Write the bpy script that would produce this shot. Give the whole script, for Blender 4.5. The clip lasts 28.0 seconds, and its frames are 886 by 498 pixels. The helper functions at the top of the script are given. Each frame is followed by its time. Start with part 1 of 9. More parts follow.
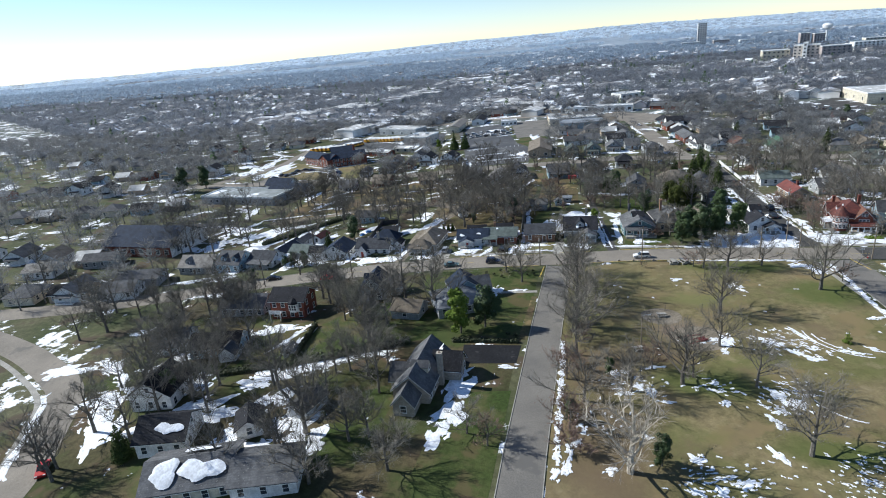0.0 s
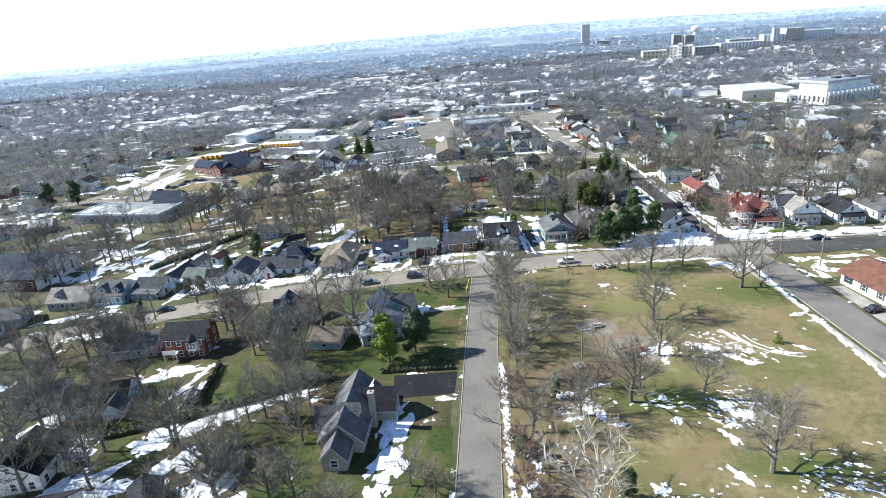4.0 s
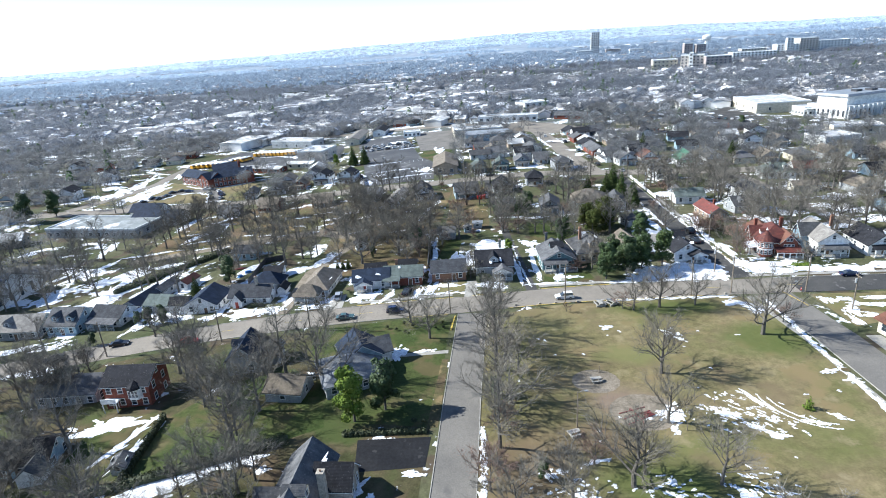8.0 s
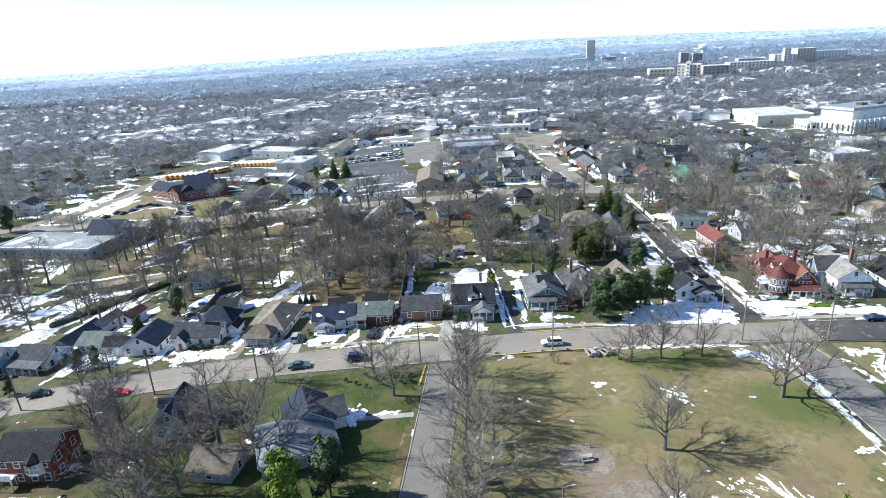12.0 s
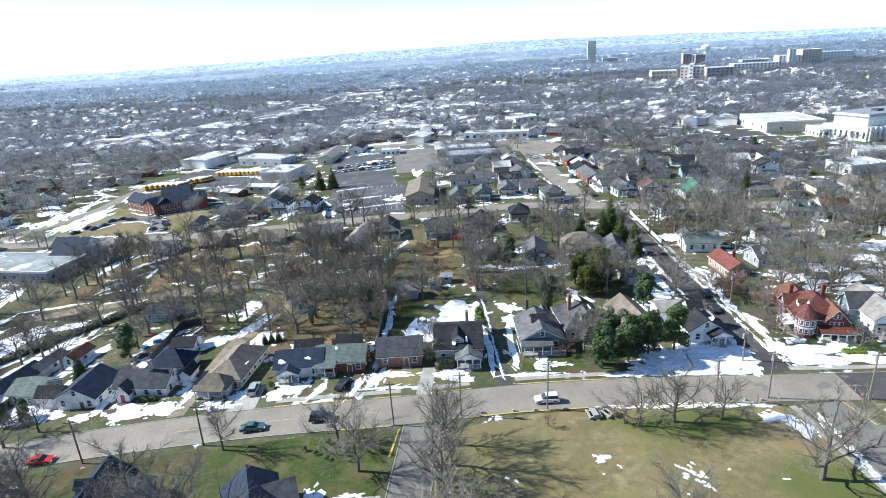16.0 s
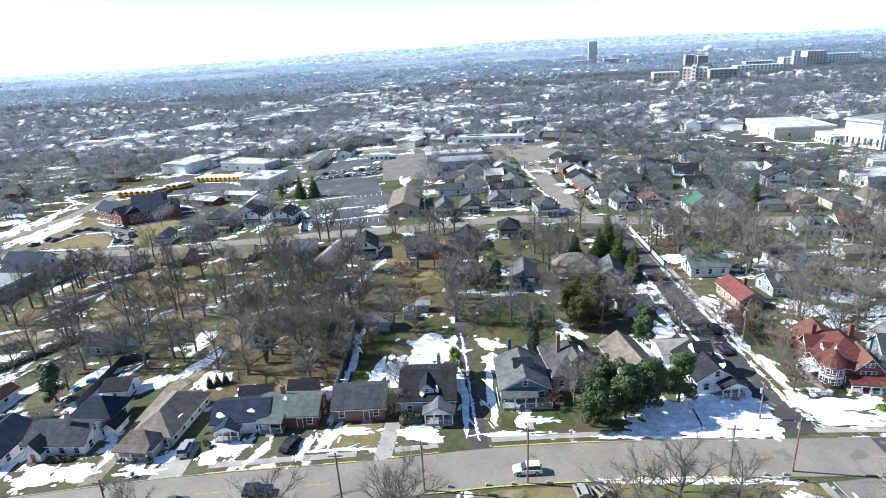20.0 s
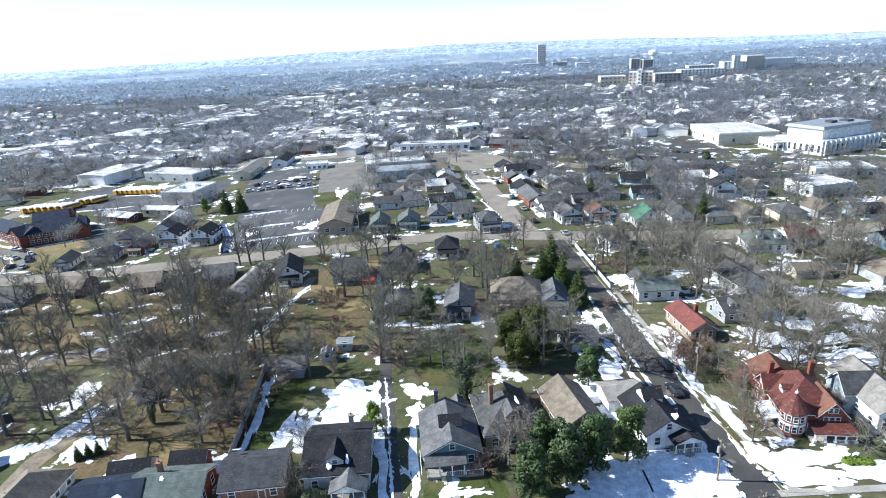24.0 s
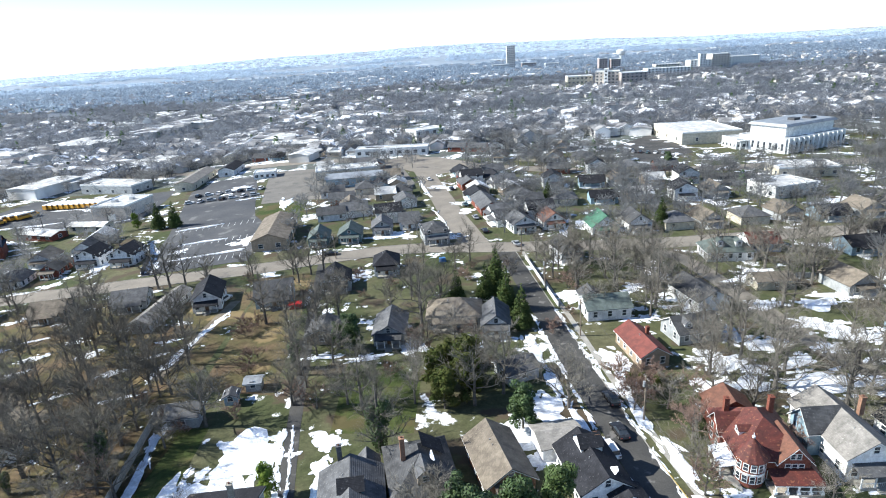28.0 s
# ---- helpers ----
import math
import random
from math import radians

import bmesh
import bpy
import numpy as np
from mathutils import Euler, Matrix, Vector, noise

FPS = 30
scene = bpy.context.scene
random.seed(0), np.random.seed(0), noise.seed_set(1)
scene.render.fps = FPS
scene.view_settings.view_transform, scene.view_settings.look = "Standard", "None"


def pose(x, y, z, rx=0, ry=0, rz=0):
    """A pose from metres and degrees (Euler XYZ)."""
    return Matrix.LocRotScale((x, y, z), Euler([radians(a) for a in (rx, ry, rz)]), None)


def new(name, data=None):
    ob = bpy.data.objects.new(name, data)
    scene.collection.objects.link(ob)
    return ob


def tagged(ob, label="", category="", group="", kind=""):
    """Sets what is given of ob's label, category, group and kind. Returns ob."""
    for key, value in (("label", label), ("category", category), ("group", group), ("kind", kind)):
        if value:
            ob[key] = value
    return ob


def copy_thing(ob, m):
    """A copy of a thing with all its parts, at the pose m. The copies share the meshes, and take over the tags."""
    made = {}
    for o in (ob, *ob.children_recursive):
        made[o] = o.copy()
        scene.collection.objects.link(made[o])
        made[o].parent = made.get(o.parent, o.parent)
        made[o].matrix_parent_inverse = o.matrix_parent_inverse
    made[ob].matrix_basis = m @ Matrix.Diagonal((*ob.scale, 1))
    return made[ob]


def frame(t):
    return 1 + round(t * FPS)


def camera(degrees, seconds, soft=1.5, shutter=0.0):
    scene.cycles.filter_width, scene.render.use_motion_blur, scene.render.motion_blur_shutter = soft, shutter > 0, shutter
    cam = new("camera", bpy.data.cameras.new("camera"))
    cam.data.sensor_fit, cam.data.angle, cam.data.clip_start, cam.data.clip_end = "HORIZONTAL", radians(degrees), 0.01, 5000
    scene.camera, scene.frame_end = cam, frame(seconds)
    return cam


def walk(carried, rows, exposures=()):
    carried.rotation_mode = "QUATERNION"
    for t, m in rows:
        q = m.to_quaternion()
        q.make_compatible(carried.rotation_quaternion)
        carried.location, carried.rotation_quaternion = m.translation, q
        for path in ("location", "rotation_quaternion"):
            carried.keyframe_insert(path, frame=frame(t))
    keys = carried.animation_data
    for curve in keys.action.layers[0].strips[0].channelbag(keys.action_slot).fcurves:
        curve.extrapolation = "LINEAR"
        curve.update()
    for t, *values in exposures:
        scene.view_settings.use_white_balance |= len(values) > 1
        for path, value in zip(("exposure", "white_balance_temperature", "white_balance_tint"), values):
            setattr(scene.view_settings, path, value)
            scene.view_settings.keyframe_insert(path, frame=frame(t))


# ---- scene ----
EXPOSURES = [(0, 0.42, 6100, 9), (0.6, 0.7, 6200, 9), (1.0, 0.88, 6250, 9), (2, 1.16, 6250, 9), (5, 1.13, 6150, 9), (9, 1.06, 6000, 9), (25, 1.06, 6000, 9), (28, 1.06, 6250, 9)]
cam = camera(74.80, 28.0, soft=1.0)


def eye(x, y, z, yaw, pitch, roll):
    """The camera's pose: yaw to the left of +y, pitch up, roll as in look()."""
    return Matrix.Translation((x, y, z)) @ pose(0, 0, 0, 0, 0, yaw) @ pose(0, 0, 0, 90 + pitch) @ pose(0, 0, 0, 0, 0, roll)


walk(cam, [
    (0, eye(-7.82, -163.24, 64.24, 14.044, -19.696, -4.912)),
    (0.5, eye(-10.78, -163.01, 64.34, 9.018, -19.781, -6.040)),
    (1, eye(-12.83, -162.29, 64.39, 6.308, -20.144, -5.826)),
    (1.5, eye(-14.07, -161.02, 64.50, 4.906, -20.275, -5.425)),
    (2, eye(-14.81, -159.57, 64.61, 3.271, -20.431, -4.672)),
    (2.5, eye(-14.84, -157.82, 64.62, 1.599, -20.536, -4.020)),
    (3, eye(-14.61, -155.71, 64.62, 1.612, -20.547, -4.133)),
    (3.5, eye(-14.57, -153.51, 64.29, 3.286, -20.548, -4.631)),
    (5.5, eye(-12.33, -144.49, 64.48, 4.359, -20.296, -4.452)),
    (6, eye(-11.88, -142.37, 64.50, 4.392, -20.268, -4.419)),
    (6.5, eye(-11.01, -140.12, 64.44, 4.960, -20.194, -4.336)),
    (7, eye(-10.39, -137.73, 64.46, 4.262, -20.012, -4.055)),
    (7.5, eye(-9.70, -135.45, 64.37, 4.555, -19.889, -4.108)),
    (8, eye(-9.18, -133.07, 64.44, 4.634, -19.913, -3.989)),
    (8.5, eye(-8.77, -130.76, 64.47, 4.095, -19.859, -3.683)),
    (9, eye(-8.46, -128.29, 64.42, 3.820, -19.678, -3.533)),
    (9.5, eye(-7.82, -125.76, 64.24, 4.253, -19.548, -3.595)),
    (10, eye(-7.12, -123.12, 64.33, 3.605, -19.545, -3.425)),
    (10.5, eye(-6.51, -120.57, 64.37, 3.772, -19.449, -3.445)),
    (11, eye(-5.98, -117.92, 64.50, 3.705, -19.434, -3.364)),
    (11.5, eye(-5.28, -115.27, 64.58, 3.943, -19.460, -3.411)),
    (12, eye(-4.80, -112.68, 64.58, 4.094, -19.393, -3.383)),
    (12.5, eye(-3.97, -109.96, 64.83, 4.009, -19.421, -3.396)),
    (14.5, eye(-2.28, -100.11, 65.70, 4.003, -19.401, -3.130)),
    (15, eye(-2.07, -97.93, 65.76, 2.914, -19.316, -2.765)),
    (15.5, eye(-1.89, -95.42, 65.82, 4.068, -19.288, -3.318)),
    (16, eye(-1.23, -93.00, 65.98, 4.191, -19.368, -3.438)),
    (16.5, eye(-0.64, -90.49, 66.05, 3.906, -19.436, -3.333)),
    (17, eye(0.00, -88.00, 66.00, 4.000, -19.411, -3.256)),
    (17.5, eye(0.56, -85.66, 65.95, 4.521, -19.394, -3.462)),
    (18, eye(1.19, -83.27, 65.91, 4.318, -19.467, -3.443)),
    (18.5, eye(2.00, -80.92, 65.86, 4.346, -19.473, -3.435)),
    (19, eye(2.72, -78.42, 65.76, 4.795, -19.448, -3.497)),
    (19.5, eye(3.33, -75.93, 65.79, 4.353, -19.476, -3.303)),
    (20, eye(4.03, -73.42, 65.84, 4.249, -19.382, -3.179)),
    (20.5, eye(4.93, -70.92, 65.94, 4.157, -19.429, -3.088)),
    (21, eye(5.41, -68.44, 65.97, 3.801, -19.445, -2.930)),
    (21.5, eye(6.34, -66.03, 66.01, 4.149, -19.445, -3.031)),
    (23.5, eye(9.86, -57.54, 66.05, 2.234, -19.442, -2.995)),
    (24, eye(10.77, -55.52, 66.08, -0.344, -19.423, -2.740)),
    (24.5, eye(12.00, -53.65, 66.08, -1.652, -19.399, -2.793)),
    (25, eye(13.37, -51.64, 66.03, -1.707, -19.402, -2.974)),
    (25.5, eye(14.78, -49.69, 66.11, -2.196, -19.429, -3.030)),
    (26, eye(16.53, -47.73, 65.92, -2.515, -19.357, -3.070)),
    (26.5, eye(18.21, -45.75, 65.98, -2.331, -19.483, -3.239)),
    (27, eye(19.82, -43.87, 65.86, -2.136, -19.465, -3.411)),
    (27.5, eye(21.66, -41.99, 65.39, -3.156, -19.416, -3.287)),
    (28, eye(23.17, -40.16, 64.27, -2.600, -19.337, -3.420)),
], EXPOSURES)

SUN_AZ, SUN_EL = radians(-83), radians(36)  # azimuth from +y towards +x


def set_light():
    world = bpy.data.worlds.new("world")
    scene.world = world
    world.use_nodes = True
    nt = world.node_tree
    sky = nt.nodes.new("ShaderNodeTexSky")
    sky.sky_type, sky.sun_disc = "NISHITA", False
    sky.sun_elevation, sky.sun_rotation = SUN_EL, SUN_AZ
    sky.dust_density, sky.air_density, sky.ozone_density = 0.0, 0.8, 2.0
    bg = nt.nodes["Background"]
    bg.inputs["Strength"].default_value = 0.104
    nt.links.new(sky.outputs[0], bg.inputs[0])
    sun = new("sun", bpy.data.lights.new("sun", "SUN"))
    sun.data.energy, sun.data.angle, sun.data.color = 5.0, radians(0.6), (1.0, 0.965, 0.875)
    way = Vector((math.sin(SUN_AZ) * math.cos(SUN_EL), math.cos(SUN_AZ) * math.cos(SUN_EL), math.sin(SUN_EL)))
    sun.rotation_mode = "QUATERNION"
    sun.rotation_quaternion = way.to_track_quat("Z", "Y")


set_light()

# ---- materials ----
MATS = {}


def rgb(c):
    return (c[0], c[1], c[2], 1.0)


def surface(name, a, b, size=1.0, rough=0.85, bump=0.0, metal=0.0, speck=None, speck_size=0.2, speck_at=0.62, vary=0.0, lines=0.0, fine=8.0, mottle=0.5):
    """A procedural surface: two tones at two scales, optional flecks of a third, fine relief and a difference from thing to thing."""
    m = bpy.data.materials.new(name)
    m.use_nodes = True
    nt = m.node_tree
    link, node = nt.links.new, nt.nodes.new
    p = nt.nodes["Principled BSDF"]
    p.inputs["Roughness"].default_value, p.inputs["Metallic"].default_value = rough, metal
    p.inputs["Specular IOR Level"].default_value = 0.15 if rough > 0.8 else 0.5
    where = node("ShaderNodeTexCoord").outputs["Object"]

    def grain(scale, detail=6.0):
        n = node("ShaderNodeTexNoise")
        n.inputs["Scale"].default_value, n.inputs["Detail"].default_value = scale, detail
        link(where, n.inputs["Vector"])
        return n.outputs["Fac"]

    def mix(kind, fac, x, y):
        n = node("ShaderNodeMix")
        n.data_type, n.blend_type = "RGBA", kind
        for sock, v in ((n.inputs["Factor"], fac), (n.inputs[6], x), (n.inputs[7], y)):
            if isinstance(v, (int, float)):
                sock.default_value = v
            elif isinstance(v, tuple):
                sock.default_value = v
            else:
                link(v, sock)
        return n.outputs[2]

    def steps(fac, lo, hi):
        n = node("ShaderNodeMapRange")
        n.inputs[1].default_value, n.inputs[2].default_value = lo, hi
        link(fac, n.inputs[0])
        return n.outputs[0]

    big, small = grain(1.0 / size), grain(fine / size)
    col = mix("MIX", steps(big, 0.36, 0.64), rgb(a), rgb(b))
    col = mix("MULTIPLY", 0.55, col, mix("MIX", steps(small, 0.3, 0.7), (0.62, 0.62, 0.62, 1), (1.2, 1.2, 1.2, 1)))
    col = mix("MULTIPLY", mottle, col, mix("MIX", steps(grain(fine * 0.28 / size, 3.0), 0.36, 0.64), (0.6, 0.6, 0.6, 1), (1.25, 1.25, 1.25, 1)))
    if speck:
        col = mix("MIX", steps(grain(1.0 / speck_size), speck_at, speck_at + 0.05), col, rgb(speck))
    height = small
    if lines:
        w = node("ShaderNodeTexWave")
        w.bands_direction = "Z"
        w.inputs["Scale"].default_value, w.inputs["Distortion"].default_value = 0.314 / lines, 0.4
        link(where, w.inputs["Vector"])
        height = w.outputs["Fac"]
        col = mix("MULTIPLY", 0.1 if name.startswith("roof") else 0.35, col, mix("MIX", steps(height, 0.0, 0.35), (0.45, 0.45, 0.45, 1), (1, 1, 1, 1)))
    if vary:
        h = node("ShaderNodeHueSaturation")
        link(col, h.inputs["Color"])
        r = node("ShaderNodeMapRange")
        r.inputs[3].default_value, r.inputs[4].default_value = 1 - vary, 1 + vary
        link(node("ShaderNodeObjectInfo").outputs["Random"], r.inputs[0])
        link(r.outputs[0], h.inputs["Value"])
        col = h.outputs["Color"]
    link(col, p.inputs["Base Color"])
    if bump:
        bm = node("ShaderNodeBump")
        bm.inputs["Strength"].default_value, bm.inputs["Distance"].default_value = 0.6, bump
        link(height, bm.inputs["Height"])
        link(bm.outputs[0], p.inputs["Normal"])
    MATS[name] = m
    return m


def ground_surface(name, tones, snow, snow_size, snow_at, litter, patch=18.0, third=None, spots=()):
    """Winter lawn: green, straw and leaf litter in large patches, with thin leftover snow where snow_at lets it lie."""
    m = surface(name, tones[0], tones[1], patch, 0.95, 0.06, speck=litter, speck_size=9.0, speck_at=0.56, fine=40.0)
    nt = m.node_tree
    link, node = nt.links.new, nt.nodes.new
    p = nt.nodes["Principled BSDF"]
    col = p.inputs["Base Color"].links[0].from_socket
    where = node("ShaderNodeTexCoord").outputs["Object"]
    for tone, size, lo, hi in third or ():
        n = node("ShaderNodeTexNoise")
        n.inputs["Scale"].default_value, n.inputs["Detail"].default_value, n.inputs["Roughness"].default_value = 1.0 / size, 7.0, 0.6
        link(where, n.inputs["Vector"])
        r = node("ShaderNodeMapRange")
        r.inputs[1].default_value, r.inputs[2].default_value, r.inputs[4].default_value = lo, hi, 0.75
        link(n.outputs["Fac"], r.inputs[0])
        x = node("ShaderNodeMix")
        x.data_type = "RGBA"
        link(r.outputs[0], x.inputs["Factor"]), link(col, x.inputs[6])
        x.inputs[7].default_value = rgb(tone)
        col = x.outputs[2]
    for sx, sy, rx, ry, tone in spots:
        # a soft-edged stretch of greener or browner ground
        mp, ln, rag, add, r, x = (node(k) for k in ("ShaderNodeMapping", "ShaderNodeVectorMath", "ShaderNodeTexNoise", "ShaderNodeMath", "ShaderNodeMapRange", "ShaderNodeMix"))
        mp.vector_type = "TEXTURE"
        mp.inputs["Location"].default_value, mp.inputs["Scale"].default_value = (sx, sy, 0), (rx, ry, 1000)
        link(where, mp.inputs["Vector"]), link(mp.outputs[0], ln.inputs[0])
        ln.operation = "LENGTH"
        rag.inputs["Scale"].default_value, rag.inputs["Detail"].default_value = 0.22, 6.0
        link(where, rag.inputs["Vector"]), link(ln.outputs["Value"], add.inputs[0]), link(rag.outputs["Fac"], add.inputs[1])
        r.inputs[1].default_value, r.inputs[2].default_value, r.inputs[3].default_value, r.inputs[4].default_value = 1.0, 1.75, 0.8, 0.0
        link(add.outputs[0], r.inputs[0])
        x.data_type = "RGBA"
        link(r.outputs[0], x.inputs["Factor"]), link(col, x.inputs[6])
        x.inputs[7].default_value = rgb(tone)
        col = x.outputs[2]
    fac = None
    for scale, weight in ((1.0 / snow_size, 1.0), (5.0 / snow_size, 0.5)):
        n = node("ShaderNodeTexNoise")
        n.inputs["Scale"].default_value, n.inputs["Detail"].default_value, n.inputs["Roughness"].default_value = scale, 8.0, 0.62
        link(where, n.inputs["Vector"])
        k = node("ShaderNodeMath")
        k.operation, k.inputs[1].default_value = "MULTIPLY", weight / 1.5
        link(n.outputs["Fac"], k.inputs[0])
        if fac:
            s = node("ShaderNodeMath")
            link(fac, s.inputs[0]), link(k.outputs[0], s.inputs[1])
            fac = s.outputs[0]
        else:
            fac = k.outputs[0]
    r = node("ShaderNodeMapRange")
    r.inputs[1].default_value, r.inputs[2].default_value = snow_at, snow_at + 0.02
    link(fac, r.inputs[0])
    x = node("ShaderNodeMix")
    x.data_type = "RGBA"
    link(r.outputs[0], x.inputs["Factor"]), link(col, x.inputs[6])
    x.inputs[7].default_value = rgb(snow)
    link(x.outputs[2], p.inputs["Base Color"])
    return m


SNOW = (0.8, 0.82, 0.86)
ground_surface("lawn", ((0.055, 0.069, 0.029), (0.112, 0.108, 0.062)), SNOW, 16.0, 0.56, (0.08, 0.064, 0.044))
# Far lawn: more snow, and tones paled bluish with painted haze.
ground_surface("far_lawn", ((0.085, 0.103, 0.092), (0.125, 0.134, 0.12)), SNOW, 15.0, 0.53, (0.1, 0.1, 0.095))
TURF, LITTER = (0.075, 0.098, 0.027), (0.125, 0.092, 0.058)
PARK_SPOTS = ((33, -4, 15, 4, TURF), (49, -20, 10, 8, TURF), (15, -62, 11, 5, TURF), (31, -80, 9, 4, TURF), (44, -95, 20, 8, TURF), (20, -25, 8, 4, (0.15, 0.15, 0.06)), (-3, -84, 9, 16, LITTER), (-4, -58, 8, 10, LITTER), (15, -42, 7, 6, (0.19, 0.14, 0.11)), (8, -52, 8, 5, LITTER),
              (-6, -28, 5, 22, (0.12, 0.115, 0.05)))
PARK_THIRD = (((0.12, 0.13, 0.045), 21.0, 0.5, 0.68), ((0.15, 0.115, 0.068), 11.0, 0.5, 0.66), ((0.25, 0.21, 0.122), 5.0, 0.58, 0.7))
ground_surface("park_grass", ((0.118, 0.109, 0.046), (0.215, 0.176, 0.095)), SNOW, 7.0, 0.69, (0.19, 0.148, 0.076), 17.0, third=PARK_THIRD, spots=PARK_SPOTS)
ground_surface("park_thaw", ((0.118, 0.109, 0.046), (0.215, 0.176, 0.095)), SNOW, 1.5, 0.565, (0.19, 0.148, 0.076), 17.0, third=PARK_THIRD, spots=PARK_SPOTS)
ground_surface("garden_ground", ((0.045, 0.05, 0.02), (0.095, 0.077, 0.043)), SNOW, 9.0, 0.6, (0.085, 0.062, 0.038), 12.0, third=(((0.052, 0.074, 0.021), 15.0, 0.5, 0.62), ((0.13, 0.1, 0.06), 8.0, 0.56, 0.7)))
ground_surface("green_grass", ((0.04, 0.062, 0.016), (0.07, 0.082, 0.028)), SNOW, 7.0, 0.66, (0.085, 0.074, 0.034), 9.0, third=(((0.125, 0.105, 0.052), 6.0, 0.52, 0.68),))
ground_surface("leaf_litter", ((0.145, 0.102, 0.062), (0.068, 0.072, 0.03)), SNOW, 7.0, 0.61, (0.2, 0.15, 0.078), 9.0, third=(((0.07, 0.085, 0.03), 14.0, 0.52, 0.64),))
surface("asphalt_pale", (0.25, 0.224, 0.19), (0.2, 0.18, 0.153), 7.0, 0.9, 0.01, speck=(0.15, 0.14, 0.125), speck_size=5.0, speck_at=0.62, fine=30.0, mottle=0.12)
surface("asphalt_mid", (0.19, 0.178, 0.16), (0.15, 0.142, 0.13), 9.0, 0.9, 0.01, speck=(0.12, 0.115, 0.108), speck_size=6.0, speck_at=0.6, fine=40.0, mottle=0.1)
surface("asphalt_dark", (0.055, 0.055, 0.055), (0.08, 0.078, 0.074), 6.0, 0.88, 0.01, speck=(0.14, 0.135, 0.13), speck_size=2.2, speck_at=0.62, fine=30.0, mottle=0.12)
# Dark asphalt, its tone lowered further to stand for tree shade.
surface("asphalt_shaded", (0.014, 0.015, 0.018), (0.02, 0.021, 0.024), 5.0, 0.9, 0.01, speck=(0.04, 0.04, 0.042), speck_size=1.6, speck_at=0.64, fine=30.0)
surface("concrete", (0.36, 0.345, 0.31), (0.27, 0.26, 0.235), 2.5, 0.9, 0.01, speck=(0.16, 0.15, 0.13), speck_size=0.9, speck_at=0.66, mottle=0.12)
surface("gravel", (0.25, 0.215, 0.17), (0.17, 0.145, 0.11), 3.0, 0.95, 0.03, fine=20.0)
surface("snow", (0.84, 0.86, 0.9), (0.74, 0.77, 0.82), 3.0, 0.6, 0.05, speck=(0.5, 0.48, 0.43), speck_size=0.6, speck_at=0.7)
surface("yellow_paint", (0.62, 0.44, 0.05), (0.45, 0.34, 0.09), 0.7, 0.7, speck=(0.25, 0.23, 0.2), speck_size=0.3, speck_at=0.6)
surface("white_paint", (0.8, 0.8, 0.78), (0.7, 0.71, 0.7), 2.0, 0.55, 0.0, speck=(0.5, 0.49, 0.46), speck_size=0.8, speck_at=0.68)
surface("white_siding", (0.8, 0.8, 0.79), (0.72, 0.73, 0.73), 3.0, 0.6, 0.012, lines=0.2, vary=0.08)
surface("cream_siding", (0.66, 0.6, 0.47), (0.58, 0.53, 0.42), 3.0, 0.65, 0.012, lines=0.2, vary=0.12)
surface("grey_siding", (0.42, 0.44, 0.45), (0.35, 0.37, 0.38), 3.0, 0.65, 0.012, lines=0.2, vary=0.2)
surface("blue_siding", (0.3, 0.42, 0.5), (0.25, 0.36, 0.43), 3.0, 0.65, 0.012, lines=0.2, vary=0.15)
surface("teal_siding", (0.12, 0.22, 0.25), (0.1, 0.18, 0.2), 3.0, 0.65, 0.012, lines=0.2)
surface("tan_siding", (0.42, 0.33, 0.24), (0.36, 0.28, 0.2), 3.0, 0.7, 0.012, lines=0.2, vary=0.15)
surface("red_brick", (0.25, 0.085, 0.058), (0.18, 0.064, 0.046), 0.6, 0.85, 0.01, speck=(0.4, 0.3, 0.25), speck_size=0.12, speck_at=0.64, vary=0.12, lines=0.08)
surface("brown_brick", (0.3, 0.17, 0.11), (0.23, 0.13, 0.09), 0.6, 0.85, 0.01, speck=(0.4, 0.33, 0.27), speck_size=0.12, speck_at=0.64, vary=0.12, lines=0.08)
surface("stone", (0.4, 0.36, 0.3), (0.29, 0.26, 0.22), 0.7, 0.9, 0.02)
surface("roof_grey", (0.11, 0.112, 0.117), (0.074, 0.076, 0.081), 2.5, 0.92, 0.02, speck=(0.155, 0.153, 0.15), speck_size=0.3, speck_at=0.62, vary=0.3, lines=0.15)
surface("roof_slate", (0.024, 0.036, 0.062), (0.018, 0.027, 0.046), 3.0, 0.85, 0.02, vary=0.1, lines=0.15)
surface("roof_dove", (0.2, 0.212, 0.23), (0.16, 0.17, 0.187), 2.5, 0.9, 0.01, speck=(0.24, 0.25, 0.265), speck_size=0.3, speck_at=0.62)
surface("roof_ash", (0.062, 0.066, 0.074), (0.045, 0.048, 0.055), 2.5, 0.92, 0.02, speck=(0.095, 0.096, 0.1), speck_size=0.3, speck_at=0.62, lines=0.15)
surface("roof_jade", (0.07, 0.16, 0.11), (0.055, 0.12, 0.085), 2.5, 0.85, 0.02, lines=0.15)
surface("roof_black", (0.026, 0.027, 0.032), (0.018, 0.019, 0.023), 2.5, 0.9, 0.02, speck=(0.06, 0.06, 0.065), speck_size=0.3, speck_at=0.62, vary=0.2, lines=0.15)
surface("roof_brown", (0.2, 0.172, 0.138), (0.148, 0.127, 0.104), 2.5, 0.92, 0.02, speck=(0.23, 0.2, 0.16), speck_size=0.3, speck_at=0.62, vary=0.15, lines=0.15)
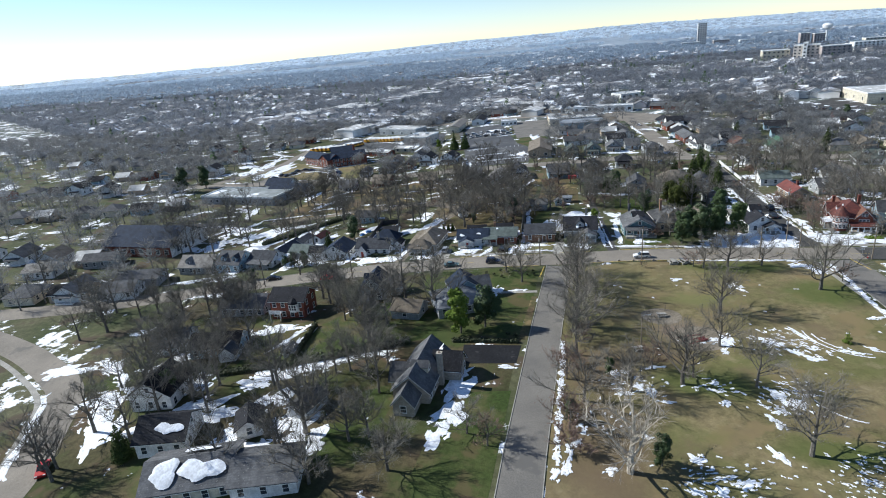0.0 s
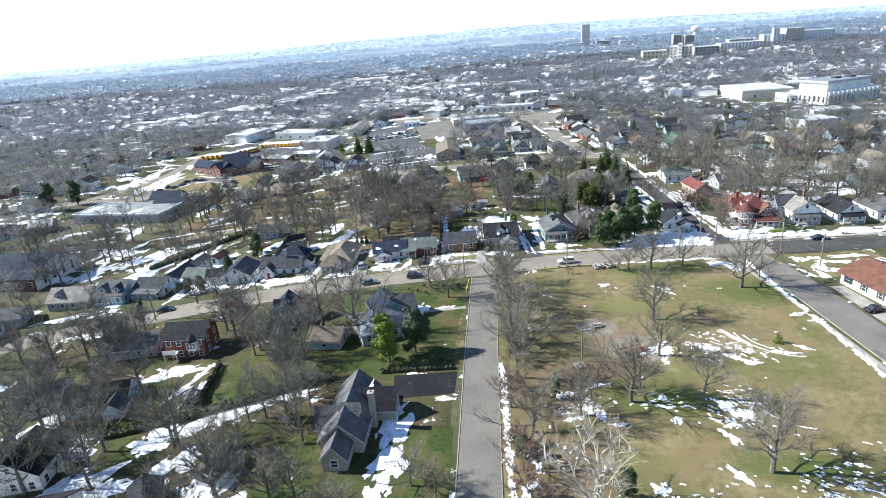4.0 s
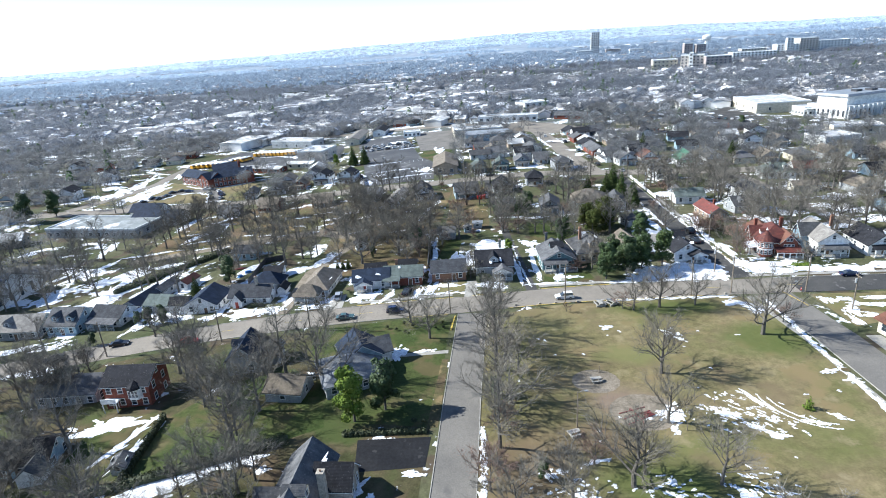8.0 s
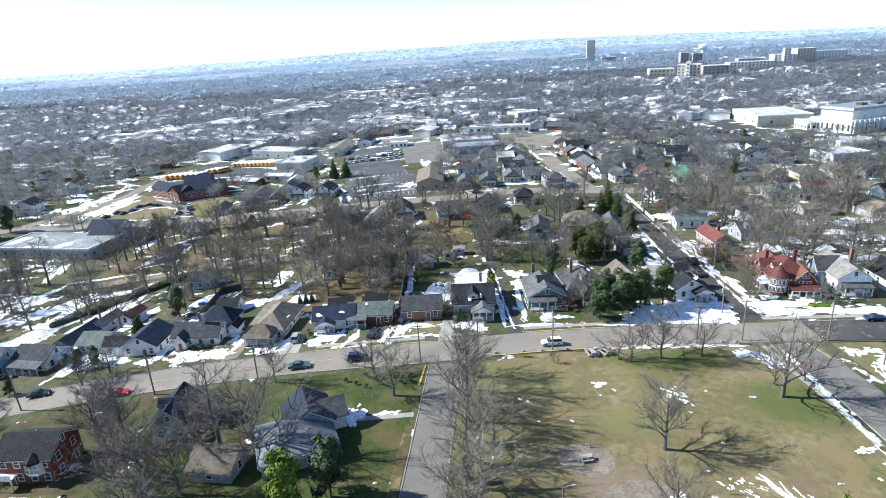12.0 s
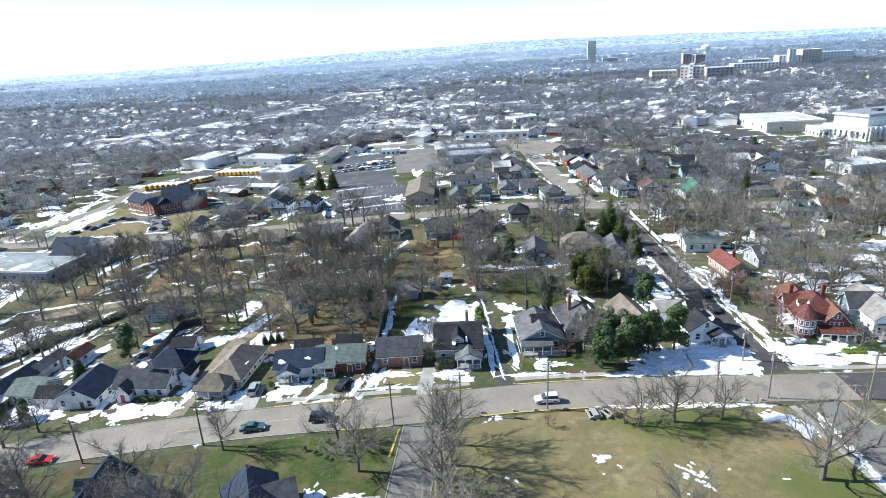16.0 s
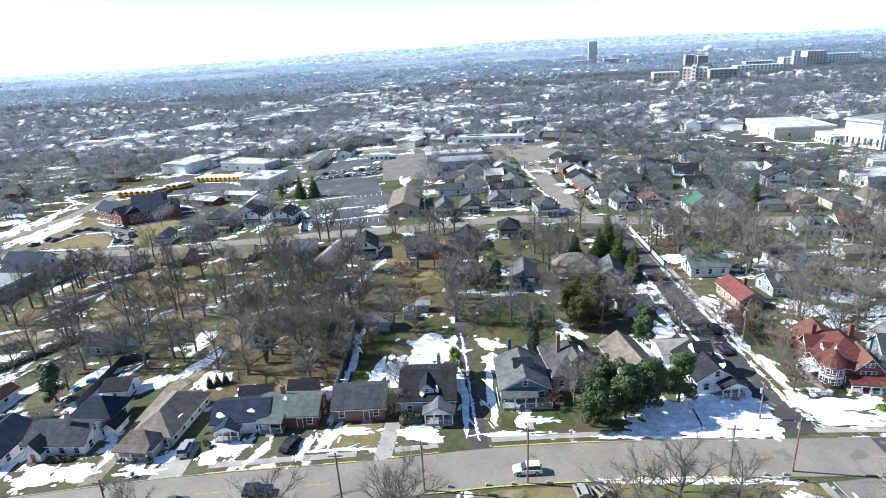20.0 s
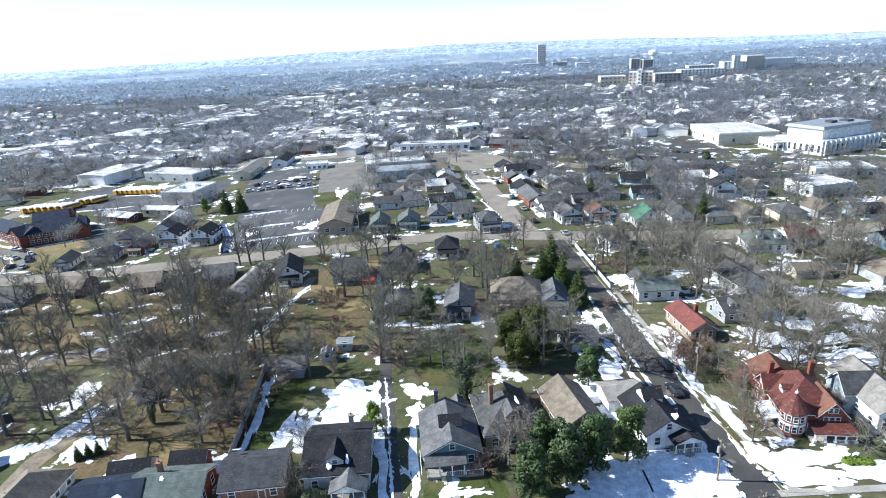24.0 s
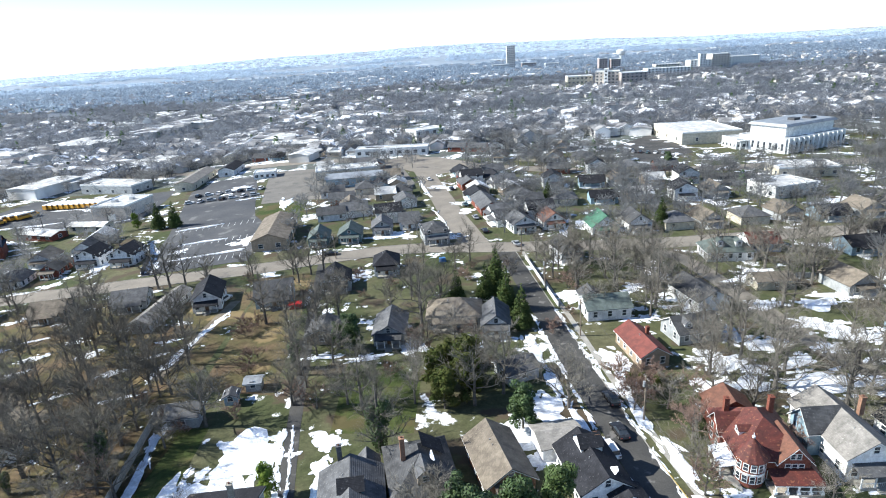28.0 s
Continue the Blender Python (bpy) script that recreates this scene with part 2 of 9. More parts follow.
surface("roof_pale", (0.26, 0.245, 0.225), (0.2, 0.19, 0.175), 2.5, 0.9, 0.02, speck=(0.32, 0.3, 0.28), speck_size=0.3, speck_at=0.62, vary=0.15, lines=0.15)
surface("roof_scarlet", (0.165, 0.042, 0.031), (0.13, 0.036, 0.027), 2.2, 0.75, 0.02, speck=(0.1, 0.03, 0.024), speck_size=0.7, speck_at=0.63, lines=0.2)
surface("roof_green", (0.12, 0.145, 0.135), (0.09, 0.11, 0.105), 2.5, 0.9, 0.02, vary=0.1, lines=0.15)
surface("roof_red", (0.11, 0.026, 0.019), (0.075, 0.021, 0.016), 1.6, 0.75, 0.03, speck=(0.18, 0.066, 0.036), speck_size=0.5, speck_at=0.6, lines=0.2)
surface("roof_orange", (0.155, 0.066, 0.04), (0.12, 0.052, 0.034), 2.0, 0.8, 0.02, speck=(0.1, 0.045, 0.033), speck_size=0.6, speck_at=0.64, lines=0.15)
surface("roof_membrane", (0.5, 0.5, 0.49), (0.38, 0.38, 0.37), 6.0, 0.8, 0.0, speck=(0.78, 0.8, 0.83), speck_size=5.0, speck_at=0.56)
surface("roof_weathered", (0.27, 0.29, 0.29), (0.2, 0.22, 0.22), 7.0, 0.85, 0.0, speck=(0.76, 0.79, 0.83), speck_size=9.0, speck_at=0.56)
surface("roof_metal", (0.36, 0.38, 0.4), (0.3, 0.32, 0.34), 5.0, 0.5, 0.0, metal=0.3, vary=0.15)
surface("dark_trim", (0.05, 0.05, 0.055), (0.035, 0.035, 0.04), 1.0, 0.6)
surface("door_red", (0.4, 0.06, 0.04), (0.33, 0.05, 0.035), 1.0, 0.5)
surface("door_wood", (0.16, 0.09, 0.05), (0.12, 0.07, 0.04), 0.6, 0.55)
surface("glass", (0.035, 0.045, 0.055), (0.05, 0.06, 0.075), 0.8, 0.08)
surface("bark", (0.155, 0.142, 0.124), (0.097, 0.089, 0.079), 0.5, 0.95, 0.03, vary=0.25)
surface("bark_pale", (0.5, 0.46, 0.39), (0.33, 0.29, 0.24), 0.6, 0.9, 0.02, vary=0.1)
surface("twigs", (0.228, 0.21, 0.178), (0.16, 0.148, 0.126), 0.5, 0.95, vary=0.25)
surface("twigs_pale", (0.4, 0.36, 0.3), (0.32, 0.28, 0.235), 0.5, 0.95, vary=0.1)
surface("twigs_red", (0.26, 0.18, 0.145), (0.2, 0.14, 0.115), 0.5, 0.95, vary=0.2)
surface("leaves_dark", (0.022, 0.05, 0.012), (0.052, 0.088, 0.02), 0.9, 0.7, vary=0.15)
surface("leaves_olive", (0.045, 0.064, 0.015), (0.082, 0.088, 0.024), 1.2, 0.82, vary=0.15)
surface("leaves_mid", (0.045, 0.082, 0.016), (0.078, 0.122, 0.026), 1.0, 0.75, vary=0.15)
surface("leaves_bright", (0.1, 0.155, 0.022), (0.15, 0.205, 0.036), 1.2, 0.82, vary=0.1)
surface("needles", (0.04, 0.066, 0.02), (0.068, 0.09, 0.026), 1.2, 0.82, vary=0.15)
surface("hedge", (0.03, 0.043, 0.016), (0.05, 0.06, 0.024), 0.6, 0.8, 0.05)
surface("fence_wood", (0.44, 0.42, 0.38), (0.32, 0.3, 0.27), 0.9, 0.9, 0.01, vary=0.15)
surface("pole_wood", (0.24, 0.2, 0.155), (0.17, 0.14, 0.11), 0.8, 0.9, 0.01)
surface("galvanised", (0.55, 0.56, 0.57), (0.45, 0.46, 0.47), 1.0, 0.45, metal=0.5)
surface("rubber", (0.02, 0.02, 0.021), (0.028, 0.028, 0.028), 0.4, 0.85)
surface("rim", (0.5, 0.5, 0.51), (0.4, 0.4, 0.41), 0.4, 0.35, metal=0.8)
surface("car_white", (0.78, 0.78, 0.77), (0.72, 0.72, 0.71), 2.0, 0.3)
surface("car_silver", (0.48, 0.49, 0.5), (0.43, 0.44, 0.45), 2.0, 0.3, metal=0.4)
surface("car_black", (0.02, 0.021, 0.024), (0.028, 0.028, 0.03), 2.0, 0.25)
surface("car_navy", (0.02, 0.03, 0.07), (0.024, 0.036, 0.08), 2.0, 0.25)
surface("car_teal", (0.05, 0.11, 0.12), (0.06, 0.12, 0.13), 2.0, 0.3)
surface("car_red", (0.5, 0.025, 0.02), (0.42, 0.022, 0.018), 2.0, 0.3)
surface("bus_yellow", (0.72, 0.36, 0.03), (0.62, 0.31, 0.03), 2.0, 0.45)
surface("play_red", (0.2, 0.04, 0.034), (0.15, 0.034, 0.03), 0.6, 0.5)
surface("tarp_blue", (0.05, 0.2, 0.5), (0.04, 0.16, 0.4), 0.8, 0.5, 0.02)
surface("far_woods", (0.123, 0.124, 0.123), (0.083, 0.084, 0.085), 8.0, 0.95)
surface("far_walls", (0.78, 0.77, 0.75), (0.5, 0.46, 0.41), 40.0, 0.8)
surface("far_roofs", (0.085, 0.085, 0.095), (0.33, 0.33, 0.33), 20.0, 0.85, speck=(0.74, 0.76, 0.8), speck_size=17.0, speck_at=0.53)
# Woods and far land paler and bluer by distance: haze painted into base colours.
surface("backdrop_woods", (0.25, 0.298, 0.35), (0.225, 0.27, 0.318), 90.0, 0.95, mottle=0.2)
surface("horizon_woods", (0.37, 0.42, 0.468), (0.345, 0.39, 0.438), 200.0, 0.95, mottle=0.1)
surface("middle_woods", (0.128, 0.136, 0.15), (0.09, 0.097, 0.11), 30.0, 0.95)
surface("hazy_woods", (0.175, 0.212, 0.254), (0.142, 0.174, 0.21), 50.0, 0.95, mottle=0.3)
# Both land tones carry the blue of distance haze.
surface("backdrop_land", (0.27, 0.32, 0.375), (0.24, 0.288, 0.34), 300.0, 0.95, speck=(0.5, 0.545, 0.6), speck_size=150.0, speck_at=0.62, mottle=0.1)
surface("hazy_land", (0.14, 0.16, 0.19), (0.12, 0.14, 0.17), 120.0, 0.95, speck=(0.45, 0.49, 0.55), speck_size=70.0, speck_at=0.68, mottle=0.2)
surface("far_needles", (0.045, 0.075, 0.04), (0.065, 0.095, 0.047), 6.0, 0.85)
for crowned in ("far_woods", "middle_woods", "hazy_woods", "backdrop_woods", "horizon_woods", "far_needles"):
    # sprays of fine twigs pass on the light that falls on their far side
    nt = MATS[crowned].node_tree
    lit, both = nt.nodes.new("ShaderNodeBsdfTranslucent"), nt.nodes.new("ShaderNodeAddShader")
    nt.links.new(nt.nodes["Principled BSDF"].inputs["Base Color"].links[0].from_socket, lit.inputs["Color"])
    nt.links.new(nt.nodes["Principled BSDF"].outputs[0], both.inputs[0])
    nt.links.new(lit.outputs[0], both.inputs[1])
    nt.links.new(both.outputs[0], nt.nodes["Material Output"].inputs["Surface"])
# Beige paled and brick greyed: skyline haze painted into both wall tones.
surface("beige_block", (0.6, 0.535, 0.465), (0.53, 0.475, 0.42), 6.0, 0.8)
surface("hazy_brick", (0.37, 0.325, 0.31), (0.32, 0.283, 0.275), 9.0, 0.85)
surface("lot_asphalt", (0.07, 0.073, 0.08), (0.098, 0.1, 0.104), 14.0, 0.9, 0.0, speck=(0.15, 0.15, 0.15), speck_size=7.0, speck_at=0.6, fine=30.0, mottle=0.12)


# ---- building blocks ----
def ease(s):
    s = min(1.0, max(0.0, s))
    return s * s * (3 - 2 * s)


def gz(x):
    """The lie of the land: it falls gently to the west."""
    return -6.0 * ease((-x - 25) / 130)


class Shape:
    """Collects corners and faces of one mesh."""

    def __init__(self):
        self.v, self.f = [], []

    def face(self, *pts):
        n = len(self.v)
        self.v += [tuple(p) for p in pts]
        self.f.append(tuple(range(n, n + len(pts))))
        return self

    def box(self, x0, x1, y0, y1, z0, z1, taper=0.0):
        n = len(self.v)
        t = taper
        self.v += [(x0, y0, z0), (x1, y0, z0), (x1, y1, z0), (x0, y1, z0),
                   (x0 + t, y0 + t, z1), (x1 - t, y0 + t, z1), (x1 - t, y1 - t, z1), (x0 + t, y1 - t, z1)]
        self.f += [tuple(n + i for i in q) for q in ((3, 2, 1, 0), (4, 5, 6, 7), (0, 1, 5, 4), (1, 2, 6, 5), (2, 3, 7, 6), (3, 0, 4, 7))]
        return self

    def slab(self, a, b, c, d, thick):
        """A plate with the top corners a, b, c, d (counter-clockwise from above), thick downwards."""
        n = len(self.v)
        self.v += [tuple(p) for p in (a, b, c, d)] + [(p[0], p[1], p[2] - thick) for p in (a, b, c, d)]
        self.f += [tuple(n + i for i in q) for q in ((0, 1, 2, 3), (7, 6, 5, 4), (4, 5, 1, 0), (5, 6, 2, 1), (6, 7, 3, 2), (7, 4, 0, 3))]
        return self

    def prism(self, outline, z0, z1):
        n, k = len(self.v), len(outline)
        self.v += [(x, y, z0) for x, y in outline] + [(x, y, z1) for x, y in outline]
        self.f += [tuple(range(n + k - 1, n - 1, -1)), tuple(range(n + k, n + 2 * k))]
        self.f += [(n + i, n + (i + 1) % k, n + k + (i + 1) % k, n + k + i) for i in range(k)]
        return self

    def tube(self, pts, radii, sides=6, cap=True):
        n = len(self.v)
        for i, (p, r) in enumerate(zip(pts, radii)):
            way = (Vector(pts[min(i + 1, len(pts) - 1)]) - Vector(pts[max(i - 1, 0)])).normalized()
            side = way.cross((0.31, 0.83, 0.46)).normalized()
            over = way.cross(side)
            for k in range(sides):
                a = 2 * math.pi * k / sides
                self.v.append(tuple(Vector(p) + r * (math.cos(a) * side + math.sin(a) * over)))
        for i in range(len(pts) - 1):
            for k in range(sides):
                a, b = n + i * sides + k, n + i * sides + (k + 1) % sides
                self.f.append((a, b, b + sides, a + sides))
        if cap:
            self.f.append(tuple(n + (len(pts) - 1) * sides + k for k in range(sides)))
            self.f.append(tuple(n + k for k in reversed(range(sides))))
        return self

    def mesh(self, name, mat):
        me = bpy.data.meshes.new(name)
        me.from_pydata(self.v, [], self.f)
        me.materials.append(MATS[mat] if isinstance(mat, str) else mat)
        me.update()
        return me


def thing(name, x, y, turn=0.0, label="", category="", group="", z=None, kind=""):
    ob = new(name)
    ob.empty_display_size = 0.3
    ob.matrix_basis = pose(x, y, gz(x) if z is None else z, 0, 0, turn)
    return tagged(ob, label, category, group, kind)


def part(name, shape, mat, parent, label="", at=None):
    """Links a shape (or a finished mesh) as one mesh object under a thing or a part."""
    ob = new(name, shape.mesh(name, mat) if isinstance(shape, Shape) else shape)
    ob.parent = parent
    if at:
        ob.matrix_basis = at
    return tagged(ob, label)


def single(name, shape, mat, x, y, turn=0.0, label="", category="", group="", kind="", z=None):
    ob = new(name, shape.mesh(name, mat))
    ob.matrix_basis = pose(x, y, gz(x) if z is None else z, 0, 0, turn)
    return tagged(ob, label, category, group, kind)


def draped(name, outline, lift, mat, label, kind="structure", category=""):
    """A sheet that lies on the ground within an outline, cut along x so that it follows the slope."""
    bm = bmesh.new()
    bm.faces.new([bm.verts.new((x, y, 0)) for x, y in outline])
    lo, hi = min(p[0] for p in outline), max(p[0] for p in outline)
    for cut in range(-170, -10, 10):
        if lo < cut < hi:
            bmesh.ops.bisect_plane(bm, geom=bm.verts[:] + bm.edges[:] + bm.faces[:], plane_co=(cut, 0, 0), plane_no=(1, 0, 0))
    bmesh.ops.triangulate(bm, faces=bm.faces[:])
    bm.normal_update()
    if sum(f.normal.z for f in bm.faces) < 0:
        bmesh.ops.reverse_faces(bm, faces=bm.faces[:])
    for v in bm.verts:
        v.co.z = ground_z(v.co.x, v.co.y) + lift
    me = bpy.data.meshes.new(name)
    bm.to_mesh(me)
    bm.free()
    me.materials.append(MATS[mat])
    return tagged(new(name, me), label, category, kind=kind)


def ground_z(x, y):
    """The draped height: straight between the cuts, as the ground sheet has it."""
    a = math.floor(x / 10.0) * 10.0
    return gz(a) + (gz(a + 10) - gz(a)) * (x - a) / 10.0


def offset_line(line, d):
    """The line moved d metres to its left."""
    out = []
    for i, p in enumerate(line):
        a, b = Vector(line[max(i - 1, 0)]), Vector(line[min(i + 1, len(line) - 1)])
        t = (b - a).normalized()
        out.append((p[0] - t.y * d, p[1] + t.x * d))
    return out


def strip(name, line, d0, d1, lift, mat, label, kind="structure"):
    """A band along a line from d0 to d1 metres left of it."""
    return draped(name, offset_line(line, d0) + offset_line(line, d1)[::-1], lift, mat, label, kind)


def kerb(line, d, label="pale concrete kerb beside the road", mat="concrete", high=0.13):
    """A kerb: a real step of 0.16 m width along a line."""
    s = Shape()
    a, b = offset_line(line, d - 0.08), offset_line(line, d + 0.08)
    for i in range(len(line) - 1):
        q = [(*a[i], 0), (*a[i + 1], 0), (*b[i + 1], 0), (*b[i], 0)]
        s.slab(*[(x, y, ground_z(x, y) + high) for x, y, _ in q], high + 0.1)
    return tagged(new("kerb", s.mesh("kerb", mat)), label, kind="structure")


def cut_line(line, lo, hi):
    return [p for p in line if lo <= p[0] <= hi]


def smooth_line(pts, n=6):
    """A soft curve through the points."""
    out = []
    for i in range(len(pts) - 1):
        p0, p1, p2, p3 = (Vector(pts[min(max(k, 0), len(pts) - 1)]) for k in (i - 1, i, i + 1, i + 2))
        for k in range(n):
            t = k / n
            out.append(tuple(0.5 * (2 * p1 + (p2 - p0) * t + (2 * p0 - 5 * p1 + 4 * p2 - p3) * t * t + (3 * p1 - p0 - 3 * p2 + p3) * t ** 3)))
    return out + [tuple(pts[-1])]


# ---- ground, roads, pavements ----
def make_ground():
    xs = [-5200, -3600, -2400, -1500, -900, -500, -300, -200] + list(range(-170, -9, 10)) + [0, 60, 150, 300, 500, 900, 1500, 2400, 3600, 5200]
    ys = [-700, -300, -120, 0, 120, 300, 500, 800, 1200]
    verts = [(x, y, gz(x)) for y in ys for x in xs]
    n = len(xs)
    faces = [(j * n + i, j * n + i + 1, (j + 1) * n + i + 1, (j + 1) * n + i) for j in range(len(ys) - 1) for i in range(n - 1)]
    # beyond the town the land rises a little towards the horizon, with a ridge to the north-east
    base = len(verts)
    far = [1700, 2400, 3200, 4100, 4700]
    for k, y in enumerate(far):
        for x in xs:
            verts.append((x, y, gz(x) + 12 * ease(k / 4) ** 1.2))
    last = (len(ys) - 1) * n
    for k in range(len(far)):
        a, b = (last if k == 0 else base + (k - 1) * n), base + k * n
        faces += [(a + i, a + i + 1, b + i + 1, b + i) for i in range(n - 1)]
    me = bpy.data.meshes.new("ground")
    me.from_pydata(verts, [], faces)
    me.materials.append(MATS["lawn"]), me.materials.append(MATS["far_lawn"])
    # Beyond y = 300 the lawn takes the haze-tinted tones.
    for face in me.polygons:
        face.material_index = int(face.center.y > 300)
    tagged(new("ground", me), "winter lawns and leaf litter with leftover snow", "ground", kind="structure")


make_ground()

def land_z(x, y):
    """Height of the far land, rising gently towards the horizon."""
    u = x / y
    ridge = 4 * math.sin(u * 7 + 1) + 2.5 * math.sin(u * 23) + 1.5 * math.sin(u * 61) - 52 * ease((u - 0.1) / 0.7) - 52 * ease((-u - 0.05) / 0.8)
    return gz(x) + 1.0 + (58 + ridge) * ease((y - 1400) / 3300) ** 1.3


def make_backdrop():
    """Wooded plain and low hills towards the horizon, distance haze painted into their colour."""
    xs, ys = [-1.75 + 0.05 * k for k in range(59)], [1500, 2000, 2600, 3200, 3700, 4100, 4400, 4700]
    far_sheet(xs, ys, "backdrop_land", "far wooded plain and low hills, tinted pale blue as haze")
    far_sheet(xs, [880, 1200, 1505], "hazy_land", "wooded plain beyond the town with haze in its colour")


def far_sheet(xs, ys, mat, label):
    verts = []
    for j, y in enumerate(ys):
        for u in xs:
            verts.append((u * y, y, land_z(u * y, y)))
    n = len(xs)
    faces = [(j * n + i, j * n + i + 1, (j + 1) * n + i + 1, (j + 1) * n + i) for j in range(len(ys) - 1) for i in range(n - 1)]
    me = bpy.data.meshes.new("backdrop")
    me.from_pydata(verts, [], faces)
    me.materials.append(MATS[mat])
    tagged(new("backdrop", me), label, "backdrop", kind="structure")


make_backdrop()

MAIN = smooth_line([(-260, -52), (-170, -28), (-125, -14), (-90, -6), (-55, -1.5), (-20, 1.8), (5, 5.5), (30, 7.0), (60, 7.4), (120, 7.0), (300, 4.0)], 16)
SIDE = [(-24, -600), (-17.2, -150), (-16.6, -86), (-15.2, -40), (-13.6, -3.4)]
EAST = [(76, -600), (67.5, -150), (65.5, -60), (63.4, -20), (60.5, 1.6)]
NORTH_SIDE = smooth_line([(57.8, 12.4), (56.6, 24), (55.6, 36), (54.4, 60), (53.5, 90), (51.5, 136)], 4)
SECOND = smooth_line([(-420, 108), (-250, 132), (-135, 137), (-80, 135.5), (-33, 136.5), (-7, 142), (20, 145.5), (52, 140), (100, 133), (150, 132), (230, 130), (420, 125)], 5)
NORTH = smooth_line([(42.6, 145), (40.2, 165), (37.6, 186), (35.4, 211), (32.5, 238), (30, 265), (26, 300), (20.7, 345), (12.5, 457), (-2.7, 638), (-16.3, 761), (-39, 913), (-50, 1050)], 4)
STRIP_ROAD = smooth_line([(-60, 380), (-69.6, 485), (-81, 611), (-93, 759), (-98, 887), (-100, 1050)], 3)
THIRD = smooth_line([(-330, 372), (-150, 345), (-22, 323), (4.5, 312), (22, 306), (48, 289), (63, 275), (130, 240), (240, 226), (420, 215)], 4)
EAST_LANE = smooth_line([(86, 137), (98.6, 124), (102.6, 114), (104.6, 85), (106, 66), (108.6, 51), (111, 30), (112, 12)], 4)
SOUTH_WEST = smooth_line([(-240, -34), (-190, -43), (-162, -51), (-143, -59), (-124, -70.5), (-114, -84.5), (-105.5, -101), (-98, -130), (-94, -170)], 5)

strip("main_road", MAIN, -5.2, 3.9, 0.05, "asphalt_pale", "sun-bleached asphalt road with faint wear")
strip("main_road", cut_line(MAIN, 66.5, 300), -5.2, 3.9, 0.057, "asphalt_dark", "darker resurfaced stretch of the main road")
strip("side_street", SIDE, -3.5, 3.3, 0.04, "asphalt_mid", "narrow grey asphalt side street beside the park")
strip("east_street", EAST, -4.6, 4.4, 0.04, "asphalt_mid", "worn grey asphalt street beside the park")
strip("north_side_street", NORTH_SIDE, -3.0, 2.9, 0.04, "asphalt_dark", "dark asphalt side street with snowy verges")
strip("second_street", SECOND, -4.6, 4.6, 0.05, "asphalt_pale", "pale asphalt cross street")
strip("north_street", NORTH, -5.0, 5.0, 0.06, "asphalt_pale", "pale asphalt street leading away through houses")
draped("junction", [(6, 303), (14, 322), (40, 312), (62, 284), (50, 266), (34, 262), (22, 276)], 0.085, "asphalt_pale", "broad pale asphalt junction of two streets")
strip("third_street", THIRD, -6.0, 6.0, 0.07, "asphalt_pale", "pale asphalt cross street in the distance")
strip("strip_road", STRIP_ROAD, -5.0, 5.0, 0.1, "asphalt_pale", "pale asphalt road along the distant shops")
strip("east_lane", EAST_LANE, -2.8, 2.8, 0.04, "asphalt_pale", "narrow asphalt lane between back yards")
strip("south_west_street", SOUTH_WEST, -3.8, 3.8, 0.04, "asphalt_pale", "curving pale residential street")

for lo, hi, d in ((-120, -16, 4.0), (5, 50, 4.0), (62, 200, 4.0), (-95, -20, -5.3), (-8, 52, -5.3)):
    kerb(cut_line(MAIN, lo, hi), d)
kerb(SIDE, 3.4, "pale concrete kerb beside the side street")
kerb(SIDE, -3.6, "pale concrete kerb beside the side street")
kerb(EAST, 4.5, "snow-edged concrete kerb beside the park")
kerb(NORTH_SIDE, -3.1, "concrete kerb with worn yellow paint")
kerb(SECOND, -4.7), kerb(SECOND, 4.7)
for lo, hi, d in ((-45, -26, 4.1), (-24, -17, 4.1), (-14, -3, 4.1), (5, 24, 4.1), (-32, -19, -5.4), (-6, 50, -5.4)):
    strip("kerb_paint", cut_line(MAIN, lo, hi), d - 0.11, d + 0.11, 0.15, "yellow_paint", "worn yellow painted kerb top")
strip("kerb_paint", NORTH_SIDE[2:8], -3.18, -3.06, 0.15, "yellow_paint", "worn yellow painted kerb top")
draped("kerb_paint", [(63.2, 2.6), (63.5, 2.6), (65.5, -5.4), (65.2, -5.4)], 0.16, "yellow_paint", "worn yellow painted kerb corner")
draped("kerb_paint", [(-17.9, -4.6), (-17.6, -4.3), (-18.3, -12), (-18.7, -12)], 0.1, "yellow_paint", "worn yellow painted kerb corner")
for lo, hi in ((-44, -17), (-13, -3), (5, 48), (60, 160)):
    strip("pavement", cut_line(MAIN, lo, hi), 5.4, 6.8, 0.06, "concrete", "worn concrete footpath along the road")
strip("pavement", EAST, 5.6, 6.9, 0.05, "concrete", "concrete footpath beside the park, partly snowed over")
strip("pavement", NORTH_SIDE, -5.8, -4.5, 0.05, "concrete", "concrete footpath with snow along it")
strip("pavement", SOUTH_WEST, -6.2, -4.9, 0.05, "concrete", "concrete footpath on the curve of the street")
for x in range(-90, 200, 9):
    seg = cut_line(MAIN, x, x + 9)
    if len(seg) > 2 and x % 2:
        strip("lane_mark", seg[:3], -0.7, -0.58, 0.062, "yellow_paint", "faded yellow dash on the road's middle")

# lawns
draped("garden_ground", [(-19, -7.6), (-52, -8.4), (-92, -13.6), (-124, -24), (-124, -300), (-24, -300), (-21, -60)], 0.006, "garden_ground", "garden ground of thin grass and dead leaves")
draped("garden_lawn", [(-72.4, -59.4), (-60, -55.6), (-46, -50), (-40, -47), (-44, -33), (-52, -26), (-64, -30), (-73, -41)], 0.012, "green_grass", "thin green grass round the grey garage")
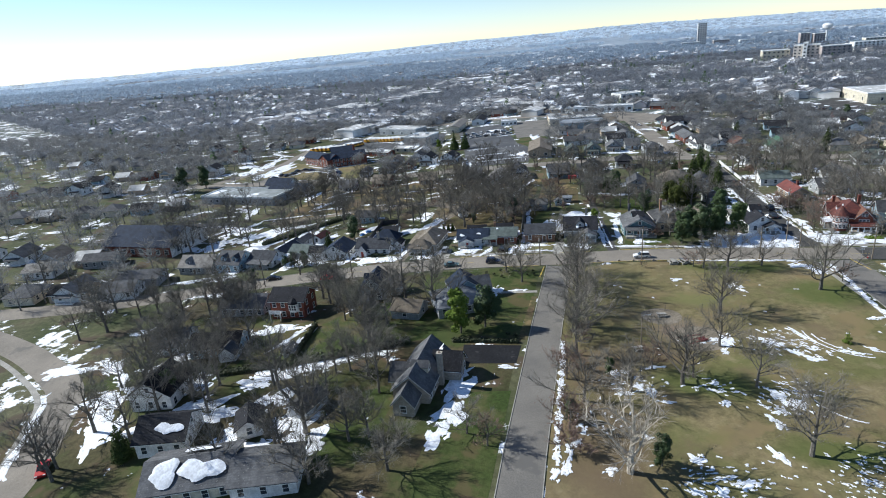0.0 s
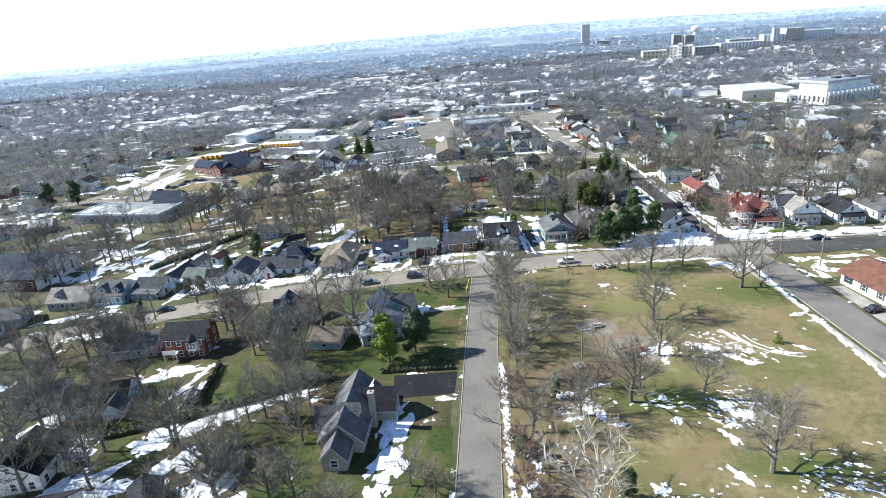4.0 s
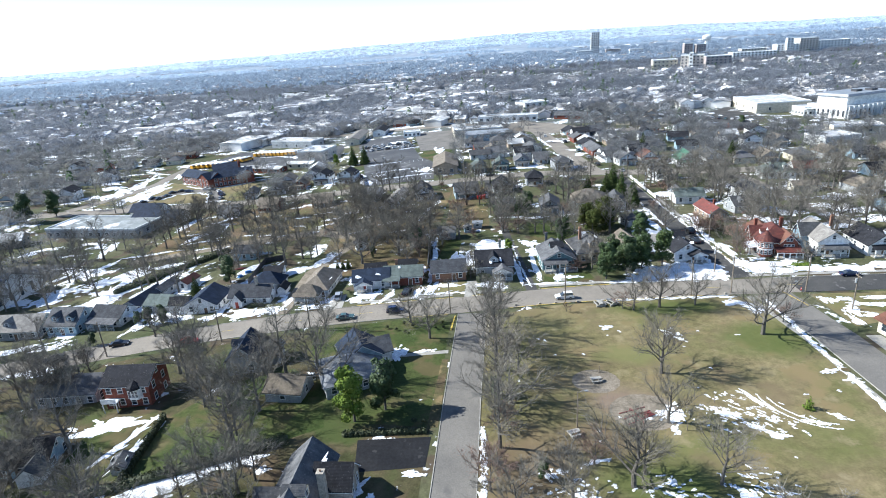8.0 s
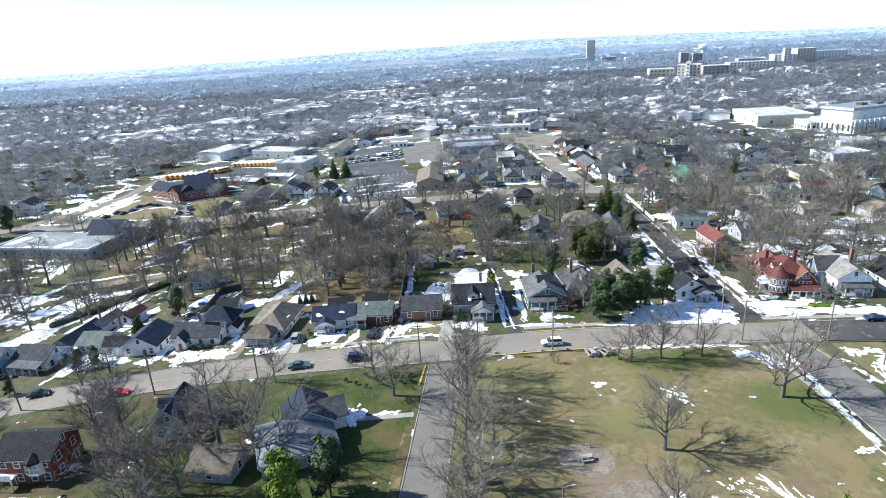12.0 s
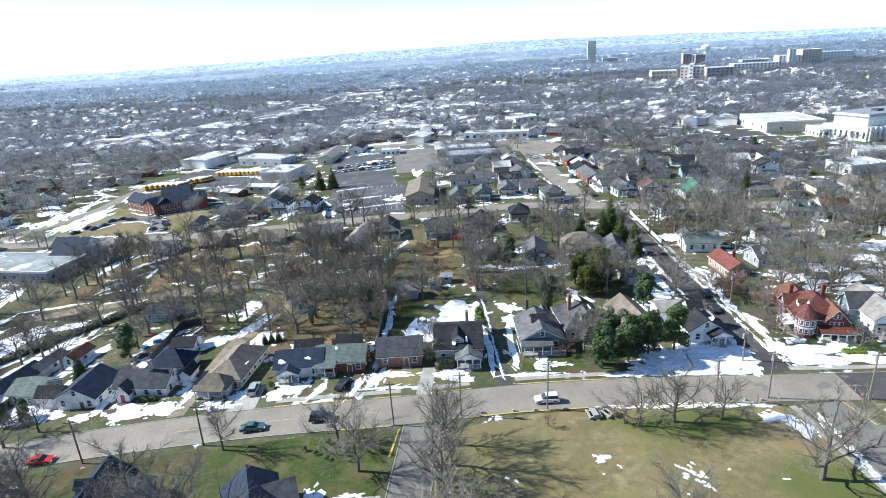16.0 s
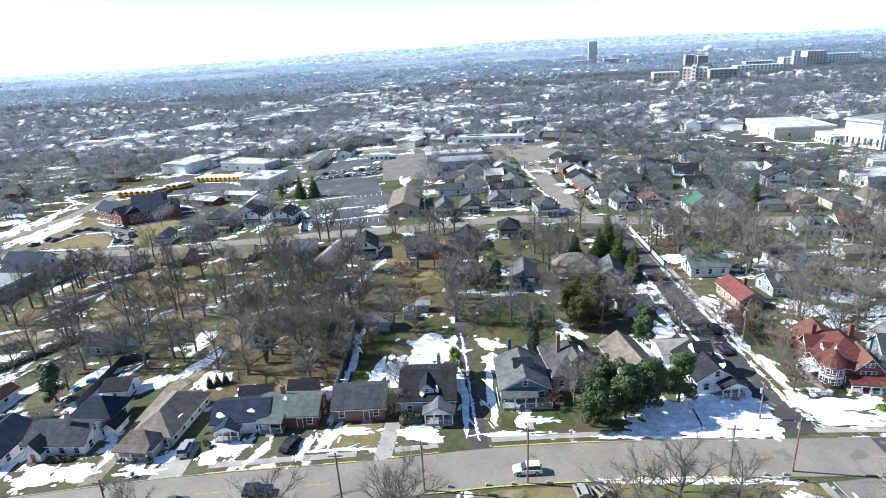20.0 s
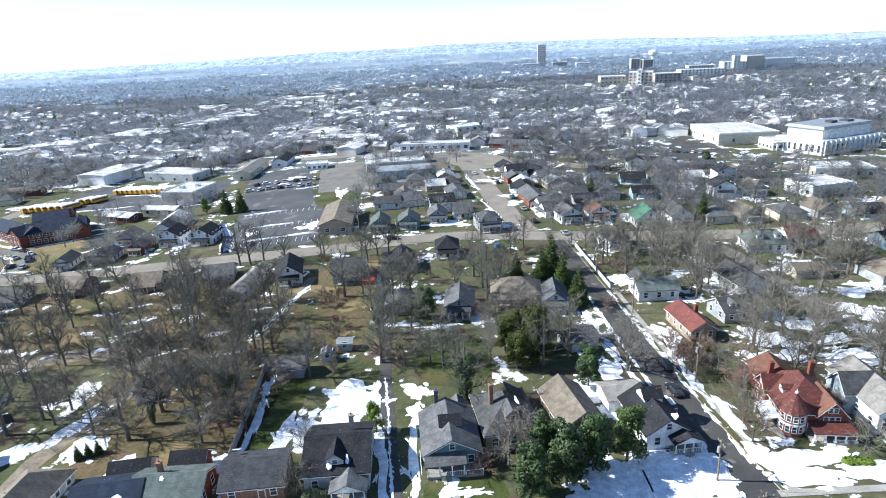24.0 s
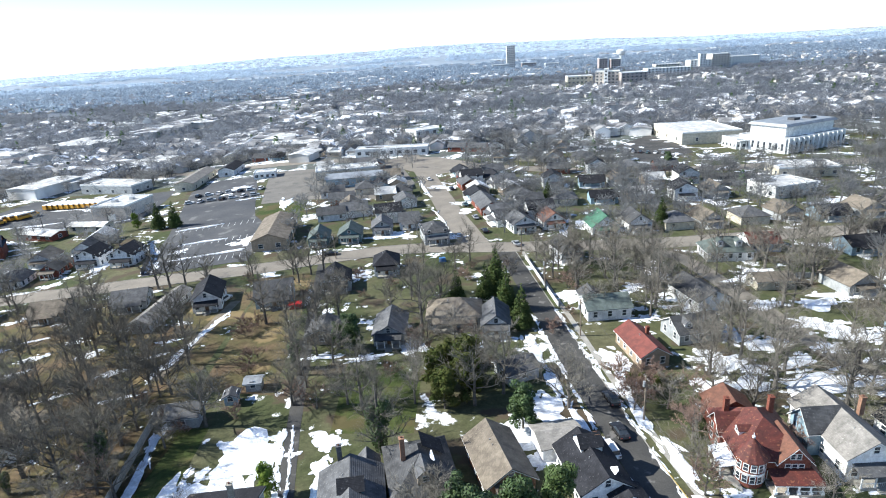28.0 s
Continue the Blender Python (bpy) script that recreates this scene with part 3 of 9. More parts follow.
draped("garden_lawn", [(-27.4, 28), (-18.4, 28), (-17.8, 53), (-28, 53)], 0.012, "green_grass", "green back lawn beside the board fence")
draped("park_lawn", [(-11.2, -5.8), (6, -0.4), (30, 1.2), (52, 1.6), (56, -3), (60.5, -60), (63, -140), (71, -560), (-19.6, -560), (-13.3, -140), (-12.6, -80)], 0.012, "park_grass",
       "straw-coloured park lawn with green patches and snow")
draped("corner_lawn", [(-18.8, -8), (-22, -4.4), (-52, -8.4), (-50, -20), (-36, -46), (-20, -48)], 0.012, "green_grass", "green mown lawn at the street corner")
draped("near_lawn", [(-33, -70), (-20.6, -68), (-21, -96), (-34, -96)], 0.014, "green_grass", "green mown lawn beside the driveway")
draped("hedged_lawn", [(-89, -40), (-76, -39), (-70, -54), (-85, -62)], 0.014, "green_grass", "small hedged green lawn with snow")
draped("back_lawn", [(-50, -70), (-42, -66), (-44, -92), (-56, -92)], 0.014, "green_grass", "green back lawn")
draped("back_lot", [(-62, 26), (-26, 24), (-22, 58), (-30, 74), (-66, 66)], 0.012, "leaf_litter", "leaf-strewn open back lot under bare trees")
draped("wood_floor", [(-140, 62), (-66, 68), (-26, 74), (-24, 118), (-60, 122), (-140, 124)], 0.012, "leaf_litter", "leaf litter under a stand of bare trees")
draped("wood_floor", [(-24, 66), (-8, 62), (-8.4, 100), (-10, 130), (-30, 128), (-23.8, 118)], 0.011, "leaf_litter", "leaf litter beside the alley")
draped("garden_lawn", [(5, 48), (20, 46), (22, 66), (6, 70)], 0.014, "green_grass", "green back lawn between the alley and evergreens")
draped("yard_lawn", [(-26, 9.6), (-15.8, 10), (-15.6, 17), (-27, 16)], 0.014, "park_grass", "pale front lawn with snow")
draped("yard_lawn", [(6, 13.8), (20, 14.6), (19, 20), (6.6, 19.6)], 0.014, "green_grass", "green front lawn edged with snow")
draped("verge_lawn", [(68.6, 1.2), (92, 1.2), (92, -9), (70, -16)], 0.014, "park_grass", "patchy lawn beside the street corner")
draped("works_yard", [(-48, 226), (-24, 226), (20, 214), (24, 246), (16, 300), (-60, 304), (-54, 262)], 0.03, "asphalt_mid", "worn grey yard between workshops")
draped("hall_lawn", [(-46, 206), (-36, 190), (-24, 192), (-26, 224), (-46, 222)], 0.02, "green_grass", "green lawn behind the parking lot")
draped("school_lawn", [(-212, 150), (-150, 143), (-128, 144), (-134, 176), (-142, 184), (-161, 176), (-188, 192), (-204, 200)], 0.014, "park_grass", "straw-coloured mown lawn in front of the school")

# drives, lots and paths
draped("driveway", [(-33, -51), (-20.2, -50.5), (-20.6, -58), (-32, -59)], 0.03, "asphalt_shaded", "dark asphalt driveway off the side street, deepened as tree shade")
draped("driveway", [(-15.8, 6.0), (-12.8, 6.4), (-12.2, 17), (-15.2, 17)], 0.03, "concrete", "concrete driveway between two houses")
draped("driveway", [(-54, 2.4), (-48, 3.0), (-48.5, 12), (-52, 12)], 0.03, "concrete", "concrete driveway with a parked car")
draped("driveway", [(-66, 2), (-62.4, 2.6), (-62, 30), (-52, 62), (-55, 66), (-66, 32)], 0.03, "gravel", "long gravel driveway to the back lot")
draped("dirt_track", [(-60, 62), (-52, 60), (-70, 78), (-100, 74), (-140, 62), (-140, 57), (-100, 68), (-74, 70)], 0.03, "gravel", "bare dirt track through the back lot")
draped("alley", [(0.8, 8.9), (3.8, 9.2), (-0.6, 50), (-4.5, 100), (-7, 138), (-9.4, 138), (-7, 100), (-3.2, 50)], 0.03, "asphalt_dark", "narrow wet alley between fences and snow")
draped("driveway", [(-37, 72), (-34, 72), (-29.6, 98), (-27.4, 112), (-30.2, 112), (-32.4, 98)], 0.03, "gravel", "gravel drive through the wooded block")
draped("mulch_bed", [(-21.2, -48), (-19.2, -48), (-18.4, -25), (-19.8, -25)], 0.03, "leaf_litter", "strip of brown leaf mulch beside the side street")
draped("footpath", [(-32, -22.4), (-18.6, -21), (-18.6, -22.4), (-32, -23.8)], 0.03, "concrete", "concrete garden path across the lawn")
draped("footpath", [(11, 14.4), (12.2, 14.5), (11.6, 20.8), (10.4, 20.6)], 0.03, "concrete", "concrete front path through snow")
draped("footpath", [(47.0, 13.4), (47.5, 13.4), (47.5, 24.2), (47.0, 24.2)], 0.17, "asphalt_dark", "cleared wet path through the snowy yard")
draped("footpath", [(41.4, 15), (41.7, 15), (41.8, 22.4), (41.5, 22.4)], 0.17, "asphalt_dark", "narrow trodden path through the snowy yard")
draped("parking_lot", [(-68, 141.6), (-34, 146), (-34.6, 154), (-37, 188), (-46, 206), (-52, 232), (-58, 262), (-68, 300), (-92, 300), (-97, 275), (-88, 236), (-77, 190)], 0.08, "lot_asphalt",
       "large grey asphalt parking lot with painted bays")
draped("bus_yard", [(-200, 246), (-150, 228), (-112, 224), (-104, 226), (-106, 262), (-110, 288), (-190, 290)], 0.08, "lot_asphalt", "asphalt bus yard behind the school")
strip("school_drive", smooth_line([(-192, 141), (-188, 153), (-181.5, 165.5), (-171, 171), (-160, 170), (-151.5, 162), (-148.5, 150), (-147, 141)], 5), -3.2, 3.2, 0.06, "asphalt_mid", "looped school driveway with parked cars")
strip("school_road", smooth_line([(-222, 140), (-210, 166), (-205.5, 182), (-203, 198), (-205, 220), (-204, 246), (-200, 262)], 5), -3.6, 3.6, 0.05, "asphalt_pale", "pale asphalt road past the school lawn")
draped("bank_lot", [(69.4, -20), (72.4, -20), (78, -66), (70.4, -66)], 0.06, "concrete", "pale parking strip in front of the long building")
draped("church_lot", [(-205, 20), (-166, 30), (-160, 62), (-200, 60)], 0.05, "lot_asphalt", "grey asphalt lot beside the church hall")
draped("hall_lot", [(146, 306), (145, 251), (181, 274), (185.5, 296), (182, 341)], 0.1, "asphalt_dark", "dark asphalt car park in the distance")
draped("side_lot", [(150, 200), (186, 190), (196, 214), (160, 224)], 0.1, "asphalt_dark", "dark asphalt car park between houses")

# painted bays
for k in range(13):
    u = k / 12
    for x0, y0, dx, dy in ((-63 + 27 * u, 146.5 + u * 4, -0.6, 5.0), (-69 + 30 * u, 168 + u * 5, -0.6, 5.2), (-74 + 30 * u, 190 + 4 * u, -0.6, 5.2)):
        draped("bay_line", [(x0, y0), (x0 + 0.14, y0), (x0 + dx + 0.14, y0 + dy), (x0 + dx, y0 + dy)], 0.095, "white_paint", "painted white parking bay line")


# ---- snow ----
def snow_patch(x, y, rx, ry, turn=0.0, seed=0, lift=0.05, rough=0.45, high=0.05):
    """A ragged leftover of snow, thicker in the middle than at its rim."""
    rnd = random.Random(seed * 7 + int(x * 13 + y * 29))
    n = 38
    c, s = math.cos(radians(turn)), math.sin(radians(turn))
    ph = [rnd.uniform(0, 6.28) for _ in range(5)]
    rim, mid = [], []
    for k in range(n):
        a = 2 * math.pi * k / n
        r = 1 + rough * (0.4 * math.sin(2 * a + ph[0]) + 0.34 * math.sin(3 * a + ph[1]) + 0.24 * math.sin(5 * a + ph[2]) + 0.14 * math.sin(9 * a + ph[3])) + rnd.uniform(-rough, rough) * 0.16
        r = max(0.2, r)
        for out, q, h in ((rim, 1.0, 0.0), (mid, 0.72, high)):
            u, v = rx * r * q * math.cos(a), ry * r * q * math.sin(a)
            px, py = x + c * u - s * v, y + s * u + c * v
            out.append((px, py, ground_z(px, py) + lift + h))
    verts = rim + mid + [(x, y, ground_z(x, y) + lift + high)]
    faces = [(k, (k + 1) % n, n + (k + 1) % n, n + k) for k in range(n)] + [(n + k, n + (k + 1) % n, 2 * n) for k in range(n)]
    return verts, faces


def snow_field(name, patches, label, lift=0.05, rough=0.45, high=0.05, scraps=7):
    verts, faces = [], []
    rnd = random.Random(len(patches))
    around = []
    for x, y, rx, ry, turn in patches:
        for _ in range(scraps):
            a, q = rnd.uniform(0, 6.28), rnd.uniform(0.75, 1.5)
            u, v = rx * q * math.cos(a), ry * q * math.sin(a)
            c, s = math.cos(radians(turn)), math.sin(radians(turn))
            k = rnd.uniform(0.07, 0.24)
            around.append((x + c * u - s * v, y + s * u + c * v, rx * k + 0.1, ry * k + 0.1, turn + rnd.uniform(-30, 30)))
    for i, p in enumerate(list(patches) + around):
        v, f = snow_patch(*p, seed=i, lift=lift + 0.002 * (i % 9), rough=rough, high=high)
        faces += [tuple(k + len(verts) for k in q) for q in f]
        verts += v
    me = bpy.data.meshes.new(name)
    me.from_pydata(verts, [], faces)
    me.materials.append(MATS["snow"])
    return tagged(new(name, me), label, "snow", kind="stuff")


snow_field("park_snow", [(17.2, -13, 1.08, 0.84, 0), (55, -33, 1.44, 0.60, 20), (57.5, -36.5, 1.30, 0.66, 0), (22.4, -45.4, 1.3, 2.2, -20), (21.2, -50, 0.6, 1.0, 0), (31, -45.6, 2.4, 0.7, -38), (34.6, -49.8, 2.0, 0.6, -45), (37.6, -41.6, 2.4, 0.5, -62),
                         (37, -51.6, 1.5, 0.8, -10), (44.6, -48.6, 1.4, 0.5, -20), (49, -47, 1.2, 0.5, -40), (26.6, -64.4, 1.6, 0.7, -50), (28.6, -67.6, 2.0, 0.8, -40), (24.2, -73, 0.7, 1.5, 20), (25.8, -70, 1.0, 0.7, 0), (22.2, -81.6, 0.6, 1.7, 20), (10.0, -84, 0.9, 1.2, 0), (17.6, -68.4, 0.8, 0.7, 30), (17, -61.8, 0.4, 0.9, 0)],
           "thin ragged snow left on the park lawn", rough=0.8)
snow_field("park_snow", [(-1.1, -60.2, 0.9, 1.0, 30), (1.0, -59.4, 0.7, 0.5, 0), (3.1, -64.5, 0.8, 1.1, 0), (6.6, -57.4, 1.9, 0.4, 12), (0.5, -67, 1.2, 0.6, 10), (5.3, -66.5, 0.6, 1.3, 10), (7.6, -69, 1.4, 0.35, -10), (-7.1, -78.7, 0.35, 0.8, 0), (-8, -82.1, 0.6, 0.8, 0), (-3.1, -88.2, 0.8, 0.7, 20), (3.1, -79.4, 0.6, 0.4, 0), (30, -16, 1.3, 0.3, -40), (31.5, -19, 1.2, 0.36, -50),
                         (16.2, -88.4, 1.2, 0.7, 30), (12.4, -91.2, 0.9, 1.2, 0), (8.8, -91, 0.9, 0.5, 0), (26, -93, 1.0, 1.2, 40), (-9.3, -84, 0.5, 1.6, 0), (-9.7, -88, 0.6, 1.8, 0)], "thin ragged snow left on the park lawn", rough=0.8)


def thaw(patches, label, mat="park_thaw", name="thawing_snow", category="snow", lift=0.016):
    """Ragged sheets of lawn on which the snow has half melted."""
    verts, faces = [], []
    for i, p in enumerate(patches):
        v, f = snow_patch(*p, seed=i + 40, lift=lift + 0.003 * (i % 5), rough=0.7, high=0.0)
        faces += [tuple(k + len(verts) for k in q) for q in f]
        verts += v
    me = bpy.data.meshes.new(name)
    me.from_pydata(verts, [], faces)
    me.materials.append(MATS[mat])
    tagged(new(name, me), label, category, kind="stuff")


thaw([(33, -46, 5.4, 2.6, -42), (28, -66, 3.4, 2.6, -40), (22.6, -46, 2.4, 3.0, -15), (37.6, -44, 3.4, 1.6, -55), (12, -88, 4.4, 2.4, 20), (36, -86, 8, 3.6, -20), (2.6, -64, 3.0, 2.6, 20)], "half-melted granular snow on the park lawn")


def scattered(x0, x1, y0, y1, count, size, seed):
    """Loose flecks spread evenly over a stretch of ground."""
    rnd = random.Random(seed)
    return [(rnd.uniform(x0, x1), rnd.uniform(y0, y1), rnd.uniform(0.3, 1) * size, rnd.uniform(0.2, 0.6) * size, rnd.uniform(-60, 10)) for _ in range(count)]


def cluster(x, y, r, count, size, turn, seed):
    """Many slender flecks round a middle, most of them lying the same way."""
    rnd = random.Random(seed)
    return [(x + rnd.gauss(0, r), y + rnd.gauss(0, r * 0.7), rnd.uniform(0.3, 1) * size, rnd.uniform(0.15, 0.4) * size, turn + rnd.gauss(0, 14)) for _ in range(count)]


snow_field("snow_flecks", cluster(33, -45, 3.6, 50, 0.55, -38, 3) + cluster(38, -49, 3.0, 30, 0.5, -42, 4) + cluster(27, -67, 2.6, 44, 0.6, -60, 5) + cluster(30, -62, 2.4, 30, 0.5, -36, 6) + cluster(20.6, -46, 1.4, 24, 0.7, 20, 7) + cluster(3, -64, 3.0, 40, 0.45, 20, 8)
           + cluster(36, -86, 7, 150, 0.42, -30, 9) + cluster(46, -86, 6, 90, 0.42, -35, 19) + cluster(13, -89, 3.4, 70, 0.45, 20, 20) + [(49 + 10.5 * math.cos(0.055 * k + 3.2), -40 + 10.5 * math.sin(0.055 * k + 3.2), 0.4, 0.1, math.degrees(0.055 * k + 3.2) + 90) for k in range(26)]
           + [(49 + 9.2 * math.cos(0.06 * k + 3.3), -40 + 9.2 * math.sin(0.06 * k + 3.3), 0.36, 0.08, math.degrees(0.06 * k + 3.3) + 90) for k in range(22)] + [(40 + 8 * math.cos(0.07 * k + 3.4), -64 + 8 * math.sin(0.07 * k + 3.4), 0.4, 0.1, math.degrees(0.07 * k + 3.4) + 90) for k in range(16)] + cluster(-4, -76, 4.0, 30, 0.4, 80, 10) + cluster(31, -17.5, 1.4, 14, 0.5, -45, 11) + cluster(16, -64, 2, 24, 0.6, 10, 12) + scattered(-6, 56, -60, -8, 26, 0.4, 13),
           "small flecks of snow scattered over the park lawn", rough=0.7, high=0.02, scraps=3)
snow_field("kerb_snow", [(x, 1.4 + 0.4 * math.sin(x), 1.9, 0.5, 2) for x in range(22, 52, 3)] + [(57.6 + 0.02 * k, -4 - 4.2 * k, 0.5, 2.0, 3) for k in range(14)] + [(-11.2 - 0.02 * k, -50 - 3.6 * k, 0.5, 1.5, 2) for k in range(12)]
           + [(50, -2.5, 2.2, 1.6, 0), (53, -6, 1.4, 2.4, 10)], "ploughed snow along the kerb of the park", rough=0.6)
snow_field("yard_snow", [(39, 17, 7.5, 4.2, 4), (48, 17, 5.0, 4.4, 0), (45, 22, 5.0, 3.0, 8), (53.4, 19, 1.6, 5.0, 4), (35, 19.5, 3.0, 2.0, 0), (50.4, 30, 1.0, 6.0, 3), (49.4, 44, 0.9, 6.0, 3), (48, 58, 1.2, 5.0, 3), (47, 72, 1.4, 6, 2),
                         (38, 43, 5.0, 4.0, 20), (43, 36, 4.5, 2.4, 0), (42, 52, 3.0, 4.0, 0)], "deep clean snow over the corner front yard", rough=0.3, high=0.12)
snow_field("yard_snow", [(63, 20, 2.6, 5.0, 12), (67, 16.5, 5.0, 2.4, 0), (69, 21, 6.0, 2.2, 5), (77, 17, 5.0, 2.0, 0), (86, 16, 6.0, 2.4, 0), (98, 17, 7.0, 2.6, 0), (62, 33, 1.4, 5.0, 0), (60.4, 46, 1.2, 5.0, 0), (112, 17, 7, 2.6, 0), (62, 55, 2.6, 3.0, 0), (63, 64, 2.0, 4.0, 0)],
           "deep snow round the front of the brick house", rough=0.4, high=0.1)
snow_field("yard_snow", [(78, 52, 3.0, 3.4, 20), (86, 58, 4.5, 2.6, 10), (96, 66, 4, 3, -10), (112, 72, 5, 3, 0), (88, 72, 2.6, 3, 0), (118, 56, 5, 3, 0), (75, 82, 3.4, 1.6, 0), (106, 84, 4, 2.4, 20), (64, 96, 4, 1.8, 10), (80, 100, 3, 2.4, 0), (113, 98, 6, 2.4, 0), (128, 86, 5, 3, 0),
                         (92, 50, 3, 2, 30), (80, 62, 2, 1.4, 0), (108, 62, 3, 2, 0), (122, 66, 3, 2, 20), (71, 90, 2.4, 1.4, 0)],
           "snow over back yards between bare trees", rough=0.8, scraps=12)
snow_field("yard_snow", [(-12, 34, 4.6, 7.0, 5), (-8.6, 44, 6, 5.5, 0), (-7, 32, 2.4, 5.0, 0), (-19.5, 33, 1.8, 6.5, -3), (4.6, 26, 0.9, 9, 2), (-0.6, 24, 0.8, 9.0, 3), (-8.2, 13.4, 4.2, 2.2, 0), (5, 38, 1.8, 3.0, 0), (4.5, 46, 2.4, 2.6, 0), (7.5, 13.2, 6.0, 0.6, 2), (10.5, 18, 1.2, 2.6, -20), (13, 17, 2.6, 0.8, 0)],
           "snow lying in back yards and along the alley", rough=0.45)
snow_field("yard_snow", [(-24.6, 13, 1.3, 3.6, -10), (-21, 14.4, 3.6, 1.0, 4), (-25.8, 21, 0.8, 4.5, 0), (-44, 9.6, 2.8, 3.2, 0), (-40.6, 10.4, 1.4, 2.6, -20), (-53, 8.8, 1.2, 3.4, -25), (-58, 7.0, 2.8, 1.6, 5), (-56, 4.6, 3.5, 0.8, 5), (-28.6, 10, 0.9, 3.8, -12), (-36.4, 9, 0.9, 3.8, -15), (-22, 9.2, 5.0, 0.5, 3)],
           "patches of snow on front lawns", rough=0.55)
snow_field("yard_snow", [(-76, 5.0, 4.2, 2.6, 4), (-69, 5.4, 3.4, 2.4, 4), (-83.5, 9, 1.2, 4, 0), (-86, 4.4, 2.0, 1.6, 0), (-64.4, 12, 0.9, 5.0, -8), (-82, 30, 2.0, 9, -18), (-87, 40, 2.0, 7, -30), (-70, 34, 4, 2.4, 20), (-62, 42, 2, 6, -20), (-56, 34, 3.2, 4, 0), (-46, 28, 2.4, 3, 0), (-30, 26, 2.6, 2.8, 20)],
           "snow on front yards and drives", rough=0.45)
snow_field("yard_snow", [(-105, 6, 2.0, 7, -12), (-99, 14, 2.0, 9, -14), (-112, 16, 2.0, 9, -14), (-121, 10, 3, 5, 0), (-94, 6, 3, 2, 0), (-103, 30, 3, 8, -30), (-116, 34, 3, 9, -35), (-128, 28, 3, 8, -35), (-134, 44, 4, 8, -40), (-120, 52, 8, 2.2, 10), (-140, 14, 5, 4, 0), (-150, 30, 4, 7, -30)],
           "snow along drives and back yards", rough=0.5)
snow_field("yard_snow", [(-84, -42.5, 6.5, 2.2, 3), (-78, -48, 1.0, 5.5, -20), (-74.6, -50, 0.6, 6.5, -14), (-66, -61, 6.5, 2.4, 12), (-58, -57, 7.0, 1.6, 14), (-74, -64, 4.5, 2.6, 20), (-84, -76, 5.0, 2.4, 32), (-88, -82, 4, 3.0, 30), (-94, -84, 3.5, 1.8, 60), (-68, -73, 2.6, 4, -30), (-58, -82, 2.4, 4.5, 0), (-77, -68, 3, 2, 0)],
           "melting snow over back gardens", rough=0.7)
snow_field("yard_snow", [(-31, -68, 2.2, 5.0, -10), (-30.6, -76, 2.4, 4.0, -10), (-32, -83, 1.5, 3.5, -10), (-22.6, -59.6, 1.8, 0.6, 0), (-29.5, -22, 1.6, 2.4, 0), (-24, -21.2, 2.0, 0.5, 5), (-121, -82, 0.8, 9, 34), (-112.6, -96, 0.8, 8, 28), (-132, -62, 6, 2.4, 20), (-110, -74, 4.6, 3.0, 30), (-105, -81, 2.6, 6, 36), (-100, -89, 1.4, 4, 30), (-92, -70, 2.4, 3, 0), (-104, -58, 5, 2.5, 30)],
           "snow beside houses and drives", rough=0.6)
snow_field("verge_snow", [(31, 12.6, 5.6, 1.0, -2), (39, 12.6, 6.0, 1.2, 0), (47.5, 12.8, 5.6, 1.3, 2), (52.6, 15.4, 1.7, 4.4, 6), (51.4, 20, 2.2, 4, 0), (52.8, 26, 1.0, 4.4, 4), (44.6, 18, 3.4, 4.4, 0), (31, 14.6, 2.4, 1.6, 0), (24.6, 12.0, 2.0, 0.5, 0)], "deep snow on the corner yard and its verge", lift=0.07, rough=0.4)
snow_field("alley_snow", [(2.1 - 0.1 * (y - 11), y + 0.6 * math.sin(y), 0.24, 2.2, 6) for y in range(14, 54, 5)] + [(0.1 - 0.1 * (y - 11), y, 0.7, 2.8, 6) for y in range(28, 52, 5)],
           "snow between the wheel tracks of the alley", rough=0.4)
snow_field("yard_snow", [(83, 61.5, 3.6, 3.4, 10), (100, 50, 7, 3.6, 5), (92, 44, 4, 3, 0), (62.4, 64, 2.4, 4.2, 0), (45, 48.5, 3.0, 4.6, 0), (61.8, 99, 3.6, 2.4, 0), (98, 58, 4, 2, 30), (116, 67, 5, 3.4, 0), (119, 82, 5, 3, 0), (72, 76, 3, 1.6, 0), (85, 52, 3, 2.4, 20), (118, 98, 6, 2.4, 0), (112, 40, 4, 3, 0), (92, 70, 2.4, 4, 0)]
           + [(52.2 - 0.03 * (y - 20), y, 0.42, 2.6, 3) for y in range(30, 92, 8)] + [(59.4 - 0.04 * (y - 20), y, 0.42, 2.6, 4) for y in range(24, 92, 9)], "deep snow over yards and along the side street", rough=0.5, scraps=9)
snow_field("yard_snow", [(-25.9, 38, 0.8, 8.5, 3), (-26.6, 51, 0.9, 4, 0), (-35.4, 78, 1.0, 6, -12), (-33, 88, 0.9, 6, -14), (-30, 99, 0.8, 5, -18), (-47, 77, 2.4, 1.2, 30), (-40, 66, 4, 0.5, 14), (-57, 88, 2.6, 1.6, 20), (-72, 90, 3, 1.4, 10), (0, 76, 4, 1.0, 4), (10, 74, 4, 1.2, 0), (20, 78, 3, 4, 0), (-88, 118, 4, 1.2, 5), (-60, 126, 5, 1, 0)],
           "snow along drives in the wooded block", rough=0.6, scraps=9)
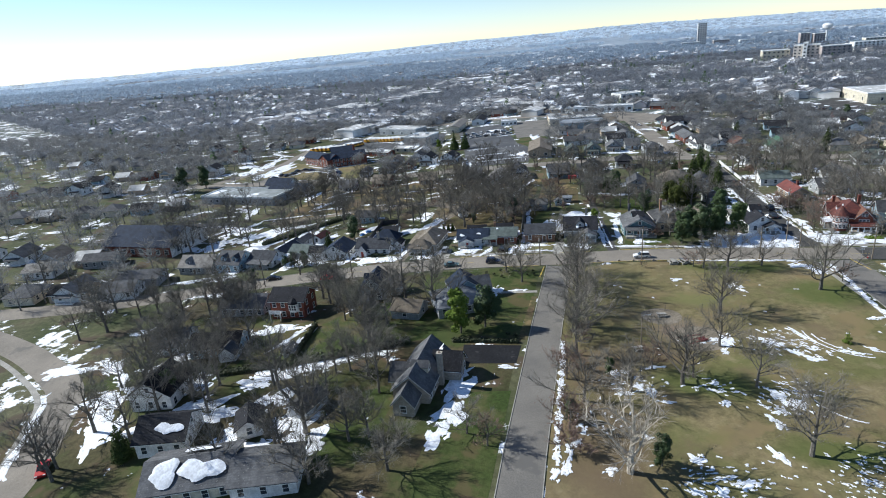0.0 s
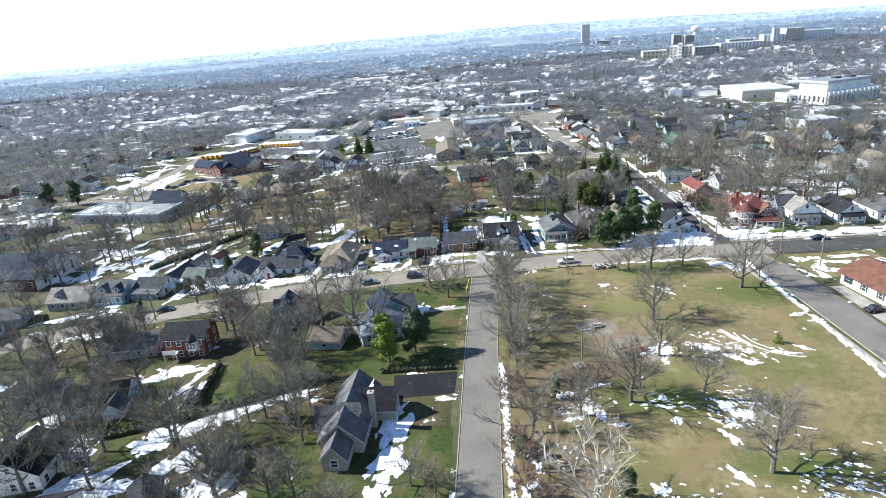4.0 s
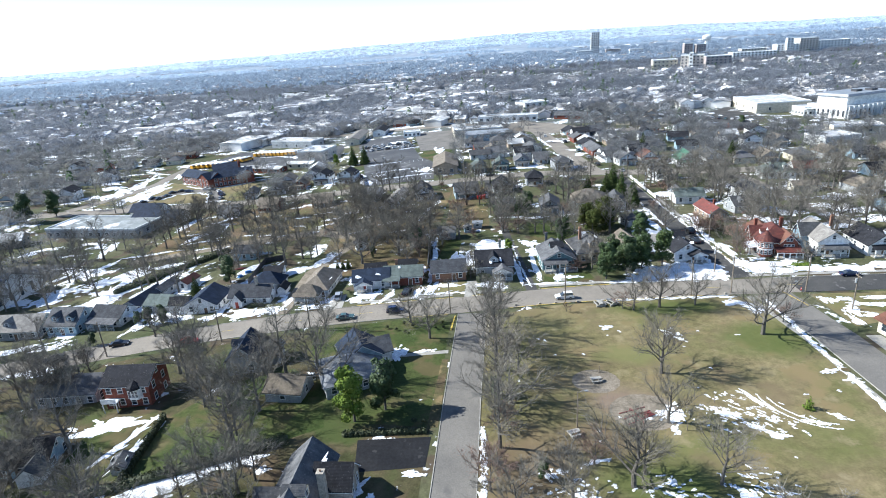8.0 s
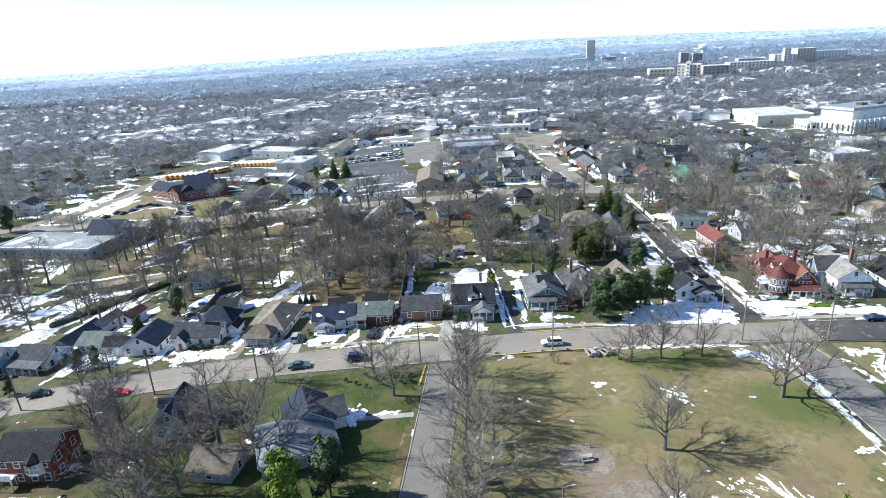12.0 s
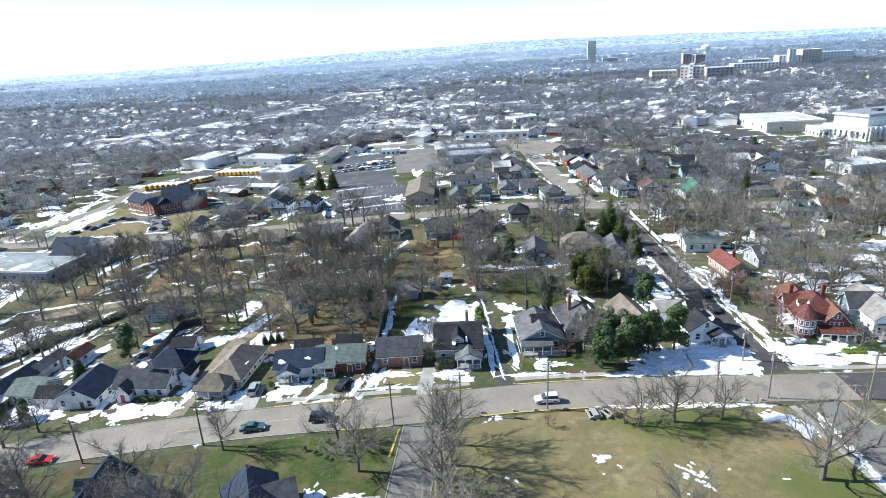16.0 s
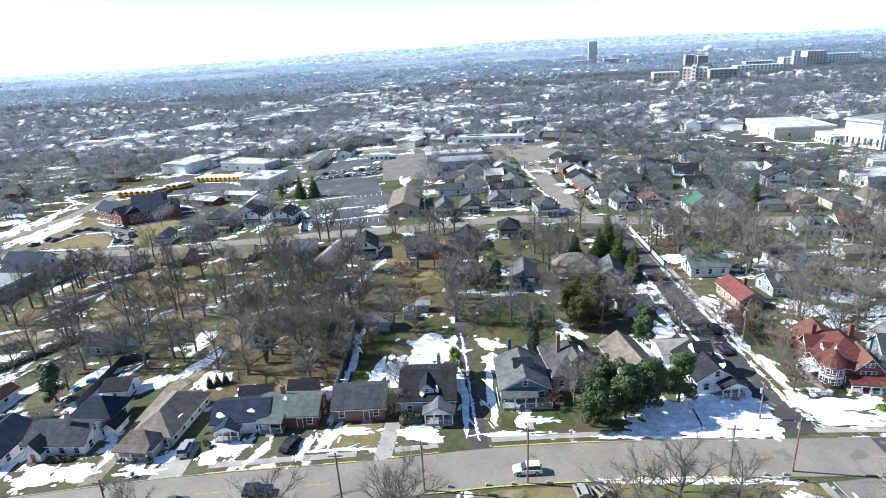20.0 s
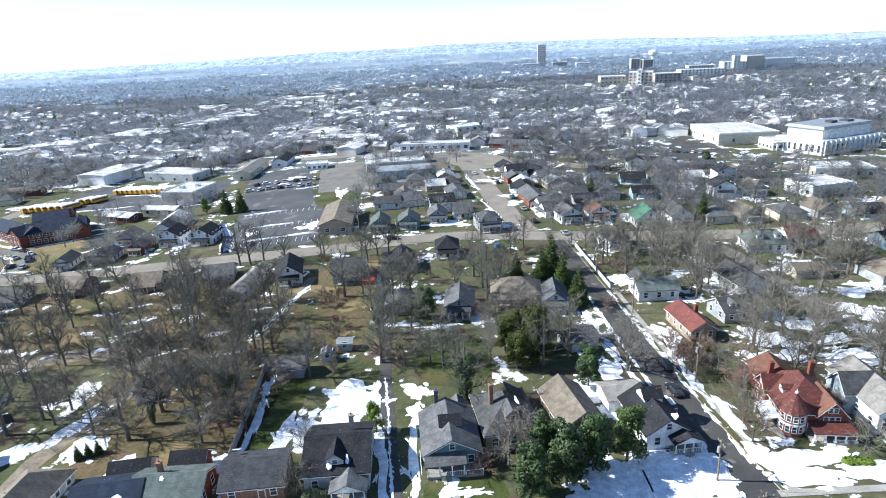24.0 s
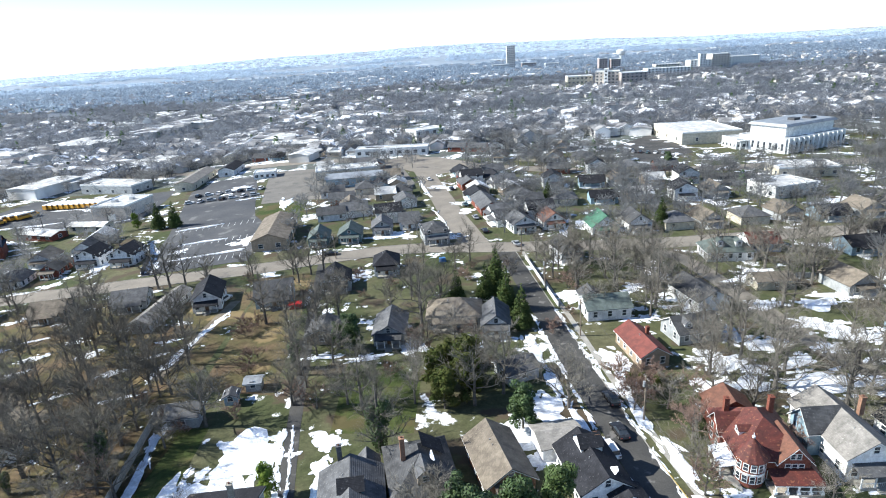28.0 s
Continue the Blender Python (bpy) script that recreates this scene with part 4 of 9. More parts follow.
snow_field("verge_snow", [(74, -2.6, 2.4, 1.0, 10), (79, -5.4, 3.0, 1.2, -10), (73.6, -8.4, 1.6, 2.0, 0), (84, -2.0, 3.4, 1.0, 0), (76.6, -11, 2.4, 1.0, -20), (88, -6, 3, 1.6, 0), (70.6, -2.4, 1.0, 1.6, 0), (71.6, -13, 0.8, 2.4, 0)], "patches of snow on the corner verge", rough=0.7, scraps=9)
snow_field("yard_snow", [(-61, -80, 2.6, 4, 0), (-54, -86, 2.6, 3, 20), (-101, -83, 3.0, 4, 20), (-80, -79, 6, 2.2, 14), (-71, -84, 2.4, 3.4, 0), (-104, -72, 4, 1.6, -40), (-64, -88, 3.4, 1.6, 10), (-120, -60, 6, 1.4, -36), (-90, -67, 2.4, 3, 20), (-112, -66, 3, 1.4, -40)], "melting snow between houses and the curved street", rough=0.8, scraps=12)
rnd = random.Random(31)
snow_field("yard_snow", [(rnd.uniform(-270, -118), rnd.uniform(-40, 128), rnd.uniform(3, 8), rnd.uniform(0.8, 2.2), rnd.choice((14, 14, 104, 60)) + rnd.uniform(-6, 6)) for _ in range(30)] + [(-115.4, 32, 2.6, 13, 4), (-110.6, 22, 1.2, 6, -6), (-151, 52, 1.6, 9, -22), (-130.4, 36, 1.8, 14, 2), (-133, 47, 5, 1.2, 50), (-141, 104, 2, 8, -10), (-126, 86, 1.2, 10, -24), (-121, 78, 5, 1, 20), (-84, 41, 4, 1.0, 20), (-80, 36, 1.0, 6, -14), (-168, 56, 6, 1.0, 10), (-160, 44, 1.0, 6, -20), (-90, 55, 4, 1.6, 8)], "snow along western drives and back yards", rough=0.7, scraps=6)
snow_field("wood_snow", [(rnd.uniform(-136, -30), rnd.uniform(62, 128), rnd.uniform(1.0, 3.4), rnd.uniform(0.4, 1.1), rnd.uniform(-20, 30)) for _ in range(30)], "scraps of snow on the floor of the wooded block", rough=0.8, scraps=6)
snow_field("school_snow", [(-196, 166, 4.5, 11, -8), (-198.6, 184, 3, 12, -4), (-191, 158, 2.4, 7, 24), (-201, 158, 3, 8, 14), (-194, 178, 3, 8, -30), (-178, 160, 0.9, 4.2, -24), (-170, 166, 5, 0.8, 6), (-160.5, 163.4, 4.6, 0.8, -34), (-153.4, 153, 0.8, 6, 20), (-150, 181, 9, 0.9, 27), (-172, 179, 7, 0.9, -32), (-216, 172, 5, 11, 16), (-228, 190, 8, 4, -30), (-240, 205, 10, 4, -30), (-214, 196, 3, 12, 0), (-146, 146, 5, 0.7, 0), (-170, 143.6, 9, 0.7, 4), (-110, 141.4, 9, 0.6, 0)], "thin snow over the lawns before the school", rough=0.7, scraps=9)
snow_field("lot_snow", [(-58, 155.5, 6, 0.9, 10), (-44, 158, 7, 0.9, 10), (-58, 174, 7, 0.8, 10), (-66, 196, 7, 0.8, 8), (-36, 222, 2.4, 9, 8), (-69, 152, 2.4, 7, 22), (-76, 172, 2.0, 8, 22), (-56, 240, 5, 0.8, 8), (-90, 160, 3, 6, 10), (-104, 158, 5, 2.4, 0), (-14, 196, 2, 6, 0), (10, 160, 4, 2, 0), (34, 155, 5, 2, 0), (33.4, 176, 0.6, 14, 7), (28.4, 232, 0.7, 18, 6)],
           "ploughed snow rows on the parking lot", rough=0.6, high=0.25)


# ---- houses ----
WINDOWS = {}
LITE = [False]


def window_meshes(w, h, trim):
    """A sash window: surround with sill and middle rail, and its two panes. It faces -y, centred on its sill line."""
    key = (w, h, trim)
    if key not in WINDOWS:
        f, g = Shape(), Shape()
        f.box(-w / 2 - 0.1, -w / 2, -0.07, 0.03, -0.02, h + 0.1).box(w / 2, w / 2 + 0.1, -0.07, 0.03, -0.02, h + 0.1)
        f.box(-w / 2, w / 2, -0.07, 0.03, h, h + 0.12).box(-w / 2 - 0.14, w / 2 + 0.14, -0.13, 0.03, -0.12, -0.02)
        f.box(-w / 2, w / 2, -0.055, 0.02, h / 2 - 0.035, h / 2 + 0.035)
        g.box(-w / 2, w / 2, -0.035, 0.01, 0.0, h / 2 - 0.035).box(-w / 2, w / 2, -0.035, 0.01, h / 2 + 0.035, h)
        WINDOWS[key] = f.mesh("window", trim), g.mesh("pane", "glass")
    return WINDOWS[key]


def lite_window(w, h):
    """A window whose frame and panes are one mesh, for houses far from the road."""
    key = (w, h)
    if key not in WINDOWS:
        s = Shape().box(-w / 2 - 0.1, w / 2 + 0.1, -0.05, 0.02, -0.1, h + 0.12)
        n = len(s.f)
        s.box(-w / 2, w / 2, -0.07, 0.0, 0.0, h / 2 - 0.035).box(-w / 2, w / 2, -0.07, 0.0, h / 2 + 0.035, h)
        me = s.mesh("window", "white_paint")
        me.materials.append(MATS["glass"])
        for i, f in enumerate(me.polygons):
            f.material_index = 1 if i >= n else 0
        WINDOWS[key] = me
    return WINDOWS[key]


def add_window(house, x, y, z, turn, w=0.95, h=1.4, trim="white_paint"):
    if LITE[0]:
        part("window", lite_window(w, h), None, house, at=pose(x, y, z, 0, 0, turn))
        return
    f, g = window_meshes(w, h, trim)
    ob = part("window", f, None, house, at=pose(x, y, z, 0, 0, turn))
    part("pane", g, None, ob)


def windows_along(house, x0, y0, x1, y1, zs, gap=2.6, w=0.95, h=1.4, trim="white_paint", skip=()):
    """Windows at even steps along a wall from one corner to the next (the wall's outside lies to the right of the way)."""
    a, b = Vector((x0, y0)), Vector((x1, y1))
    n = max(1, int((b - a).length / gap))
    turn = math.degrees(math.atan2(b.y - a.y, b.x - a.x))
    for z in zs:
        for k in range(n):
            if k not in skip:
                p = a + (b - a) * ((k + 0.5) / n)
                add_window(house, p.x, p.y, z, turn, w, h, trim)


def gable_walls(w, d, h, rise, along, x0=0.0, y0=0.0):
    """Walls of a block with pointed ends, the ridge along x or y, or no points where along is 'hip'."""
    s = Shape()
    x1, y1 = x0 + w, y0 + d
    if along == "hip":
        return s.box(x0, x1, y0, y1, -0.6, h)
    if along == "x":
        outline = [(y0, -0.6), (y1, -0.6), (y1, h), ((y0 + y1) / 2, h + rise), (y0, h)]
        lay = lambda u, z, e: (x0 if e == 0 else x1, u, z)
    else:
        outline = [(x0, -0.6), (x1, -0.6), (x1, h), ((x0 + x1) / 2, h + rise), (x0, h)]
        lay = lambda u, z, e: (u, y1 if e == 0 else y0, z)
    n = len(outline)
    s.v = [lay(u, z, 0) for u, z in outline] + [lay(u, z, 1) for u, z in outline]
    s.f = [tuple(reversed(range(n))), tuple(range(n, 2 * n))] + [(i, (i + 1) % n, n + (i + 1) % n, n + i) for i in range(n)]
    return s


def roof_shape(w, d, h, rise, along, over=0.45, thick=0.16, x0=0.0, y0=0.0):
    s = Shape()
    x1, y1 = x0 + w, y0 + d
    if along == "hip":
        k = min(w, d) / 2 + over
        e = h - rise * over / (min(w, d) / 2)
        a, b, c, q = (x0 - over, y0 - over, e), (x1 + over, y0 - over, e), (x1 + over, y1 + over, e), (x0 - over, y1 + over, e)
        if w >= d:
            r0, r1 = (x0 - over + k, (y0 + y1) / 2, h + rise), (x1 + over - k, (y0 + y1) / 2, h + rise)
            tops = [(a, b, r1, r0), (b, c, r1), (c, q, r0, r1), (q, a, r0)]
        else:
            r0, r1 = ((x0 + x1) / 2, y0 - over + k, h + rise), ((x0 + x1) / 2, y1 + over - k, h + rise)
            tops = [(a, b, r0), (b, c, r1, r0), (c, q, r1), (q, a, r0, r1)]
        for t in tops:
            s.face(*t)
        low = [(p[0], p[1], p[2] - thick) for p in (a, b, c, q)]
        for i, p in enumerate((a, b, c, q)):
            o = (a, b, c, q)[(i + 1) % 4]
            s.face(low[i], low[(i + 1) % 4], o, p)
        s.face(*reversed(low))
        return s
    if along == "x":
        e, m = h + thick - rise * over / (d / 2), (y0 + y1) / 2
        top = h + rise + thick
        s.slab((x0 - over, y0 - over, e), (x1 + over, y0 - over, e), (x1 + over, m, top), (x0 - over, m, top), thick)
        s.slab((x0 - over, m, top), (x1 + over, m, top), (x1 + over, y1 + over, e), (x0 - over, y1 + over, e), thick)
    else:
        e, m = h + thick - rise * over / (w / 2), (x0 + x1) / 2
        top = h + rise + thick
        s.slab((x0 - over, y0 - over, e), (m, y0 - over, top), (m, y1 + over, top), (x0 - over, y1 + over, e), thick)
        s.slab((m, y0 - over, top), (x1 + over, y0 - over, e), (x1 + over, y1 + over, e), (m, y1 + over, top), thick)
    return s


class Pieces:
    """Like Shape, but every box or slab becomes a shape of its own."""

    def __init__(self):
        self.all = []

    def box(self, *a):
        self.all.append(Shape().box(*a))
        return self

    def slab(self, *a):
        self.all.append(Shape().slab(*a))
        return self


def fascia(w, d, h, rise, along, over=0.45, x0=0.0, y0=0.0):
    """White boards under the roof's rim: along the gables and the eaves."""
    s = Pieces()
    x1, y1 = x0 + w, y0 + d
    t = 0.05
    if along == "hip":
        e = h - rise * over / (min(w, d) / 2) - 0.17
        o = over - 0.06
        s.box(x0 - o, x1 + o, y0 - o - t, y0 - o, e - 0.16, e).box(x0 - o, x1 + o, y1 + o, y1 + o + t, e - 0.16, e)
        s.box(x0 - o - t, x0 - o, y0 - o, y1 + o, e - 0.16, e).box(x1 + o, x1 + o + t, y0 - o, y1 + o, e - 0.16, e)
        return s
    if along == "x":
        e = h - rise * over / (d / 2)
        m = (y0 + y1) / 2
        for x in (x0 - over + 0.02, x1 + over - 0.07):
            s.slab((x, y0 - over, e), (x + t, y0 - over, e), (x + t, m, h + rise), (x, m, h + rise), 0.2)
            s.slab((x, m, h + rise), (x + t, m, h + rise), (x + t, y1 + over, e), (x, y1 + over, e), 0.2)
        s.box(x0 - over, x1 + over, y0 - over + 0.01, y0 - over + 0.06, e - 0.16, e - 0.01).box(x0 - over, x1 + over, y1 + over - 0.06, y1 + over - 0.01, e - 0.16, e - 0.01)
    else:
        e = h - rise * over / (w / 2)
        m = (x0 + x1) / 2
        for y in (y0 - over + 0.02, y1 + over - 0.07):
            s.slab((x0 - over, y, e), (m, y, h + rise), (m, y + t, h + rise), (x0 - over, y + t, e), 0.2)
            s.slab((m, y, h + rise), (x1 + over, y, e), (x1 + over, y + t, e), (m, y + t, h + rise), 0.2)
        s.box(x0 - over + 0.01, x0 - over + 0.06, y0 - over, y1 + over, e - 0.16, e - 0.01).box(x1 + over - 0.06, x1 + over - 0.01, y0 - over, y1 + over, e - 0.16, e - 0.01)
    return s


def block(house, w, d, h, rise, along, wall, roof, x0=0.0, y0=0.0, over=0.45, trim="white_paint"):
    """One wing of a house: walls, roof and rim boards."""
    part("wall", gable_walls(w, d, h, rise, along, x0, y0), wall, house)
    part("roof", roof_shape(w, d, h, rise, along, over, 0.16, x0, y0), roof, house)
    if not LITE[0]:
        for s in fascia(w, d, h, rise, along, over, x0, y0).all:
            part("fascia", s, trim, house)


def porch(house, x0, x1, depth, h, roof, trim="white_paint", y=0.0, gable=False, posts=4, floor="concrete", rail=True):
    """A front porch: floor, posts, railing, steps and a low roof."""
    part("porch_floor", Shape().box(x0, x1, y - depth, y - 0.003, -0.5, 0.42), floor, house)
    if gable:
        rise = (x1 - x0) * 0.24
        part("porch_roof", roof_shape(x1 - x0, depth + 0.9, h, rise, "y", 0.35, 0.14, x0, y - depth), roof, house)
        part("porch_gable", Shape().face((x0, y - depth + 0.02, h), (x1, y - depth + 0.02, h), ((x0 + x1) / 2, y - depth + 0.02, h + rise)).box(x0, x1, y - depth, y - depth + 0.15, h - 0.28, h), trim, house)
    else:
        s = Shape().slab((x0 - 0.3, y - depth - 0.3, h), (x1 + 0.3, y - depth - 0.3, h), (x1 + 0.3, y + 0.02, h + 0.7), (x0 - 0.3, y + 0.02, h + 0.7), 0.14)
        part("porch_roof", s, roof, house)
        part("porch_beam", Shape().box(x0, x1, y - depth, y - depth + 0.14, h - 0.3, h - 0.08), trim, house)
    for k in range(posts):
        x = x0 + 0.12 + (x1 - x0 - 0.24) * k / (posts - 1)
        part("post", Shape().box(x - 0.09, x + 0.09, y - depth + 0.03, y - depth + 0.21, 0.42, h - 0.1).box(x - 0.14, x + 0.14, y - depth - 0.02, y - depth + 0.26, 0.42, 0.62), trim, house)
    if rail:
        r = Shape().box(x0, x1, y - depth + 0.08, y - depth + 0.15, 1.15, 1.23)
        for k in range(int((x1 - x0) / 0.3)):
            r.box(x0 + 0.15 + k * 0.3, x0 + 0.19 + k * 0.3, y - depth + 0.1, y - depth + 0.13, 0.42, 1.15)
        part("railing", r, trim, house)
    m = (x0 + x1) / 2
    st = Shape()
    for k in range(3):
        st.box(m - 0.8, m + 0.8, y - depth - 0.3 * (3 - k), y - depth - 0.3 * (2 - k) - 0.004, -0.5, 0.12 + 0.12 * k)
    part("steps", st, floor, house)


def chimney(house, x, y, z0, z1, mat="brown_brick", size=0.7):
    c = part("chimney", Shape().box(x - size / 2, x + size / 2, y - size / 2, y + size / 2, z0, z1).box(x - size / 2 - 0.08, x + size / 2 + 0.08, y - size / 2 - 0.08, y + size / 2 + 0.08, z1, z1 + 0.14), mat, house)
    part("flue", Shape().tube([(x, y, z1 + 0.1), (x, y, z1 + 0.4)], [0.13, 0.13], 8), "roof_orange", c)


def door(house, x, y, z=0.0, turn=0.0, mat="door_wood", w=0.95):
    d = part("door", Shape().box(-w / 2, w / 2, -0.06, 0.02, 0, 2.05), mat, house, at=pose(x, y, z, 0, 0, turn))
    part("door_frame", Shape().box(-w / 2 - 0.12, -w / 2, -0.09, 0.02, 0, 2.15).box(w / 2, w / 2 + 0.12, -0.09, 0.02, 0, 2.15).box(-w / 2, w / 2, -0.09, 0.02, 2.05, 2.17), "white_paint", d)
    part("handle", Shape().box(w / 2 - 0.16, w / 2 - 0.08, -0.12, -0.06, 1.0, 1.1), "rim", d)


def dormer(house, x, y, z, w, h, depth, wall, roof, turn=0.0):
    """A small gabled dormer that looks out of a roof to -y."""
    at = pose(x, y, z, 0, 0, turn)
    rise = w * 0.42
    d = part("dormer", gable_walls(w, depth, h, rise, "y", -w / 2, 0), wall, house, at=at)
    part("dormer_roof", roof_shape(w, depth, h, rise, "y", 0.2, 0.1, -w / 2, 0), roof, d)
    f, g = window_meshes(min(0.8, w * 0.5), h * 0.7, "white_paint")
    part("window", f, None, d, at=pose(0, -0.003, h * 0.25))
    part("pane", g, None, d, at=pose(0, -0.003, h * 0.25))


def roof_snow(house, x, y, z, rx, ry, slope, turn=0.0, seed=0):
    """A leftover of snow on a roof plane that rises by slope along the patch's own +y."""
    rnd = random.Random(seed + 5)
    n, s = 26, Shape()
    ring, ph = [], [rnd.uniform(0, 6.28) for _ in range(4)]
    for k in range(n):
        a = 2 * math.pi * k / n
        r = 0.95 + 0.2 * math.sin(2 * a + ph[0]) + 0.13 * math.sin(3 * a + ph[1]) + 0.09 * math.sin(5 * a + ph[2]) + rnd.uniform(-0.05, 0.05)
        ring.append((rx * r * math.cos(a), ry * r * math.sin(a)))
    s.v = [(u, v, v * slope + 0.02) for u, v in ring] + [(u * 0.75, v * 0.75, v * 0.75 * slope + 0.1) for u, v in ring]
    s.f = [(k, (k + 1) % n, n + (k + 1) % n, n + k) for k in range(n)] + [tuple(n + k for k in range(n))]
    part("roof_snow", s, "snow", house, "melting snow left on the roof", at=pose(x, y, z, 0, 0, turn))


def house(x, y, turn, w, d, h, rise, along, wall, roof, label, gap=2.6, trim="white_paint", door_mat="door_wood", door_x=None, chim=None, name="house", front=True, over=0.45, skip=(), chim_mat="brown_brick"):
    """A house with its front-left corner at (x, y): walls, roof, rims, windows all round, a front door and maybe a chimney."""
    ob = thing(name, x, y, turn, label, name.replace("_", " "))
    h, rise = h * 0.9 if h > 3 else h, rise * 0.86
    ob.location.z = min(gz(x), gz(x + w * math.cos(radians(turn)))) 
    block(ob, w, d, h, rise, along, wall, roof, over=over, trim=trim)
    zs = [1.0] if h < 4.4 else [1.0, 3.7]
    if front:
        windows_along(ob, 0, 0, w, 0, zs, gap, trim=trim, skip=skip)
    windows_along(ob, w, 0, w, d, zs, gap + 0.5, trim=trim)
    if name == "far_house":
        return ob
    windows_along(ob, 0, d, 0, 0, zs, gap + 0.5, trim=trim)
    if along == "y" and rise > 1.9:
        add_window(ob, w / 2, 0, h + rise * 0.22, 0, 0.8, 1.1, trim)
    if along == "x" and rise > 1.9:
        add_window(ob, w, d / 2, h + rise * 0.22, 90, 0.8, 1.1, trim)
        add_window(ob, 0, d / 2, h + rise * 0.22, -90, 0.8, 1.1, trim)
    if door_x is not None:
        door(ob, door_x, -0.004, 0.0, 0, door_mat)
    if chim:
        chimney(ob, *chim, mat=chim_mat)
    # small vent pipes that stand on the back slope
    rnd = random.Random(int(x * 7 + y * 3))
    for _ in range(2):
        u = rnd.uniform(0.25, 0.75)
        if along == "x":
            vx, vy, vz = w * u, d * 0.62, h + rise * 0.76
        else:
            vx, vy, vz = w * 0.38, d * u, h + rise * 0.76
        part("vent_pipe", Shape().tube([(vx, vy, vz - 0.3), (vx, vy, vz + 0.45)], [0.06, 0.06], 6), "galvanised", ob)
    return ob


# the row on the north side of the main road
o = house(-25, 17.2, 4, 9.6, 8.5, 2.9, 2.3, "x", "brown_brick", "roof_ash", "brick bungalow with grey shingles and white trim", door_x=6.2, skip=(1,))
part("stoop", Shape().box(5.2, 7.2, -1.4, -0.004, -0.5, 0.05), "concrete", o)
roof_snow(o, 1.2, 7.2, 4.6, 0.9, 0.35, -0.54, 0, 1)

o = house(-38.6, 15.6, 1, 10.8, 7.6, 2.9, 2.1, "x", "red_brick", "roof_green", "low brick cottage with grey-green shingle roof and porch", door_x=7.6, skip=(1, 2), chim=(3.4, 5.0, 3.5, 6.0))
block(o, 5.4, 3.6, 2.7, 1.4, "x", "red_brick", "roof_black", 3.2, 8.3)
porch(o, 0.3, 4.6, 1.8, 2.5, "roof_green", posts=3)
roof_snow(o, 2.2, 2.0, 3.9, 1.3, 0.3, 0.5, 0, 3)
roof_snow(o, 4.4, 3.0, 4.5, 0.4, 0.4, 0.5, 0, 4)

o = house(-46.8, 13.6, 7, 10.0, 8.0, 3.0, 2.2, "x", "white_siding", "roof_slate", "white clapboard cottage with gabled porch", door_x=3.2, door_mat="door_red", skip=(0, 1))
porch(o, 0.8, 5.2, 2.0, 2.5, "roof_slate", gable=True, posts=4)
block(o, 6.0, 4.0, 2.6, 1.6, "x", "white_siding", "roof_black", 3.0, 8.1)
roof_snow(o, 1.4, 1.2, 3.75, 0.9, 0.5, 0.5, 0, 5)
roof_snow(o, 7.0, 1.6, 3.95, 0.7, 0.4, 0.5, 0, 6)

o = house(-61.6, 12.0, -4, 7.8, 14.0, 3.2, 3.0, "hip", "grey_siding", "roof_brown", "long grey house with a brown hipped roof", door_x=6.6, gap=2.2)
block(o, 6.6, 4.0, 2.9, 2.0, "hip", "grey_siding", "roof_brown", -0.4, -3.4)
porch(o, -0.4, 5.8, 1.0, 2.5, "roof_brown", posts=3, y=-3.42, rail=True)
roof_snow(o, 7.8, 4.0, 4.2, 0.5, 0.4, -0.5, 90, 6)

o = house(-81.8, 10.8, -1, 11.6, 7.6, 3.2, 2.6, "x", "white_siding", "roof_ash", "white clapboard house with red gabled entry", chim=(7.2, 3.4, 5.0, 7.4), chim_mat="stone", skip=(0,))
block(o, 8.8, 6.8, 3.4, 2.6, "hip", "white_siding", "roof_slate", 3.2, 7.7)
windows_along(o, 12.0, 9.6, 12.0, 14.4, [1.0], 2.4)
block(o, 2.8, 2.6, 2.4, 1.9, "y", "white_siding", "roof_ash", 1.4, -1.6, 0.3)
door(o, 2.8, -1.605, 0, 0, "door_red")
block(o, 2.4, 4.2, 2.6, 1.0, "y", "white_siding", "roof_black", 12.02, 5.2, 0.3)

o = house(-93.2, 8.0, 0, 8.8, 9.6, 3.4, 2.8, "y", "white_siding", "roof_slate", "white house with steep dark shingle roof", door_x=5.6, skip=(1,))
block(o, 5.4, 4.0, 2.7, 1.6, "x", "white_siding", "roof_black", -5.45, 1.0, 0.3)
house(-78, 28.4, 4, 5.4, 5.2, 2.5, 1.4, "x", "white_siding", "roof_black", "small white garage with a black roof", gap=6, name="garage")

o = house(-12.4, 18.6, 2, 10.2, 12.5, 4.0, 3.0, "x", "grey_siding", "roof_black", "dark weathered house with broad black roof", skip=(1, 2, 3), chim=(7.2, 8.2, 6.0, 8.4), chim_mat="stone")
porch(o, 4.6, 9.8, 3.2, 2.7, "roof_grey", gable=True, posts=4)
door(o, 7.2, -0.004, 0.4)
dormer(o, 5.0, 1.2, 4.2, 2.6, 1.0, 4.0, "grey_siding", "roof_black")
roof_snow(o, 4.2, 1.0, 4.5, 0.4, 1.0, 0.48, 0, 9)
roof_snow(o, 6.9, 1.5, 4.8, 0.25, 0.9, 0.48, 0, 11)

o = house(6.6, 22.4, 4, 9.2, 11.5, 3.6, 2.9, "y", "teal_siding", "roof_grey", "dark teal bungalow with a white-trimmed front gable", door_x=4.4, skip=(1,), chim=(3.0, 12.0, 3.6, 7.4), chim_mat="roof_grey")
porch(o, 0.2, 6.4, 2.2, 2.7, "roof_grey", posts=4)
part("deck", Shape().box(6.5, 9.4, -2.4, -0.01, -0.5, 0.5), "fence_wood", o)
